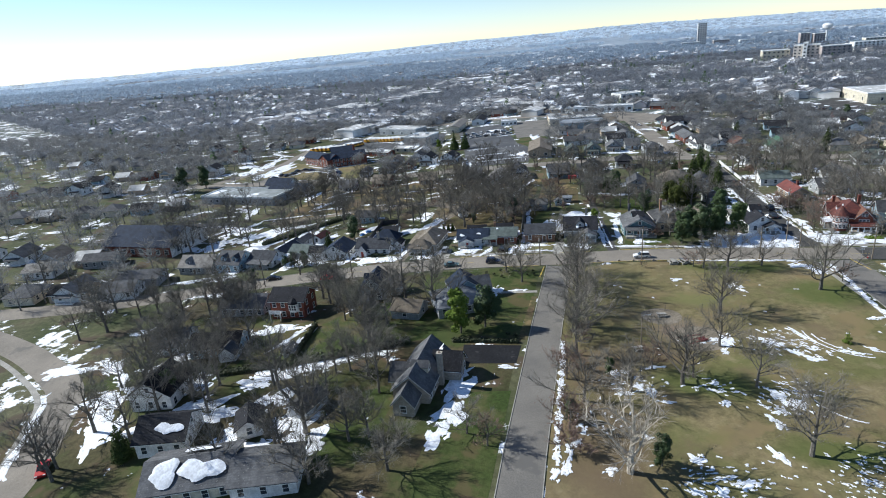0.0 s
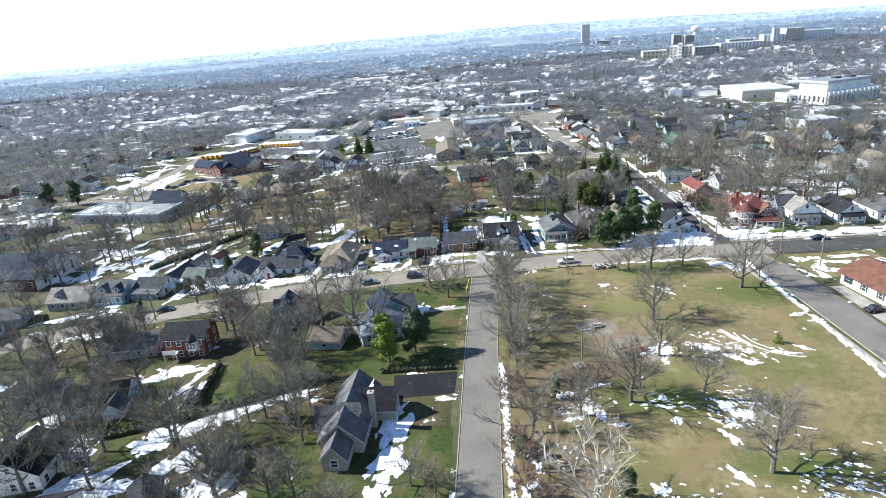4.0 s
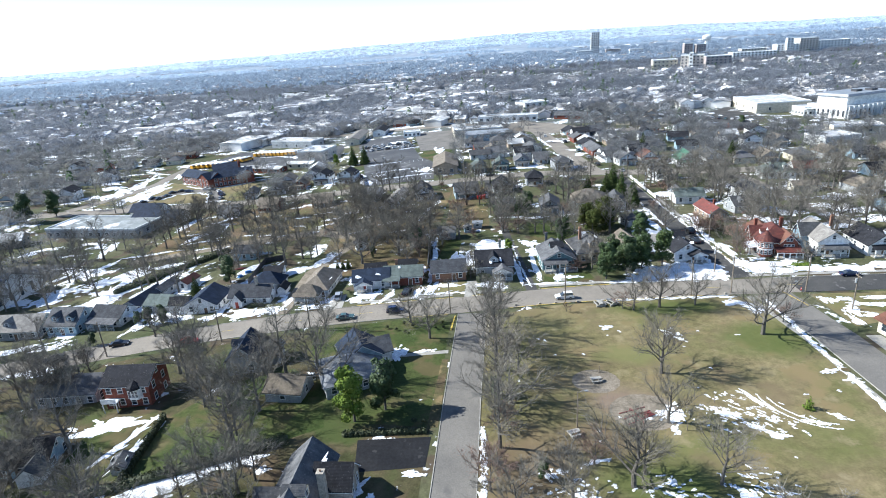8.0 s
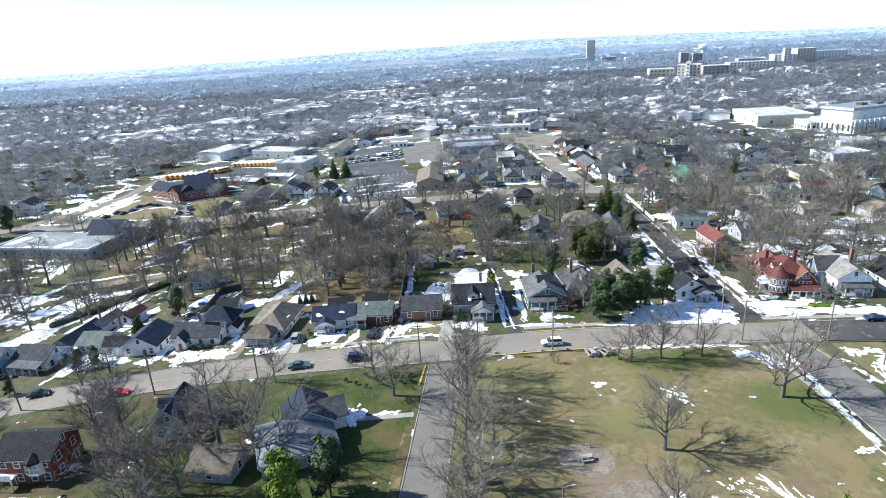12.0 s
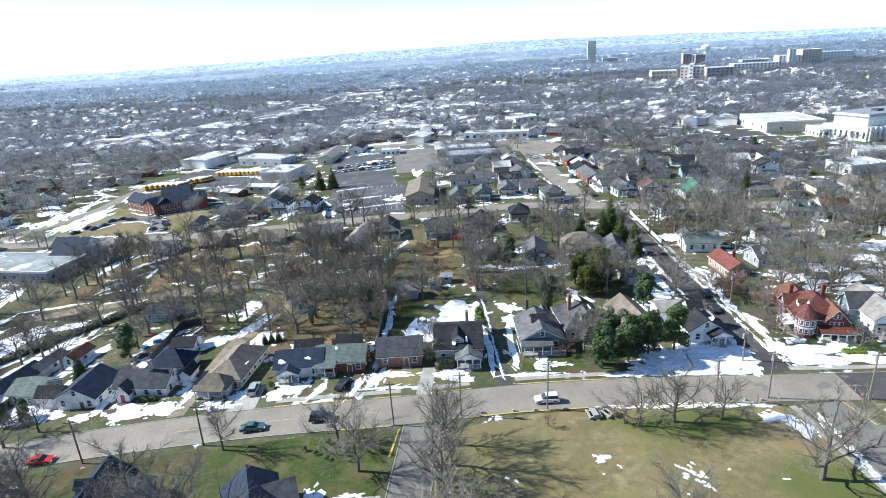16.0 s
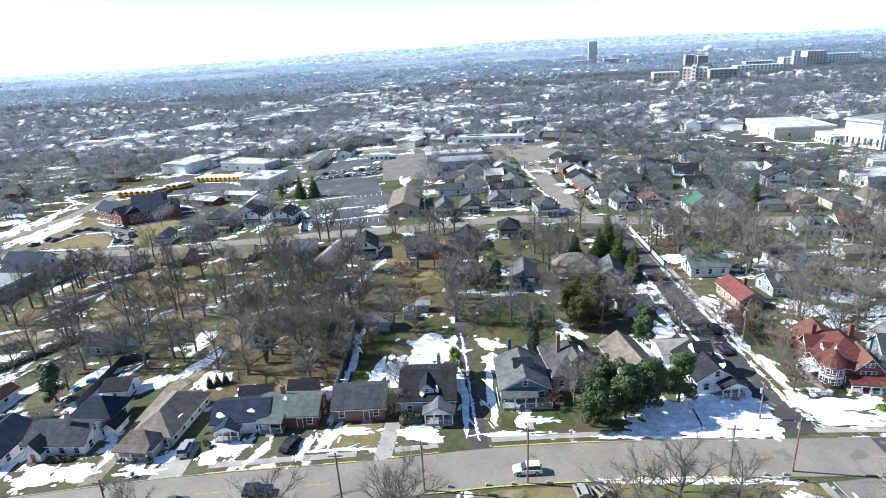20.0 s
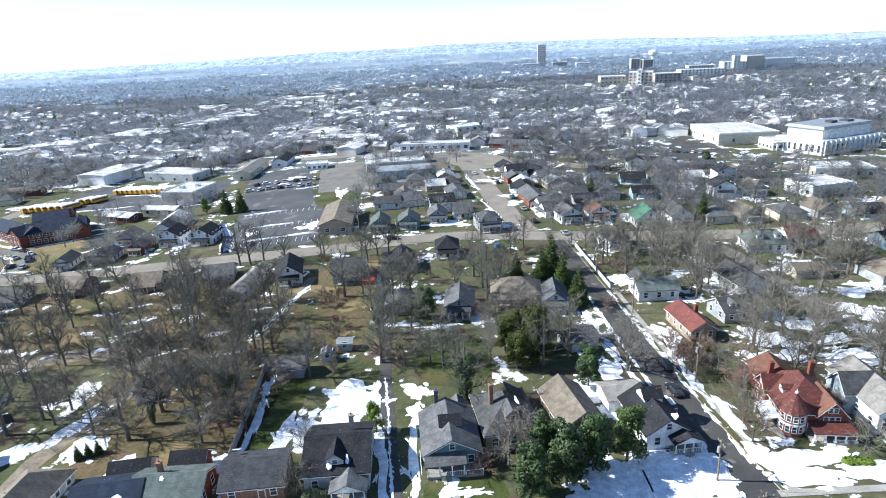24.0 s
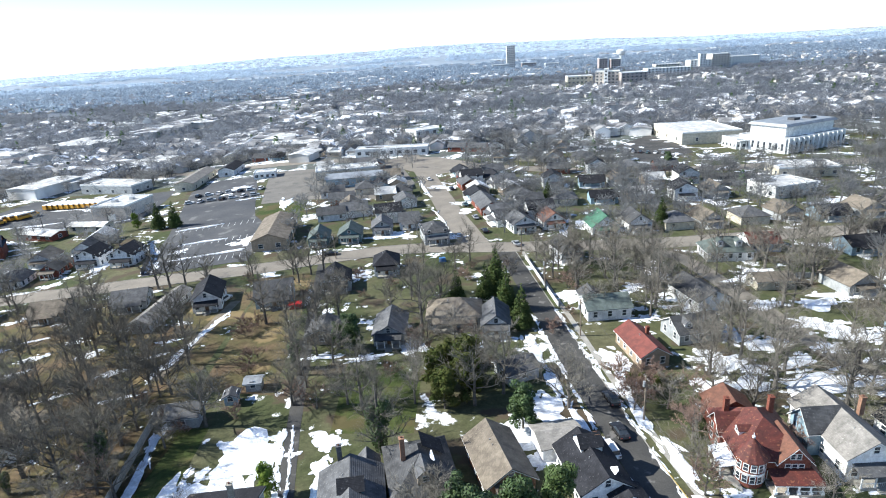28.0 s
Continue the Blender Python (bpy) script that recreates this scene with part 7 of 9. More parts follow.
def broad_clumps(seed, h, r, n, low=0.15):
    rnd = random.Random(seed)
    out = [(0, 0, h * 0.55, r * 0.66, r * 0.66, h * 0.38)]
    for k in range(n):
        a, z = rnd.uniform(0, 6.28), rnd.uniform(low, 0.92)
        q = r * (1.0 - 0.75 * max(0, z - 0.45)) * rnd.uniform(0.45, 0.8)
        s = r * rnd.uniform(0.26, 0.44)
        out.append((q * math.cos(a), q * math.sin(a), h * z, s, s, s * 0.9))
    return out


def cone_clumps(seed, h, r, tiers):
    rnd = random.Random(seed)
    out = []
    for k in range(tiers):
        u = k / (tiers - 1)
        q = r * (1 - u) ** 0.85 + 0.25
        for j in range(max(2, int(6 * (1 - u)) + 1)):
            a = j * 6.28 / max(2, int(6 * (1 - u)) + 1) + rnd.uniform(-0.4, 0.4) + k
            out.append((q * 0.55 * math.cos(a), q * 0.55 * math.sin(a), h * (0.1 + 0.88 * u) + rnd.uniform(-0.3, 0.3), q * 0.55, q * 0.55, h / tiers * 0.8))
    return out


def place(ob, x, y, size=1.0, turn=0.0):
    ob.matrix_basis = pose(x, y, gz(x), 0, 0, turn) @ Matrix.Diagonal((size, size, size, 1))
    return ob


def again(ob, x, y, size=1.0, turn=0.0, label=""):
    c = copy_thing(ob, pose(0, 0, 0))
    c.matrix_basis = pose(x, y, gz(x), 0, 0, turn) @ Matrix.Diagonal((size, size, size, 1))
    return tagged(c, label)


MAGNOLIA = place(leafy("magnolia", 21, broad_clumps(21, 12.0, 3.0, 34), 0.26, 6400, "leaves_dark", "dense dark green magnolia in the snowy front yard", (3, 0.22)), 28.8, 17.4, 1.02)
for x, y, s, a in ((22.8, 15.0, 0.9, 40), (33.8, 20.4, 0.94, 100), (39.2, 44.5, 0.84, 20), (26.0, 22.4, 0.84, 300), (6.6, 78, 0.82, 60), (3.4, 80, 0.55, 0)):
    again(MAGNOLIA, x, y, s, a)
CEDAR = place(leafy("evergreen_tree", 22, broad_clumps(22, 11.5, 3.4, 24), 0.3, 4600, "leaves_olive", "tall olive-green evergreen behind the houses", (6, 0.26)), 30.6, 55.2, 0.92)
for x, y, s, a in ((31.5, 61, 1.0, 50), (24.5, 60.5, 0.8, 120), (27.4, 66.5, 0.62, 200), (26.0, 52.6, 0.82, 90), (64, 53.4, 0.34, 0), (66.4, 52.4, 0.3, 50), (61.8, 54.6, 0.28, 100)):
    again(CEDAR, x, y, s, a)
FIR = place(leafy("fir_tree", 23, cone_clumps(23, 14, 3.6, 11), 0.32, 5200, "needles", "tall dense green conifer tree", (12, 0.25)), 32.3, 98.6, 0.7)
for x, y, s, a in ((43.6, 105, 0.92, 20), (44.3, 92.5, 0.84, 60), (46.4, 83, 0.78, 100), (40.2, 101, 0.72, 10), (-79, 203, 0.8, 0), (-86, 203.4, 0.84, 40), (108, 148, 0.8, 0), (-96, 20, 0.5, 30), (78, 190, 0.7, 0)):
    again(FIR, x, y, s, a)
# On the corner lawn, bright and dark crowns paint one clump's lit and shaded halves.
BRIGHT = place(leafy("holly_tree", 24, broad_clumps(24, 10.5, 2.8, 26), 0.26, 4200, "leaves_bright", "evergreen on the corner lawn, bright green as the lit half", (5, 0.2)), -34.6, -45.6, 1.08)
again(BRIGHT, -97.4, 208.6, 0.72, 60, "bright green evergreen near the school yard"), again(BRIGHT, -2.4, 33.5, 0.62, 30, "upright green holly beside the alley")
place(leafy("evergreen_tree", 27, broad_clumps(27, 11.6, 3.0, 32), 0.26, 5600, "leaves_mid", "full mid-green evergreen beside the white corner house", (4, 0.22)), 39.8, 22.2, 0.98)
DARK = place(leafy("holly_tree", 25, broad_clumps(25, 10.5, 2.7, 26), 0.26, 4600, "leaves_dark", "evergreen beside the grey house, dark green as the shaded half", (5, 0.2)), -29.4, -42.4, 1.08)
again(DARK, -102, 3.6, 0.56, 10, "dark evergreen shrub before a low grey house"), again(DARK, -99.2, 6.0, 0.5, 70, "dark evergreen shrub before a low grey house"), again(DARK, -106, 5, 0.4, 20, "dark evergreen shrub beside a drive"), again(DARK, -89.6, 29.4, 0.95, 40, "dark green evergreen behind the white houses"), again(DARK, -92.6, -73, 0.72, 80, "dark evergreen beside a white house")
again(DARK, -2, -61, 0.4, 0, "low green evergreen among bare trees"), again(DARK, -9.4, -76, 0.45, 0, "green undergrowth beside the side street"), again(DARK, 4.6, -86, 0.58, 0, "green ivy mass below the pale tree"), again(DARK, -8.4, -39, 0.45, 60, "green undergrowth beside the side street")
again(FIR, -89, -92, 0.55, 10, "green evergreen by the drive"), again(DARK, -98, 4.5, 0.42, 0, "round dark evergreen shrub"), again(DARK, -112, -6, 0.4, 0, "dark evergreen shrub by the road")
again(DARK, -230, 122, 1.5, 0, "broad dark evergreen far off"), again(DARK, -222, 132, 1.4, 90, "broad dark evergreen far off"), again(DARK, 150, 238, 0.9, 0, "dark evergreen by the civic halls")
# ivy-clad trunks
IVY = place(leafy("ivy_tree", 26, [(0, 0, 3.6, 1.2, 1.2, 3.8), (0.9, 0.2, 6.6, 1.1, 1.1, 2.3), (-0.8, 0.4, 6.0, 1.0, 1.0, 2.0)], 0.2, 2600, "leaves_dark", "bare tree trunk clad in dark ivy", (11, 0.3)), 14.4, 41.4, 1.2)
again(IVY, -31.4, 41.6, 0.95, 30), again(IVY, -34, 47, 0.8, 80), again(IVY, -5, 72, 0.8, 10), again(IVY, -46, 40, 0.5, 0)
plant("tall1", 14.6, 41.6, 0.95), plant("wide2", -31.2, 42, 0.9), plant("wide1", -34, 47.3, 0.9), plant("wide2", -37.3, 39.9, 0.95), plant("tall1", -18.5, 53.4, 0.85), plant("tall2", -32.4, 50, 0.8)

# park and street trees
for key, x, y, s in (("wide1", 23.9, -32.3, 1.05), ("wide2", 49.4, -18.1, 1.05), ("wide3", 25.4, -4.4, 0.85), ("wide2", 31.8, -3.4, 0.78), ("wide3", 40.4, -2.6, 0.85), ("small1", 23.0, -3.6, 0.9), ("wide2", 11.1, -62.8, 0.95), ("tall3", 13.4, -60.2, 0.7),
                     ("tall3", 23.9, -62.5, 0.9), ("wide1", 26.9, -81, 1.1), ("wide3", 53.6, -69.8, 0.75), ("pale", -0.2, -88.0, 1.05), ("wide1", 1.6, -66, 0.85), ("small1", 9.4, -4.2, 0.45), ("wide1", 20.6, -47.8, 0.8), ("small2", 6.2, -58, 0.9), ("small2", 56, -13, 0.7)):
    plant(key, x, y, s)
for key, x, y, s in (("tall3", -8.6, -14, 0.9), ("pale", -9.8, -19, 0.62), ("tall1", -8.2, -24, 0.85), ("pale", -6.6, -30, 0.6), ("tall3", -8.0, -35, 0.9), ("pale", -6.0, -41, 0.6), ("wide3", -8.0, -44, 0.95), ("tall3", -8.4, -53.6, 0.92), ("small2", -10.2, -63, 0.9), ("wide3", -7, -70, 0.9),
                     ("small2", -9.4, -79, 0.9), ("bush", -9.8, -58, 1.2), ("bush", -10, -74, 1.2), ("bush", -9.2, -84, 1.3), ("bush", -7.6, -48, 1.3), ("tall3", -9.0, -8.8, 0.85), ("wide3", -4, -31, 0.8)):
    plant(key, x, y, s * 1.2)
for key, x, y, s in (("wide1", -23.2, -15.4, 0.9), ("wide3", -28.4, -7.4, 0.9), ("wide2", -43.4, -34.2, 1.15), ("wide2", -46, 44, 0.95), ("wide1", -58, 57, 1.0), ("wide2", -40, 57, 0.95), ("wide3", -56.6, 38, 1.0), ("tall1", -43, 52.5, 0.8), ("wide1", -34, 33, 0.75), ("tall3", -49.2, -9.0, 0.75), ("wide3", -26.8, -81.6, 0.7), ("small2", -22.8, -84.4, 0.9), ("wide2", -60.2, -41, 0.95), ("tall3", -56, -48, 0.8), ("wide1", -66, -36, 0.9), ("tall3", -72, -30, 0.8), ("wide2", -79, -24, 0.9),
                     ("wide1", -96, -48, 0.9), ("wide2", -104, -58, 0.9), ("wide1", -112, -50, 0.85), ("tall1", -92, -58, 0.7), ("wide3", -84, -58, 0.5), ("tall3", -44, -84, 0.8), ("wide1", -50, -96, 0.9), ("wide2", -58, -70, 0.6), ("tall3", -48, -60, 0.7), ("wide3", -62, -52, 0.6), ("wide1", -38, -92, 0.8), ("wide2", -118, -34, 0.85), ("wide1", -130, -30, 0.9), ("tall3", -100, -24, 0.8)):
    plant(key, x, y, s)
for key, x, y, s in (("wide2", -96, -4, 0.6), ("wide2", -92, 0.5, 0.55), ("wide1", -13.4, 27, 0.6), ("wide3", -14.2, 19.4, 0.62), ("wide3", 20.4, 22.6, 0.9), ("tall3", 23.4, 24.4, 0.72), ("wide1", 48.6, 49.4, 1.0), ("wide1", 78.7, 56.3, 0.95), ("tall1", 97, 43.2, 1.05), ("wide1", 79.7, 43, 0.9), ("small2", 60, 47, 0.9), ("wide2", 88, 50, 1.0), ("wide2", 100.6, 47, 1.0), ("wide3", 79, 22, 0.6), ("wide1", 110, 34, 0.9),
                     ("bush", 61.5, 52, 1.4), ("bush", 64, 53, 1.3), ("wide1", 82, 76, 0.8), ("wide2", 94, 96, 0.9), ("wide1", 75, 108, 0.9), ("tall1", 85, 112, 0.75), ("tall3", 105, 104, 0.8), ("wide2", 120, 106, 1.0), ("wide1", 128, 96, 0.9), ("wide2", 116, 46, 0.9), ("wide1", 130, 52, 0.9)):
    plant(key, x, y, s)
for key, x, y, s in (("wide2", -59, 60, 1.0), ("small2", -30.6, 37.6, 1.05), ("tall1", -27, 36, 0.7), ("tall3", -24, 48, 0.7), ("wide2", -48.6, 35.4, 0.9), ("tall2", -3.6, 69, 0.72), ("tall3", 2.8, 73, 0.8), ("tall3", -1.2, 76.6, 0.8), ("tall3", -7.2, 80, 0.8), ("wide1", -3.4, 58, 0.8), ("tall1", -86, 62, 0.85), ("tall2", -75.5, 41, 0.9), ("wide1", -90, 34, 0.7), ("wide1", -46, 66, 0.85), ("tall1", -33, 70, 0.75)):
    plant(key, x, y, s)
for key, x, y, s in (("tall3", 21, 63, 0.8), ("tall1", 34, 69, 0.7), ("wide3", 37.6, 64, 0.9), ("tall3", 20.4, 55, 0.75), ("wide1", 24, 76, 0.75), ("wide3", 30, 78, 0.8), ("small2", 66.4, 38, 1.0), ("wide3", 63.6, 31, 0.75), ("small2", 62.4, 25.6, 0.9), ("wide3", 66, 46.6, 0.7), ("bush", 60.6, 57, 1.6),
                     ("bush", 66.8, 55.4, 1.5), ("bush", 63, 50.4, 1.4), ("bush", 68, 42, 1.5), ("small2", 72, 49, 0.9), ("wide1", 76, 50, 0.75), ("wide3", 84, 64, 0.8), ("wide1", 93, 71, 0.8), ("small2", 81, 33.6, 0.8), ("wide3", 92, 36, 0.9), ("bush", 16, 21.6, 1.2), ("bush", -3.4, 60, 1.4), ("wide3", -1.6, 64, 0.8), ("small2", 1.6, 56, 0.9), ("wide1", 13, 58, 0.6)):
    plant(key, x, y, s)
rnd = random.Random(77)


def thicket(label, *zones):
    """A stand of bare trees too many to count: trunks in one object, twigs in another."""
    wood, twigs = [], []
    for x0, x1, y0, y1, n in zones:
        for _ in range(n):
            w, t = rnd.choice(STAND)
            x, y, a, s = rnd.uniform(x0, x1), rnd.uniform(y0, y1), rnd.uniform(0, 6.28), rnd.uniform(0.72, 1.12)
            wood.append((*w, x, y, gz(x), a, s, s)), twigs.append((*t, x, y, gz(x), a, s, s))
    joined("bare_trees", wood, "bark", label, "trees"), joined("bare_twigs", twigs, "twigs", label, "twigs")


STAND = []
for k, (hh, sp, tr, li) in enumerate(((16, 6.6, 0.3, 12), (18, 6.8, 0.32, 13), (13, 6.6, 0.28, 11), (12, 7.0, 0.28, 11), (14, 5.4, 0.24, 11))):
    w, t = branch_tree(200 + k, hh, sp, tr, li, 5, 0.28)
    STAND.append(((np.array(w.v), w.f), (np.array(t.v), t.f)))
thicket("leafless trees standing thick in the wooded block", (-140, -62, 64, 108, 38), (-62, -26, 62, 102, 25), (-58, -30, 34, 62, 4), (-22, 24, 86, 106, 10), (22, 48, 84, 130, 8), (-140, 20, 122, 131, 14))
thicket("leafless trees between western back yards", (-200, -104, 20, 66, 30), (-104, -66, 40, 66, 9), (-78, -52, -42, -22, 7), (-190, -100, -60, -2, 14), (-118, -100, -34, -14, 5), (-112, -66, -70, -48, 10), (-104, -66, -100, -70, 12), (-60, -46, -98, -60, 9), (-66, -48, -64, -46, 4))
thicket("leafless trees between eastern back yards", (58, 100, 86, 128, 26), (74, 104, 44, 86, 9), (108, 190, 14, 128, 66), (-26, 40, 52, 58, 4))
for _ in range(40):
    plant("bush", rnd.choice((-1, 1)) * 8 + rnd.uniform(-60, 60), rnd.uniform(48, 130), rnd.uniform(0.7, 1.3))


# ---- cars and buses ----
CARS = {}


def car(x, y, turn, paint, label, kind="sedan"):
    """A car with its wheels on the ground, its nose along +x before the turn."""
    key = (paint, kind)
    if key in CARS:
        return tagged(copy_thing(CARS[key], pose(x, y, gz(x) + 0.05, 0, 0, turn)), label)
    long, wide = (4.7, 1.84)
    roof = 1.72 if kind == "suv" else 1.44
    ob = thing("car", x, y, turn, label, "car", "cars")
    ob.location.z += 0.05
    hood = 0.98 if kind == "suv" else 0.86
    side = [(-2.32, 0.3), (2.3, 0.3), (2.36, 0.55), (2.2, hood - 0.12), (1.1, hood + 0.04), (-1.75 if kind == "suv" else -1.35, hood + 0.06), (-2.2, hood), (-2.36, 0.6)]
    s = Shape()
    n = len(side)
    for y0, k in ((-wide / 2 + 0.08, 0.97), (-wide / 2, 1.0), (wide / 2, 1.0), (wide / 2 - 0.08, 0.97)):
        s.v += [(u * k, y0, 0.3 + (z - 0.3) * (1.0 if k == 1.0 else 1.02)) for u, z in side]
    for r in (0, 1, 2):
        s.f += [(r * n + i, r * n + (i + 1) % n, (r + 1) * n + (i + 1) % n, (r + 1) * n + i)[::-1] for i in range(n)]
    s.f += [tuple(range(n)), tuple(range(4 * n - 1, 3 * n - 1, -1))]
    part("body", s, paint, ob)
    back = -2.15 if kind == "suv" else -1.7
    cab = Shape()
    w0, w1 = wide / 2 - 0.1, wide / 2 - 0.26
    rear = back + (0.25 if kind == "suv" else 0.75)
    cab.v = [(back, -w0, hood), (1.05, -w0, hood), (1.05, w0, hood), (back, w0, hood), (rear, -w1, roof - 0.06), (0.25, -w1, roof - 0.06), (0.25, w1, roof - 0.06), (rear, w1, roof - 0.06)]
    cab.f = [(4, 5, 6, 7), (0, 1, 5, 4), (1, 2, 6, 5), (2, 3, 7, 6), (3, 0, 4, 7)]
    part("glasshouse", cab, "glass", ob, "dark car glass")
    part("roof_panel", Shape().box(rear - 0.03, 0.28, -w1 - 0.03, w1 + 0.03, roof - 0.07, roof), paint, ob)
    for e in (-1, 1):
        part("headlight", Shape().box(2.2, 2.33, e * 0.66 - 0.2, e * 0.66 + 0.2, 0.58, 0.74), "white_paint", ob)
        part("tail_light", Shape().box(-2.38, -2.28, e * 0.7 - 0.16, e * 0.7 + 0.16, 0.62, 0.8), "play_red", ob)
        for wx in (-1.42, 1.42):
            t = part("wheel", Shape().tube([(0, -0.11, 0), (0, 0.11, 0)], [0.33, 0.33], 12), "rubber", ob, at=pose(wx, e * (wide / 2 - 0.08), 0.33))
            part("rim", Shape().tube([(0, -0.125, 0), (0, 0.125, 0)], [0.2, 0.2], 10), "rim", t)
    CARS[key] = ob
    return ob


car(10.0, 3.4, 184, "car_white", "white sport utility car on the road", "suv")
car(-33.0, -1.2, 6, "car_navy", "dark blue sport utility car on the road", "suv")
car(-45.6, -3.4, 8, "car_teal", "dark teal saloon parked at the kerb")
car(-84.0, -9.4, 8, "car_red", "bright red car on the road")
car(-50.4, 10.0, 96, "car_silver", "silver van parked on a concrete driveway", "suv")
car(-31.4, 10.4, 76, "car_black", "black car parked on a driveway")
car(52.0, 36.6, 95, "car_white", "white car parked by the side street", "suv")
car(55.2, 41.0, 95, "car_black", "black car on the side street")
car(56.9, 50.4, 94, "car_black", "black car parked along the kerb", "suv")
for y, p, l in ((-33.4, "car_black", "black car parked outside the long building"), (-40.8, "car_silver", "silver car parked outside the long building"), (-44.4, "car_silver", "silver car parked at the pale strip"), (-47.8, "car_teal", "dark car parked at the pale strip")):
    car(71.4 + (-33.4 - y) * 0.12, y, 12, p, l)
car(-118, -12.6, 194, "car_black", "dark car parked by the road bend"), car(-104, -7.0, 12, "car_black", "black car on the road")
car(-103.4, -96.0, -55, "car_red", "dark red car parked on the curved street"), car(-76, -96, 20, "car_white", "white car beside a snowy yard")
car(84, 11.2, 0, "car_navy", "dark car on the main road"), car(120, 8, 180, "car_silver", "silver car on the main road")
car(-32, 113, 70, "car_white", "white car on a snowy drive", "suv"), car(-2, 178, 10, "car_red", "red car behind the green bungalows"), car(-6, 145, 8, "car_black", "black car parked on the cross street")
for x, y, p in ((47.6, 158, "car_black"), (46.4, 176, "car_silver"), (44.4, 196, "car_teal"), (41.0, 226, "car_black"), (31.4, 250, "car_white"), (56, 141.6, "car_silver")):
    car(x, y, 98, p, "car parked along the northern street")
for k, (x, y, a) in enumerate(((-187.6, 150.6, 70), (-186, 157.8, 66), (-182, 156.4, 66), (-180, 161.4, 60), (-180.6, 168.7, 50), (-176.4, 171.4, 20), (-171.5, 169.4, 8), (-163.4, 173.4, -8), (-158.8, 171, -20), (-156.6, 162.4, 130), (-150.8, 161.6, 110), (-153.4, 166.8, 130), (-151.4, 152, 96), (-145.6, 150.6, 100), (-148.2, 158.4, 105))):
    car(x, y, a, ("car_black", "car_silver", "car_navy", "car_white")[k % 4 if k > 5 else 0], "car parked round the school's loop drive")
for k in range(14):
    car(-88 + (k % 7) * 5.4, 246 + (k // 7) * 14, 20 + 60 * (k % 2), ("car_white", "car_white", "car_silver", "car_black")[k % 4], "vehicle parked on the large lot", "suv")
for k in range(22):
    car(118 + (k % 11) * 3.4 + (k // 11) * 12, 312 - (k % 11) * 2.2 - (k // 11) * 14, 60, ("car_white", "car_silver", "car_black", "car_teal")[k % 4], "car on the dark hall car park")


def bus(x, y, turn, first=[]):
    if first:
        return copy_thing(first[0], pose(x, y, gz(x) + 0.08, 0, 0, turn))
    ob = thing("school_bus", x, y, turn, "yellow school bus with white roof parked in a row", "bus", "parked school buses")
    part("body", Shape().box(-5.2, 4.2, -1.22, 1.22, 0.55, 2.6).box(4.2, 5.6, -1.1, 1.1, 0.55, 1.7), "bus_yellow", ob)
    part("roof", Shape().box(-5.2, 4.2, -1.2, 1.2, 2.6, 3.0, 0.25), "white_paint", ob)
    for e in (-1, 1):
        g = Shape()
        for k in range(10):
            g.box(-4.9 + k * 0.9, -4.2 + k * 0.9, e * 1.235 - 0.015, e * 1.235 + 0.015, 1.75, 2.4)
        tagged(part("window_band", g, "glass", ob), kind="stuff")
        for wx in (-3.4, 4.4):
            part("wheel", Shape().tube([(wx, e * 1.05 - 0.14, 0.5), (wx, e * 1.05 + 0.14, 0.5)], [0.5, 0.5], 12), "rubber", ob)
    part("windscreen", Shape().box(4.2, 4.24, -1.0, 1.0, 1.75, 2.5), "glass", ob)
    ob.location.z += 0.08
    first.append(ob)
    return ob


for k in range(11):
    bus(-169 + k * 2.9, 272 - k * 0.25, 70)
for k in range(7):
    bus(-199 + k * 3.2, 239 + k * 0.3, 62)
for k in range(3):
    bus(-178 + k * 3.2, 252 + k * 0.8, 62)


# ---- poles, wires, lamps ----
def utility_pole(x, y, h=9.5, turn=0.0, lean=0.0):
    ob = thing("utility_pole", x, y, turn, "weathered wooden utility pole with a crossarm", "utility pole", "utility poles along the road")
    part("pole", Shape().tube([(0, 0, -0.5), (lean * 0.5, 0, h / 2), (lean, 0, h)], [0.17, 0.15, 0.11], 8), "pole_wood", ob)
    part("crossarm", Shape().box(lean - 1.1, lean + 1.1, -0.14, -0.02, h - 0.75, h - 0.6), "pole_wood", ob)
    for k in (-1.0, -0.45, 0.45, 1.0):
        part("insulator", Shape().tube([(lean + k, -0.08, h - 0.6), (lean + k, -0.08, h - 0.38)], [0.05, 0.035], 6), "galvanised", ob)
    part("transformer", Shape().tube([(lean * 0.8, 0.32, h - 2.2), (lean * 0.8, 0.32, h - 1.2)], [0.22, 0.22], 10), "galvanised", ob)
    return ob


def wire(a, b, sag=0.5, r=0.018):
    s = Shape()
    pts = []
    for k in range(9):
        t = k / 8
        p = Vector(a).lerp(Vector(b), t)
        pts.append((p.x, p.y, p.z - 4 * sag * t * (1 - t)))
    s.tube(pts, [r] * 9, 3, cap=False)
    return tagged(new("power_line", s.mesh("power_line", "dark_trim")), "thin dark overhead line between poles", "cable", "overhead lines")


POLES = ((-104, -12.6, 9.5), (-75.2, -10.4, 9.5), (-53.6, -7.4, 9.0), (-18.9, -3.2, 9.5), (-6.4, -0.6, 9.5), (9.8, 0.9, 10.5), (41.2, 2.4, 9.5), (51.2, 3.4, 10), (68.6, 2.4, 10), (104, 1.6, 10))
for k, (x, y, h) in enumerate(POLES):
    utility_pole(x, y, h, 5 if k % 2 else -3, 0.12 * (k % 3 - 1))
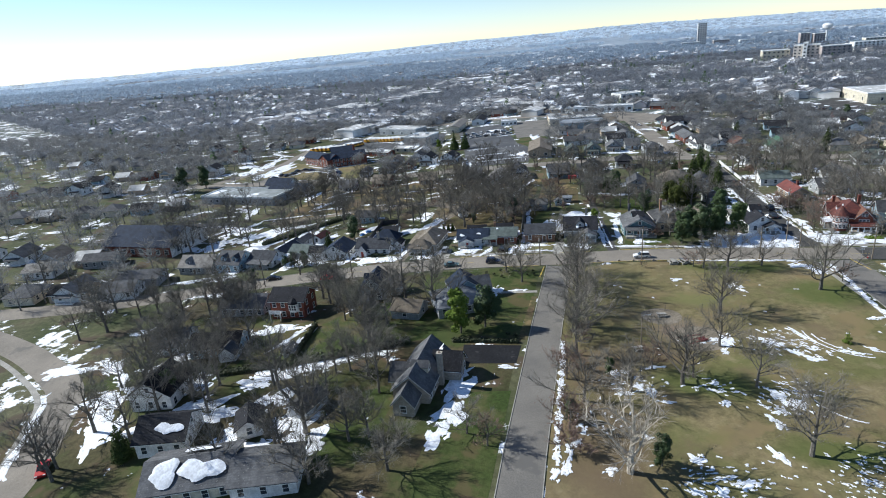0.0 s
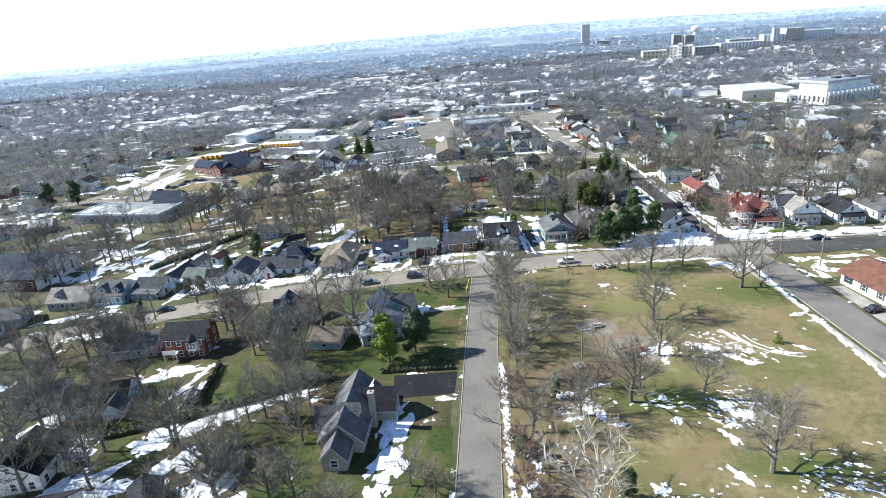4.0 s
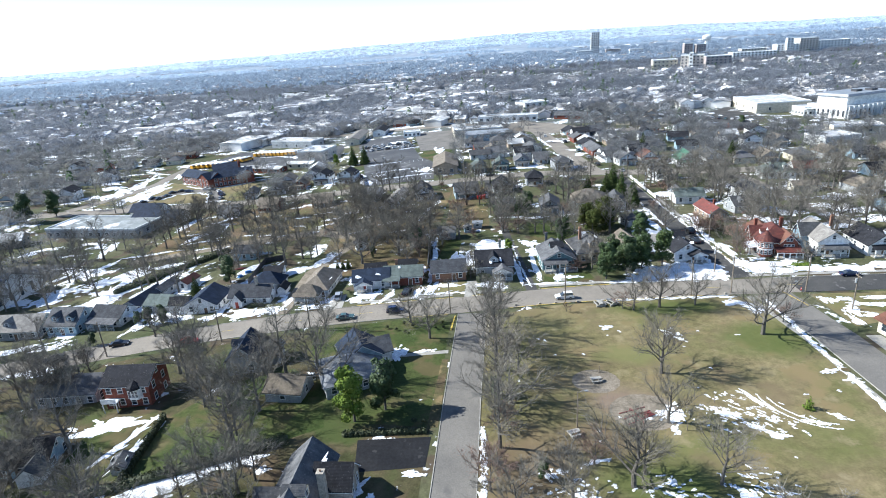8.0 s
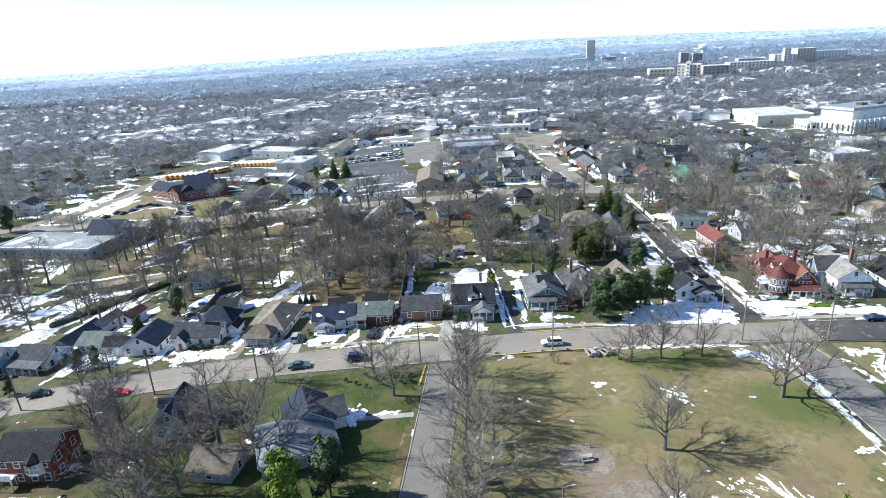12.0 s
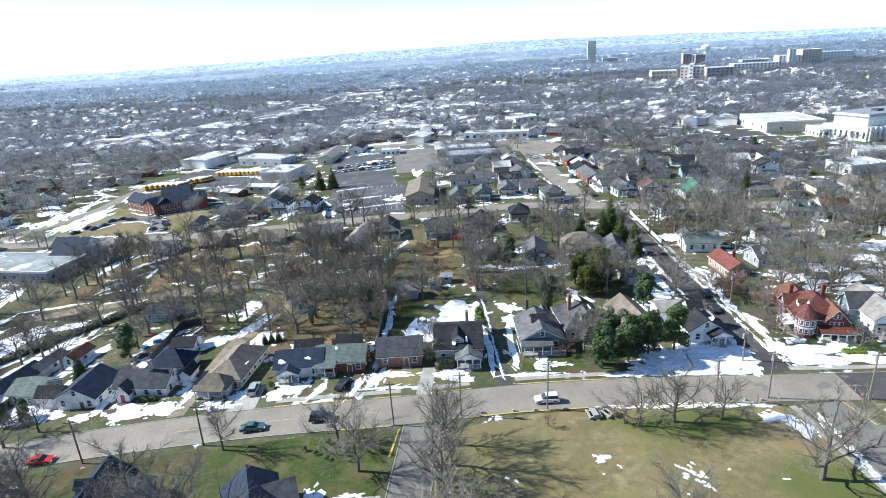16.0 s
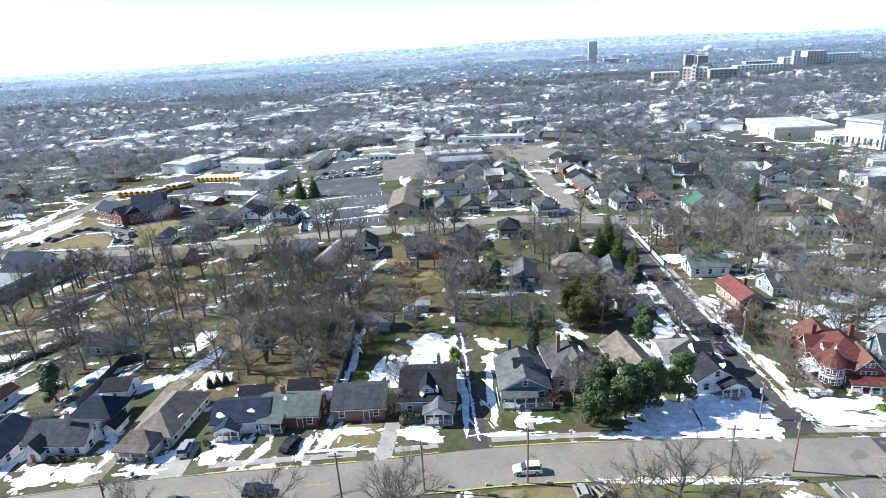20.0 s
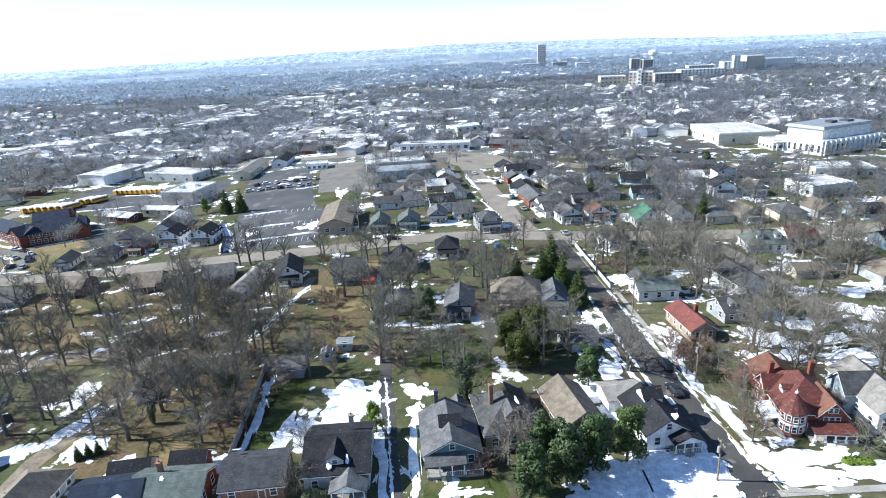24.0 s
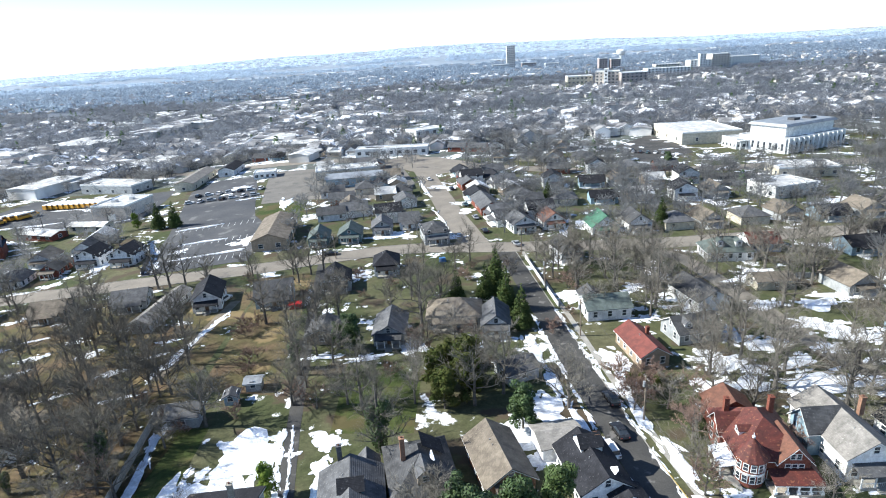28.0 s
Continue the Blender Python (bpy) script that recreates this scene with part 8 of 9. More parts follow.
for (x0, y0, h0), (x1, y1, h1) in zip(POLES[5:], POLES[6:]):
    for e in (-0.8, 0.8):
        wire((x0, y0 + e, gz(x0) + h0 - 0.45), (x1, y1 + e, gz(x1) + h1 - 0.45))
NPOLES = ((52.2, 16.8, 7.5), (60.6, 44, 9), (58.6, 76, 9), (57, 104, 9), (56, 132, 9))
for x, y, h in NPOLES:
    utility_pole(x, y, h, 92, 0.25)
for (x0, y0, h0), (x1, y1, h1) in zip(NPOLES[1:], NPOLES[2:]):
    wire((x0, y0, h0 - 0.45), (x1, y1, h1 - 0.45))
for x, y in ((-120, 132), (-80, 130), (-30, 133), (-4, 141), (-19, 152), (84, 130), (120, 126), (-10, 100), (74.4, -33.5), (73.6, -8), (-84, 72)):
    utility_pole(x, y, 9.0, (x * 11) % 180)
o = thing("street_lamp", 5.0, -48.7, 12, "wooden park lamp post with a short arm", "street lamp")
part("pole", Shape().tube([(0, 0, -0.3), (0, 0, 7.2)], [0.14, 0.1], 8), "pole_wood", o)
part("arm", Shape().tube([(0, 0, 7.0), (0.7, 0, 7.25), (1.3, 0, 7.25)], [0.05, 0.04, 0.04], 6), "galvanised", o)
part("lamp_head", Shape().box(1.2, 1.8, -0.14, 0.14, 7.1, 7.28, 0.04), "galvanised", o)
o = thing("street_lamp", -60, 160, 0, "tall pale lamp post on the parking lot", "street lamp")
part("pole", Shape().tube([(0, 0, 0), (0, 0, 10)], [0.12, 0.07], 8), "galvanised", o)
part("lamp_head", Shape().box(-0.6, 0.6, -0.2, 0.2, 10, 10.2, 0.04), "galvanised", o)
o = thing("traffic_sign", 66.4, 3.0, 0, "small street sign on a thin steel post", "sign")
part("post", Shape().tube([(0, 0, -0.3), (0, 0, 3.0)], [0.04, 0.04], 6), "galvanised", o)
part("plate", Shape().box(-0.45, 0.45, -0.02, 0.02, 2.5, 2.8), "white_paint", o)

# ---- park furniture ----
def picnic_table(x, y, turn, mat, label, size=1.0):
    ob = thing("picnic_table", x, y, turn, label, "table")
    ob.matrix_basis = ob.matrix_basis @ Matrix.Diagonal((size, size, size, 1))
    part("tabletop", Shape().box(-1.0, 1.0, -0.4, 0.4, 0.7, 0.78), mat, ob)
    for e in (-1, 1):
        part("bench", Shape().box(-1.0, 1.0, e * 0.75 - 0.15, e * 0.75 + 0.15, 0.4, 0.47), mat, ob)
        part("leg", Shape().box(e * 0.7 - 0.08, e * 0.7 + 0.08, -0.85, 0.85, -0.1, 0.4).box(e * 0.7 - 0.08, e * 0.7 + 0.08, -0.3, 0.3, 0.4, 0.7), mat, ob)


picnic_table(18.0, -1.2, 100, "concrete", "pale concrete picnic table at the park's edge", 1.35)
picnic_table(20.9, -0.8, 120, "concrete", "pale concrete bench set beside the kerb", 1.35)
picnic_table(4.2, -50.6, 20, "fence_wood", "weathered wooden picnic table under the park lamp")
picnic_table(10.8, -34.6, 10, "fence_wood", "wooden picnic table on a worn ring of ground")
for x in (-2.5, 3.5, 7.5, 13, 24.7, 30.7, 36.2, 41.7, 46.7, 49.6):
    single("stone_post", Shape().box(-0.35, 0.35, -0.25, 0.25, -0.2, 0.55, 0.08), "stone", x, -0.2 + min(2.7, (x + 8) * 0.05), 8, "low rough stone block beside the kerb", "bollard", "stone blocks along the kerb")
o = thing("seesaw", 15.6, -46.4, 20, "old red steel playground frame with rails", "play equipment")
for k in range(3):
    part("beam", Shape().tube([(-2.6, k * 1.4 - 1.4, 0.3 + 0.2 * k), (2.6, k * 1.4 - 1.4, 1.1 - 0.2 * k)], [0.12, 0.12], 6), "play_red", o)
part("frame", Shape().tube([(0, -2.0, 0.7), (0, 2.0, 0.7)], [0.08, 0.08], 6).tube([(0, -2.0, 0.7), (0, -2.3, -0.1)], [0.07, 0.07], 6).tube([(0, 2.0, 0.7), (0, 2.3, -0.1)], [0.07, 0.07], 6).box(1.6, 3.0, -0.6, 0.6, -0.1, 0.5, 0.1), "play_red", o)
for x, y in ((30.2, -42.4), (23.0, -50), (12, -31.6), (28.8, -58)):
    single("fence_post", Shape().tube([(0, 0, -0.3), (0, 0, 1.6)], [0.08, 0.07], 6), "pole_wood", x, y, 0, "short weathered wooden post on the lawn", "post")
place(leafy("young_cedar", 31, cone_clumps(31, 2.4, 0.7, 6), 0.16, 500, "leaves_bright", "small young cedar on the park lawn", (1.6, 0.05)), 45.2, -44.8)
draped("bare_ring", [(10.8 + 4.6 * math.cos(k * 0.45), -34.6 + 4.2 * math.sin(k * 0.45)) for k in range(14)], 0.02, "gravel", "worn brown ring of bare ground")
draped("bare_ground", [(17.5 + 6.2 * math.cos(k * 0.45), -44.6 + 5.4 * math.sin(k * 0.45)) for k in range(14)], 0.028, "gravel", "worn brown ground under the play frame")
for x, y in ((35, -30.8), (58, -33)):
    single("drain_cover", Shape().tube([(0, 0, -0.1), (0, 0, 0.12)], [0.9, 0.8], 12), "leaf_litter", x, y, 0, "brown mound of soil on the lawn", "mound")


# ---- fences, hedges, walls ----
def fence(points, h, mat, label, name="fence", step=2.4):
    ob = thing(name, points[0][0], points[0][1], 0, label, "fence")
    z0 = ob.location.z
    for (x0, y0), (x1, y1) in zip(points, points[1:]):
        ln = math.hypot(x1 - x0, y1 - y0)
        n = max(1, round(ln / step))
        a = math.degrees(math.atan2(y1 - y0, x1 - x0))
        for k in range(n):
            u = k / n
            x, y = x0 + (x1 - x0) * u, y0 + (y1 - y0) * u
            s = Shape()
            L = ln / n
            m = int(L / 0.3)
            front = [(L * i / m + e, -0.03 if g else 0.0) for i in range(m) for e, g in ((0.0, 0), (0.03, 1), (L / m - 0.03, 1))] + [(L, 0.0), (L, 0.04), (0.0, 0.04)]
            s.prism(front, 0.05, h)
            at = pose(x - points[0][0], y - points[0][1], gz(x) - z0, 0, 0, a)
            part("panel", s, mat, ob, at=at)
            part("post", Shape().box(-0.06, 0.06, -0.06, 0.06, -0.3, h + 0.12), mat, ob, at=at)
    return ob


fence([(-27.0, 26), (-29.0, 59), (-25.6, 59.4)], 1.9, "fence_wood", "grey board privacy fence beside a snowy yard")
fence([(-82.4, 26), (-83.6, 45), (-77.5, 46)], 1.9, "dark_trim", "dark board fence along the back yards")
fence([(-92, 20), (-86, 24)], 1.8, "fence_wood", "grey board fence behind the white house")
fence([(57.6, 92), (56.4, 128)], 1.3, "white_paint", "white fence beside the side street")
fence([(112, 99), (132, 97)], 1.6, "white_paint", "white fence behind the garage")
fence([(-68, 143), (-72, 160), (-84, 186)], 2.2, "dark_trim", "dark screen fence beside the parking lot")


def hedge(points, h, w, label, mat="hedge", n_leaf=120):
    """A clipped hedge: a lumpy core with leaf blades over it."""
    rnd = random.Random(int(points[0][0] * 5))
    s = Shape()
    for (x0, y0), (x1, y1) in zip(points, points[1:]):
        ln = math.hypot(x1 - x0, y1 - y0)
        ux, uy = (x1 - x0) / ln, (y1 - y0) / ln
        for k in range(int(ln * n_leaf * 0.35)):
            u, v = rnd.uniform(0, ln), rnd.uniform(-w / 2, w / 2)
            z = rnd.uniform(0.05, h * (1 + 0.12 * math.sin(u * 1.3)))
            if rnd.random() < 0.5:
                z = h * (1 + 0.12 * math.sin(u * 1.3)) * rnd.uniform(0.88, 1.04)
            else:
                v = math.copysign(w / 2 * rnd.uniform(0.85, 1.05), v)
            p = Vector((x0 + ux * u - uy * v, y0 + uy * u + ux * v, gz(x0 + ux * u) + z))
            d = Vector((rnd.gauss(0, 1), rnd.gauss(0, 1), rnd.gauss(0, 1))).normalized()
            e = d.cross((rnd.uniform(-1, 1), rnd.uniform(-1, 1), 0.4)).normalized()
            s.face(p - d * 0.22, p - e * 0.13, p + d * 0.22, p + e * 0.13)
        m = int(ln)
        for k in range(m):
            a, b = k * ln / m, (k + 1) * ln / m
            cx, cy = x0 + ux * (a + b) / 2, y0 + uy * (a + b) / 2
            r = 0.42 * w
            s.tube([(cx, cy, gz(cx) - 0.1), (cx, cy, gz(cx) + h * 0.6), (cx, cy, gz(cx) + h * 0.88)], [r * 1.5, r * 1.5, r * 0.7], 7)
    return tagged(new("hedge", s.mesh("hedge", mat)), label, "hedge")


hedge([(-71.5, -60), (-61, -56.6), (-46, -50.4)], 1.4, 1.6, "dark clipped evergreen hedge along the garden")
hedge([(-71.5, -60), (-73.5, -41)], 1.4, 0.8, "dark clipped hedge beside a snowy strip")
hedge([(-87, -64), (-72, -60.4)], 1.3, 1.5, "row of dark clipped shrubs")
hedge([(-76, 9.0), (-71.6, 9.2)], 0.9, 1.1, "low dark hedge below the front windows")
hedge([(-36, -49.6), (-21, -49.2)], 0.8, 1.0, "low dark planting along the driveway")
hedge([(-128, 30), (-104, 62)], 1.6, 2.2, "overgrown green hedge between yards")
hedge([(74, 19.4), (78, 19.0)], 0.5, 1.6, "low green shrubs in the snowy front yard", "leaves_bright")
SHRUB = place(leafy("shrub", 33, broad_clumps(33, 1.6, 0.9, 7), 0.13, 420, "hedge", "rounded dark evergreen shrub", None, category="shrub"), -27.6, -9.6, 0.6)
for x, y, s in ((-30, -8.4, 0.5), (-34, -10, 0.5), (-31.6, -11.2, 0.45), (-29.2, -12.6, 0.45), (-20.6, -8.6, 0.5), (-20.2, -10.8, 0.45), (-22, -11, 0.4), (-61, 7.4, 0.6), (-58.4, 7.0, 0.6), (-56, 7.2, 0.6), (-46.8, 10.8, 0.75), (-57, 3.8, 0.5), (-21.6, -47, 0.6), (-23.4, -46.6, 0.6), (-68, -80, 0.8), (-64, -78.6, 0.8), (-55, -79, 0.7)):
    again(SHRUB, x, y, s * 1.3, x * 17)
for k in range(3):
    again(FIR, -55.4 + k * 1.5, 31.0 + 0.6 * k, 0.22, k * 50, "slim dark conifer shrub in a row")
hedge([(-12.2, 16.8), (-8.4, 17.2)], 1.8, 1.8, "shaggy dark evergreen shrubs below the porch")
# small yard clutter
o = thing("traffic_cone", 68.1, 3.4, 10, "orange and white traffic cone beside a pole", "cone")
part("base", Shape().box(-0.22, 0.22, -0.22, 0.22, 0, 0.05), "rubber", o)
part("cone", Shape().tube([(0, 0, 0.05), (0, 0, 0.8)], [0.19, 0.05], 12), "car_red", o)
part("collar", Shape().tube([(0, 0, 0.4), (0, 0, 0.55)], [0.125, 0.1], 12), "white_paint", o)
single("tarp", Shape().box(-1.2, 1.2, -0.8, 0.8, -0.1, 0.7, 0.4), "tarp_blue", -86.8, 37.2, 30, "blue tarpaulin over a heap in the yard", "tarp")
single("tarp", Shape().box(-0.9, 0.9, -0.7, 0.7, -0.1, 0.6, 0.3), "tarp_blue", -88.2, 34, 60, "blue tarpaulin over firewood", "tarp")
single("tarp", Shape().box(-1.0, 1.0, -0.8, 0.8, 0, 1.3, 0.2), "tarp_blue", 30.6, 131, 10, "blue covered heap near the corner", "tarp")
single("skip", Shape().prism([(-1.6, -1), (1.6, -1), (1.8, 1), (-1.8, 1)], 0.05, 1.4).box(-1.85, 1.85, -1.08, 1.08, 1.36, 1.46), "car_red", -10.8, 104.2, 8, "red steel rubbish skip in a drive", "skip")
single("canoe", Shape().tube([(-2.2, 0, 0.3), (-1, 0, 0.25), (1, 0, 0.25), (2.2, 0, 0.3)], [0.05, 0.4, 0.4, 0.05], 8), "play_red", -91, 41, 10, "upturned red canoe in a yard", "boat")
logs = Shape()
for k in range(15):
    z, c = (0.12, k % 6) if k < 6 else ((0.34, k % 5) if k < 11 else (0.56, k % 4))
    logs.tube([(-1.1 + 0.04 * (k % 3), c * 0.26 - 0.6 + z * 0.5, z), (1.05 + 0.06 * (k % 4), c * 0.26 - 0.6 + z * 0.5, z)], [0.12, 0.11], 7)
single("wood_pile", logs, "pole_wood", 7.4, 38.6, 25, "stacked split firewood behind the teal house", "wood pile")


# ---- the town beyond ----
LITE[0] = True
ROOMS = []
rnd = random.Random(5)
for k, (w, d, h, r, al, wl, rf, lb) in enumerate((
        (8.5, 11, 3.4, 3.0, "y", "white_siding", "roof_grey", "white gabled house among bare trees"), (11, 8.5, 3.2, 2.4, "x", "white_siding", "roof_grey", "low white house with grey roof"),
        (9, 10, 5.2, 2.8, "y", "white_siding", "roof_black", "white two-storey house with dark roof"), (11, 8.5, 3.2, 2.6, "x", "red_brick", "roof_grey", "brick house with grey roof"),
        (8.5, 10, 3.4, 3.0, "y", "grey_siding", "roof_brown", "grey bungalow with brown roof"), (10, 10, 3.6, 3.0, "hip", "cream_siding", "roof_grey", "cream house with hipped grey roof"),
        (11, 8, 3.2, 2.4, "x", "blue_siding", "roof_black", "pale blue house with black roof"), (9, 9, 3.4, 2.6, "x", "tan_siding", "roof_membrane", "tan house with snow on its roof"))):
    o = house(400 + k * 20, -320, 0, w, d, h, r, al, wl, rf, lb, gap=3.4, skip=(1,), name="far_house")
    if k % 2 == 0:
        part("porch_roof", Shape().slab((w * 0.15, -2.0, 2.5), (w * 0.85, -2.0, 2.5), (w * 0.85, 0.02, 3.0), (w * 0.15, 0.02, 3.0), 0.14), rf, o)
        part("porch", Shape().box(w * 0.15, w * 0.85, -1.9, -0.01, -0.5, 0.4).box(w * 0.17, w * 0.2, -1.85, -1.65, 0.4, 2.5).box(w * 0.8, w * 0.83, -1.85, -1.65, 0.4, 2.5), "white_paint", o)
    o.name = "house"
    o["category"] = "house"
    tagged(o, group="houses of the far streets")
    ROOMS.append([o, False])


def put_house(k, x, y, turn):
    ob, used = ROOMS[k]
    m = pose(x, y, gz(x), 0, 0, turn)
    if used:
        return copy_thing(ob, m)
    ob.matrix_basis = m
    ROOMS[k][1] = True


KEEP = ((-230, -120, 140, 300), (-130, 52, 140, 345), (150, 270, 170, 345), (24, 66, 130, 300), (120, 200, 290, 350))


def free(x, y, keep=KEEP):
    return not any(x0 < x < x1 and y0 < y < y1 for x0, x1, y0, y1 in keep)


placed = []


def row(x0, y0, x1, y1, step, turn, back=0.0):
    n = int(math.hypot(x1 - x0, y1 - y0) / step)
    for k in range(n):
        u = (k + 0.5) / n
        x, y = x0 + (x1 - x0) * u + rnd.uniform(-1.5, 1.5), y0 + (y1 - y0) * u + rnd.uniform(-2, 2)
        put_house(rnd.randrange(8), x, y, turn + rnd.uniform(-4, 4))
        placed.append((x, y))


row(51.6, 164, 42.5, 268, 10.4, -84), row(66, 170, 57, 264, 13, -84), row(25, 188, 15, 262, 15, 96)
row(100, 146, 210, 142, 13, 0), row(140, 112, 200, 110, 15, 2), row(116, 62, 190, 60, 15, 4), row(120, 84, 190, 82, 15, 2)
row(70, 185, 150, 178, 14, -5), row(74, 215, 150, 205, 14, -8), row(84, 246, 150, 232, 14, -10), row(62, 290, 118, 268, 13, -24)
row(-300, 60, -205, 84, 14, 14), row(-290, 110, -235, 120, 14, 14), row(-260, 10, -186, 8, 15, 12), row(-250, -30, -150, -22, 15, 12), row(-330, 150, -235, 164, 14, 8), row(-330, 190, -240, 206, 14, 8), row(-300, 240, -220, 256, 14, 8), row(-280, 300, -190, 310, 14, 8)
row(-330, -10, -250, -20, 15, 12), row(-360, 40, -300, 60, 15, 14), row(-380, 110, -300, 122, 15, 10), row(-400, 200, -330, 210, 15, 10), row(-380, 260, -300, 268, 15, 10), row(-90, 356, 0, 334, 13, -12), row(40, 330, 130, 300, 13, -18), row(210, 120, 300, 118, 14, 0), row(215, 160, 300, 155, 14, 0), row(240, 60, 330, 58, 15, 0), row(280, 210, 360, 200, 14, 0)


for k, x, y, a in ((1, -16, 186, 6), (4, -8, 196, 4), (0, 4, 190, 96), (3, -14, 210, 8), (7, 6, 214, 4), (1, -20, 226, 6), (6, 12, 232, 96), (5, -4, 228, 4), (2, 18, 178, 96), (7, -30, 290, 10), (1, -10, 296, 6), (3, 8, 286, 96), (4, -120, 168, 6), (0, -108, 176, 4), (7, -100, 190, 96)):
    put_house(k, x, y, a)


def far_tree(seed, n, h=11.0, r=4.2, blade=0.16):
    """A light bare tree for the distance: a stem and slender upswept blades."""
    q = random.Random(seed)
    s = Shape().tube([(0, 0, -0.5), (0, 0, h * 0.7)], [0.3, 0.1], 3, cap=False)
    for _ in range(n):
        a, t = q.uniform(0, 6.28), q.uniform(0.25, 0.7)
        p = Vector((0, 0, h * t)) + Vector((math.cos(a), math.sin(a), 0)) * q.uniform(0, r * 0.6)
        d = Vector((math.cos(a + q.gauss(0, 0.6)), math.sin(a + q.gauss(0, 0.6)), q.uniform(0.15, 1.3))).normalized()
        e = d.cross((q.uniform(-1, 1), q.uniform(-1, 1), 0.2)).normalized() * blade * q.uniform(0.6, 1.4)
        s.face(p - e, p + e, p + d * q.uniform(1.2, 3.2))
    return np.array(s.v), s.f


SOME = [far_tree(k, 170, 10.5, 5.0, 0.085) for k in range(6)]
LESS = [far_tree(20 + k, 60, 11.0, 5.2, 0.2) for k in range(6)]
CLUMP = [far_tree(40 + k, 34, 12, 11, 1.3) for k in range(5)]
rnd = random.Random(9)
near_keep = KEEP[1:2] + ((-98, -22, 140, 300), (27, 47, 100, 305), (205, 272, 245, 300), (140, 225, 250, 345), (-195, -105, 205, 300), (-195, -130, 135, 210), (-224, -190, 140, 270), (-210, -140, 84, 130))


def strewn(kinds, y0, y1, count, wide, keep, scale=(0.7, 1.15), thin=None, level=None, tall=1.0):
    out = []
    while len(out) < count:
        y = math.sqrt(rnd.uniform(y0 * y0, y1 * y1))
        x = rnd.uniform(-wide * 1.5, wide) * y + 10
        if not free(x, y, keep) or (thin and noise.noise((x / thin, y / thin, 3)) < 0.0):
            continue
        v, f = rnd.choice(kinds)
        s = rnd.uniform(*scale)
        out.append((v, f, x, y, level(x, y) if level else gz(x), rnd.uniform(0, 6.28), s, s * tall * rnd.uniform(0.85, 1.1)))
    return out


joined("bare_trees", strewn(SOME, 150, 380, 2100, 1.3, near_keep, (0.65, 1.15)), "far_woods", "bare winter trees between the farther houses", "trees")
joined("bare_trees", [(*rnd.choice(SOME), x, y, -6, rnd.uniform(0, 6), 1, 1) for x, y in ((rnd.uniform(-330, -150), rnd.uniform(-40, 150)) for _ in range(190)) if free(x, y, near_keep)], "far_woods", "bare winter trees west of the school road", "trees")
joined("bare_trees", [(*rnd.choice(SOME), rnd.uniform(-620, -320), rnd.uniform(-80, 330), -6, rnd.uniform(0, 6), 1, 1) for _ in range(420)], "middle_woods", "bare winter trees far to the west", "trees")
joined("bare_trees", [(*rnd.choice(SOME), rnd.uniform(150, 330), rnd.uniform(20, 150), 0, rnd.uniform(0, 6), 1, 1) for _ in range(150)], "far_woods", "bare winter trees among eastern back yards", "trees")
joined("bare_trees", [(*rnd.choice(SOME), rnd.uniform(-28, 27), rnd.uniform(165, 320), 0, rnd.uniform(0, 6), 0.9, 0.9) for _ in range(70)] + [(*rnd.choice(SOME), rnd.uniform(-150, -92), rnd.uniform(143, 235), gz(-110), rnd.uniform(0, 6), 0.9, 0.9) for _ in range(34)], "far_woods", "bare winter trees round the parking lot", "trees")
# Bands of woods, each in a tone painted hazier than the one before.
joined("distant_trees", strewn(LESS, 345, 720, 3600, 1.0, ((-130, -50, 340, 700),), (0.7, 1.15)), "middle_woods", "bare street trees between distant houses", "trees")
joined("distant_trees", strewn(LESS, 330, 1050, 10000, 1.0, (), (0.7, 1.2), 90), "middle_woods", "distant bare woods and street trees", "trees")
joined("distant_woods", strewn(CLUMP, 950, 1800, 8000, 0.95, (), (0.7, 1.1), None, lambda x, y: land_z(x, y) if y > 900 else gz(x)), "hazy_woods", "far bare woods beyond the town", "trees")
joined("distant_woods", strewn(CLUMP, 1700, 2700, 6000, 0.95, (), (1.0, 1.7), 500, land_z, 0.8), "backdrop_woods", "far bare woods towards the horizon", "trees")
joined("distant_woods", strewn(CLUMP, 2600, 4200, 5500, 0.95, (), (1.4, 2.4), None, land_z, 0.5), "horizon_woods", "bare woods on the horizon, paled with painted haze", "trees")


def far_house(w, d, h, r, part_of):
    s = gable_walls(w, d, h, r, "x", -w / 2, -d / 2) if part_of == "wall" else roof_shape(w, d, h, r, "x", 0.4, 0.2, -w / 2, -d / 2)
    return np.array(s.v), s.f


SIZES = ((9, 8, 3.4, 2.4), (11, 9, 3.4, 2.6), (8, 10, 5.0, 2.4), (14, 9, 3.4, 2.0), (22, 14, 4.5, 1.2), (34, 20, 6, 0.6))
WALLS, ROOFS = [far_house(*s, "wall") for s in SIZES], [far_house(*s, "roof") for s in SIZES]


def far_town(y0, y1, count, wide, thin, grow=1.0):
    walls, roofs = [], []
    while len(walls) < count:
        y = math.sqrt(rnd.uniform(y0 * y0, y1 * y1))
        x = rnd.uniform(-wide * 1.5, wide) * y + 10
        if noise.noise((x / thin, y / thin, 7)) < -0.1:
            continue
        k = rnd.choice((0, 0, 0, 1, 1, 1, 2, 2, 2, 3, 4))
        a = rnd.choice((0, 1.57)) + rnd.gauss(0, 0.12) - 0.1
        walls.append((*WALLS[k], x, y, gz(x), a, grow, 1.0)), roofs.append((*ROOFS[k], x, y, gz(x), a, grow, 1.0))
    joined("distant_houses", walls, "far_walls", "walls of the distant town", "houses")
    joined("distant_roofs", roofs, "far_roofs", "grey and snowy roofs of the distant town", "roofs")


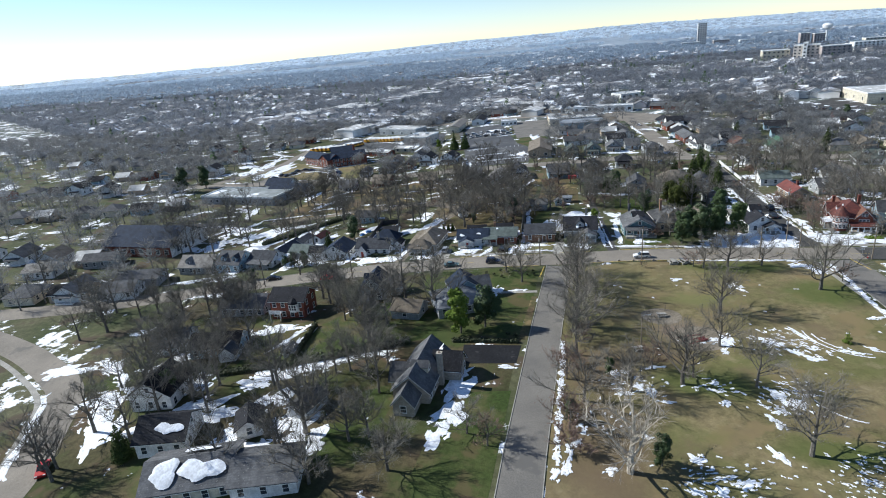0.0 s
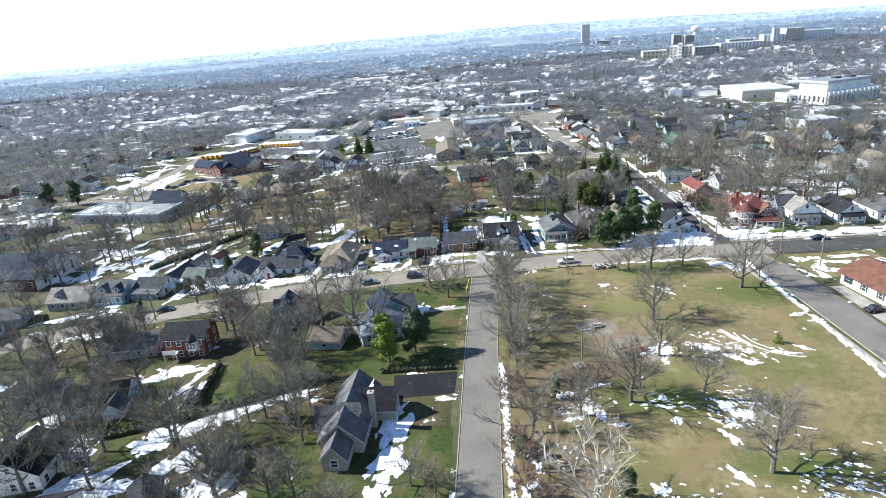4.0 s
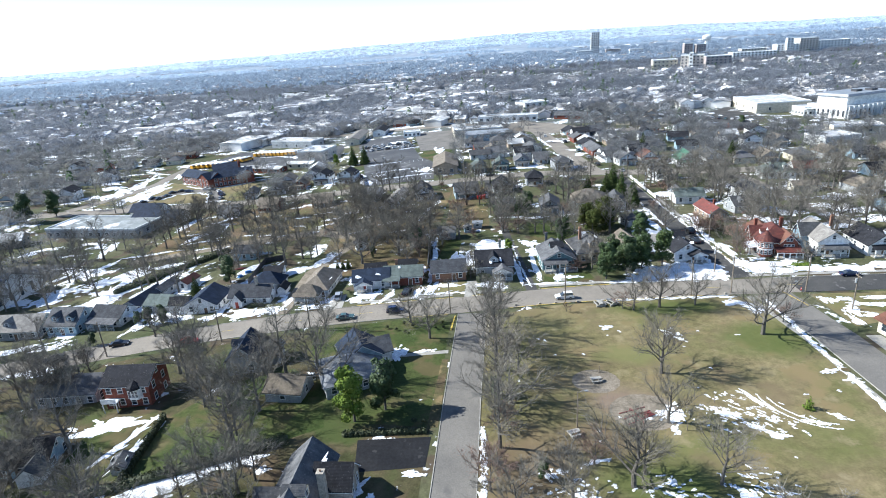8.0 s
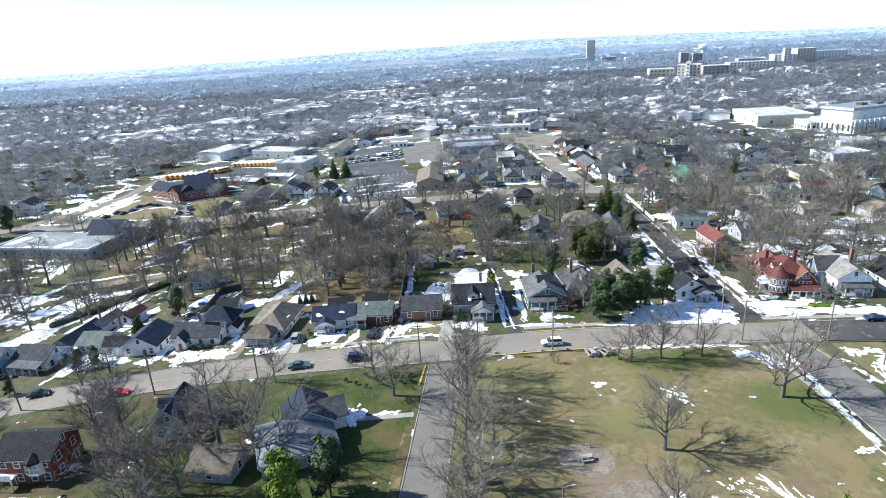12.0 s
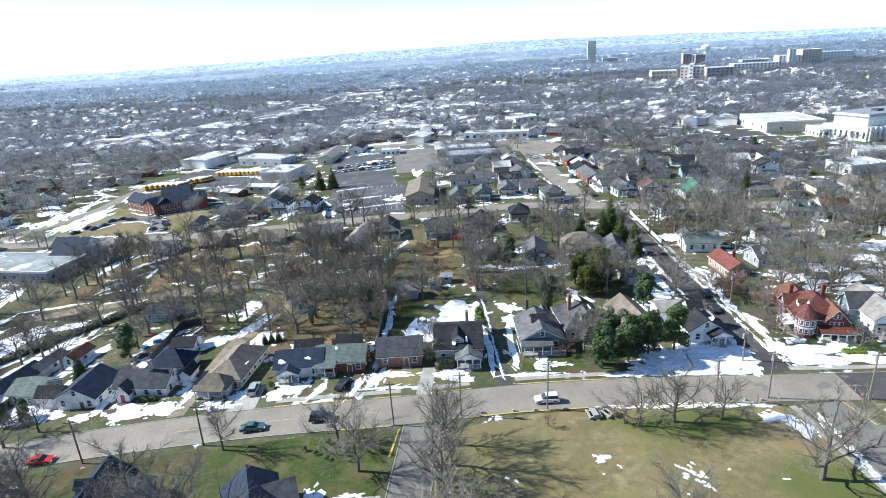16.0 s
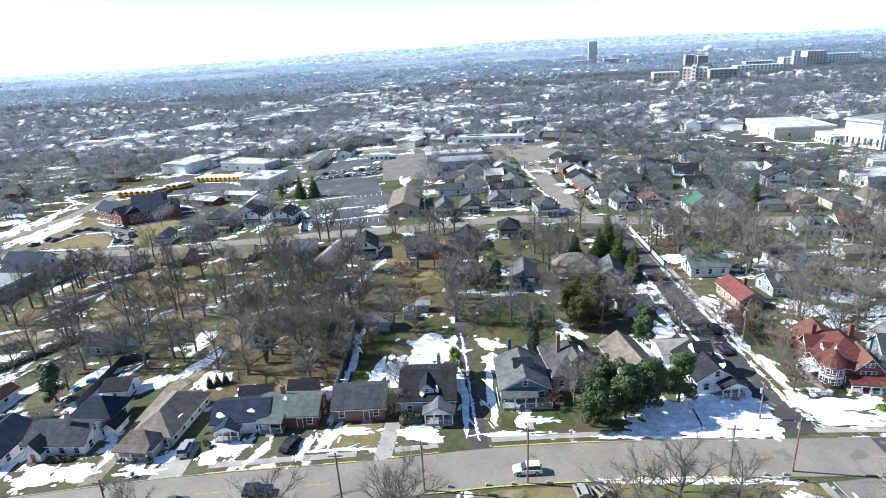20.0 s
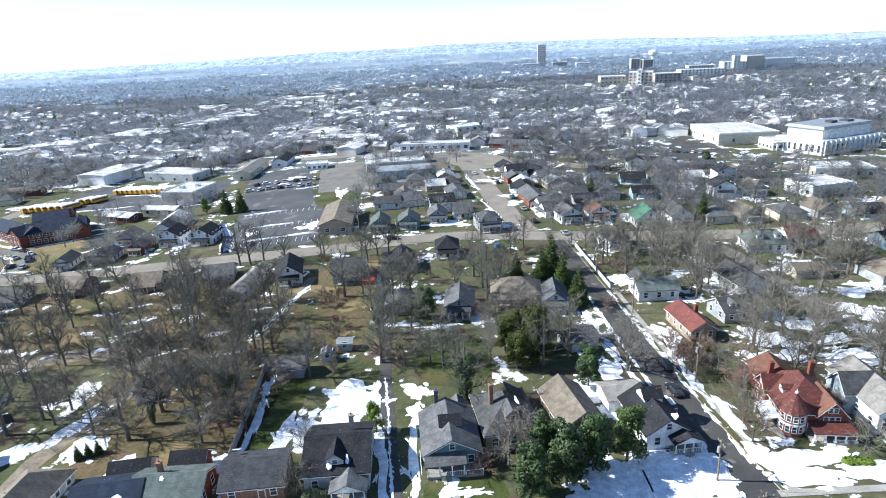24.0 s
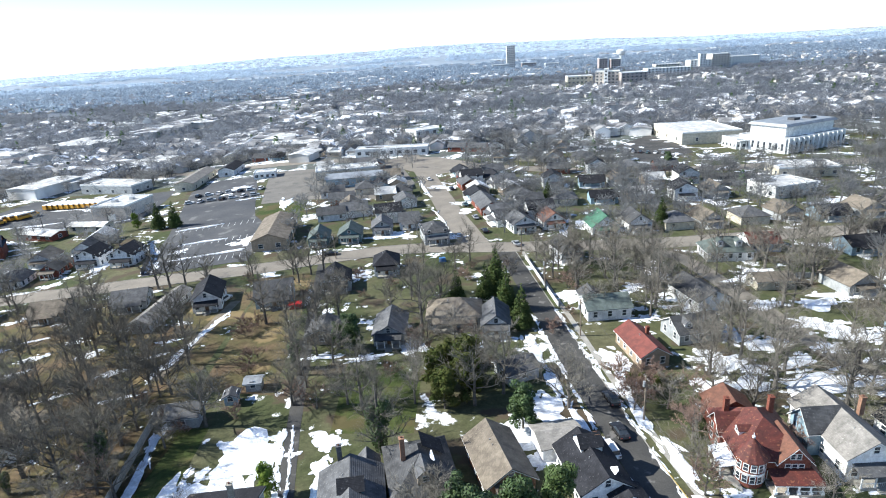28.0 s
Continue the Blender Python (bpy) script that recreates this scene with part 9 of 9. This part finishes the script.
far_town(345, 700, 1250, 0.95, 160), far_town(700, 1300, 1500, 0.95, 260, 1.0), far_town(1300, 2300, 600, 0.9, 420, 1.3)
snow_field("yard_snow", [(rnd.uniform(-360, -110), rnd.uniform(190, 330), rnd.uniform(4, 11), rnd.uniform(0.8, 2.0), rnd.choice((8, 8, 98, -30)) + rnd.uniform(-8, 8)) for _ in range(60)], "snow along drives and lots round the school", lift=0.12, rough=0.7, scraps=3)
snow_field("yard_snow", [(rnd.uniform(62, 230), rnd.uniform(140, 330), rnd.uniform(2, 7), rnd.uniform(0.8, 2.4), rnd.choice((0, 0, 90, 60)) + rnd.uniform(-14, 14)) for _ in range(90)], "snow over yards between the eastern houses", lift=0.1, rough=0.7, scraps=3)
snow_field("distant_snow", [(x, math.sqrt(y2), rnd.uniform(2, 6), rnd.uniform(1.5, 4), rnd.uniform(-20, 20)) for x, y2 in ((rnd.uniform(-0.9, 0.9), rnd.uniform(150 ** 2, 1000 ** 2)) for _ in range(620)) for x in (x * math.sqrt(y2) + 10,)],
           "fields of snow between distant houses", lift=0.1, rough=0.7)


# the commercial strip that runs away to the north-west, and evergreens among the houses
def shop_strip(x0, y0, x1, y1, count, off):
    walls, roofs = [], []
    for k in range(count):
        u = (k + rnd.random()) / count
        x, y = x0 + (x1 - x0) * u + rnd.uniform(-off, off), y0 + (y1 - y0) * u + rnd.uniform(-off, off)
        j = rnd.choice((3, 4, 4, 5, 5))
        a = rnd.choice((0, 1.57)) + rnd.gauss(0, 0.1) - 0.25
        walls.append((*WALLS[j], x, y, gz(x), a, 1.0, 1.0)), roofs.append((*ROOFS[j], x, y, gz(x), a, 1.0, 1.0))
    joined("distant_shops", walls, "far_walls", "pale shop walls along the distant commercial strip", "shops")
    joined("distant_shop_roofs", roofs[::2], "roof_membrane", "white flat roofs along the distant commercial strip", "roofs")
    joined("distant_shop_roofs", roofs[1::2], "far_roofs", "grey and snowy roofs along the distant commercial strip", "roofs")


shop_strip(-330, 415, -289, 490, 14, 24), shop_strip(-289, 490, -234, 585, 18, 26), shop_strip(-234, 585, -216, 709, 16, 26), shop_strip(-216, 709, -205, 861, 18, 28)
shop_strip(-205, 861, -170, 1052, 20, 30), shop_strip(-170, 1052, -48, 1383, 30, 34), shop_strip(-200, 330, -140, 400, 10, 22), shop_strip(-20, 330, -120, 480, 12, 26)


def far_fir(seed):
    q = random.Random(seed)
    s = Shape()
    for _ in range(60):
        z = q.uniform(0.05, 1) ** 1.2
        a, r = q.uniform(0, 6.28), 2.8 * (1.05 - z)
        p = Vector((r * math.cos(a), r * math.sin(a), z * 10))
        d = Vector((math.cos(a), math.sin(a), -0.5)) * q.uniform(0.6, 1.3)
        e = Vector((-math.sin(a), math.cos(a), 0.3)) * q.uniform(0.5, 1.1)
        s.face(p - d * 0.5, p + e, p + d, p - e)
    return np.array(s.v), s.f


joined("distant_evergreens", strewn([far_fir(k) for k in range(4)], 150, 1000, 420, 0.95, near_keep, (0.6, 1.2)), "far_needles", "scattered dark evergreens among the distant houses", "trees")
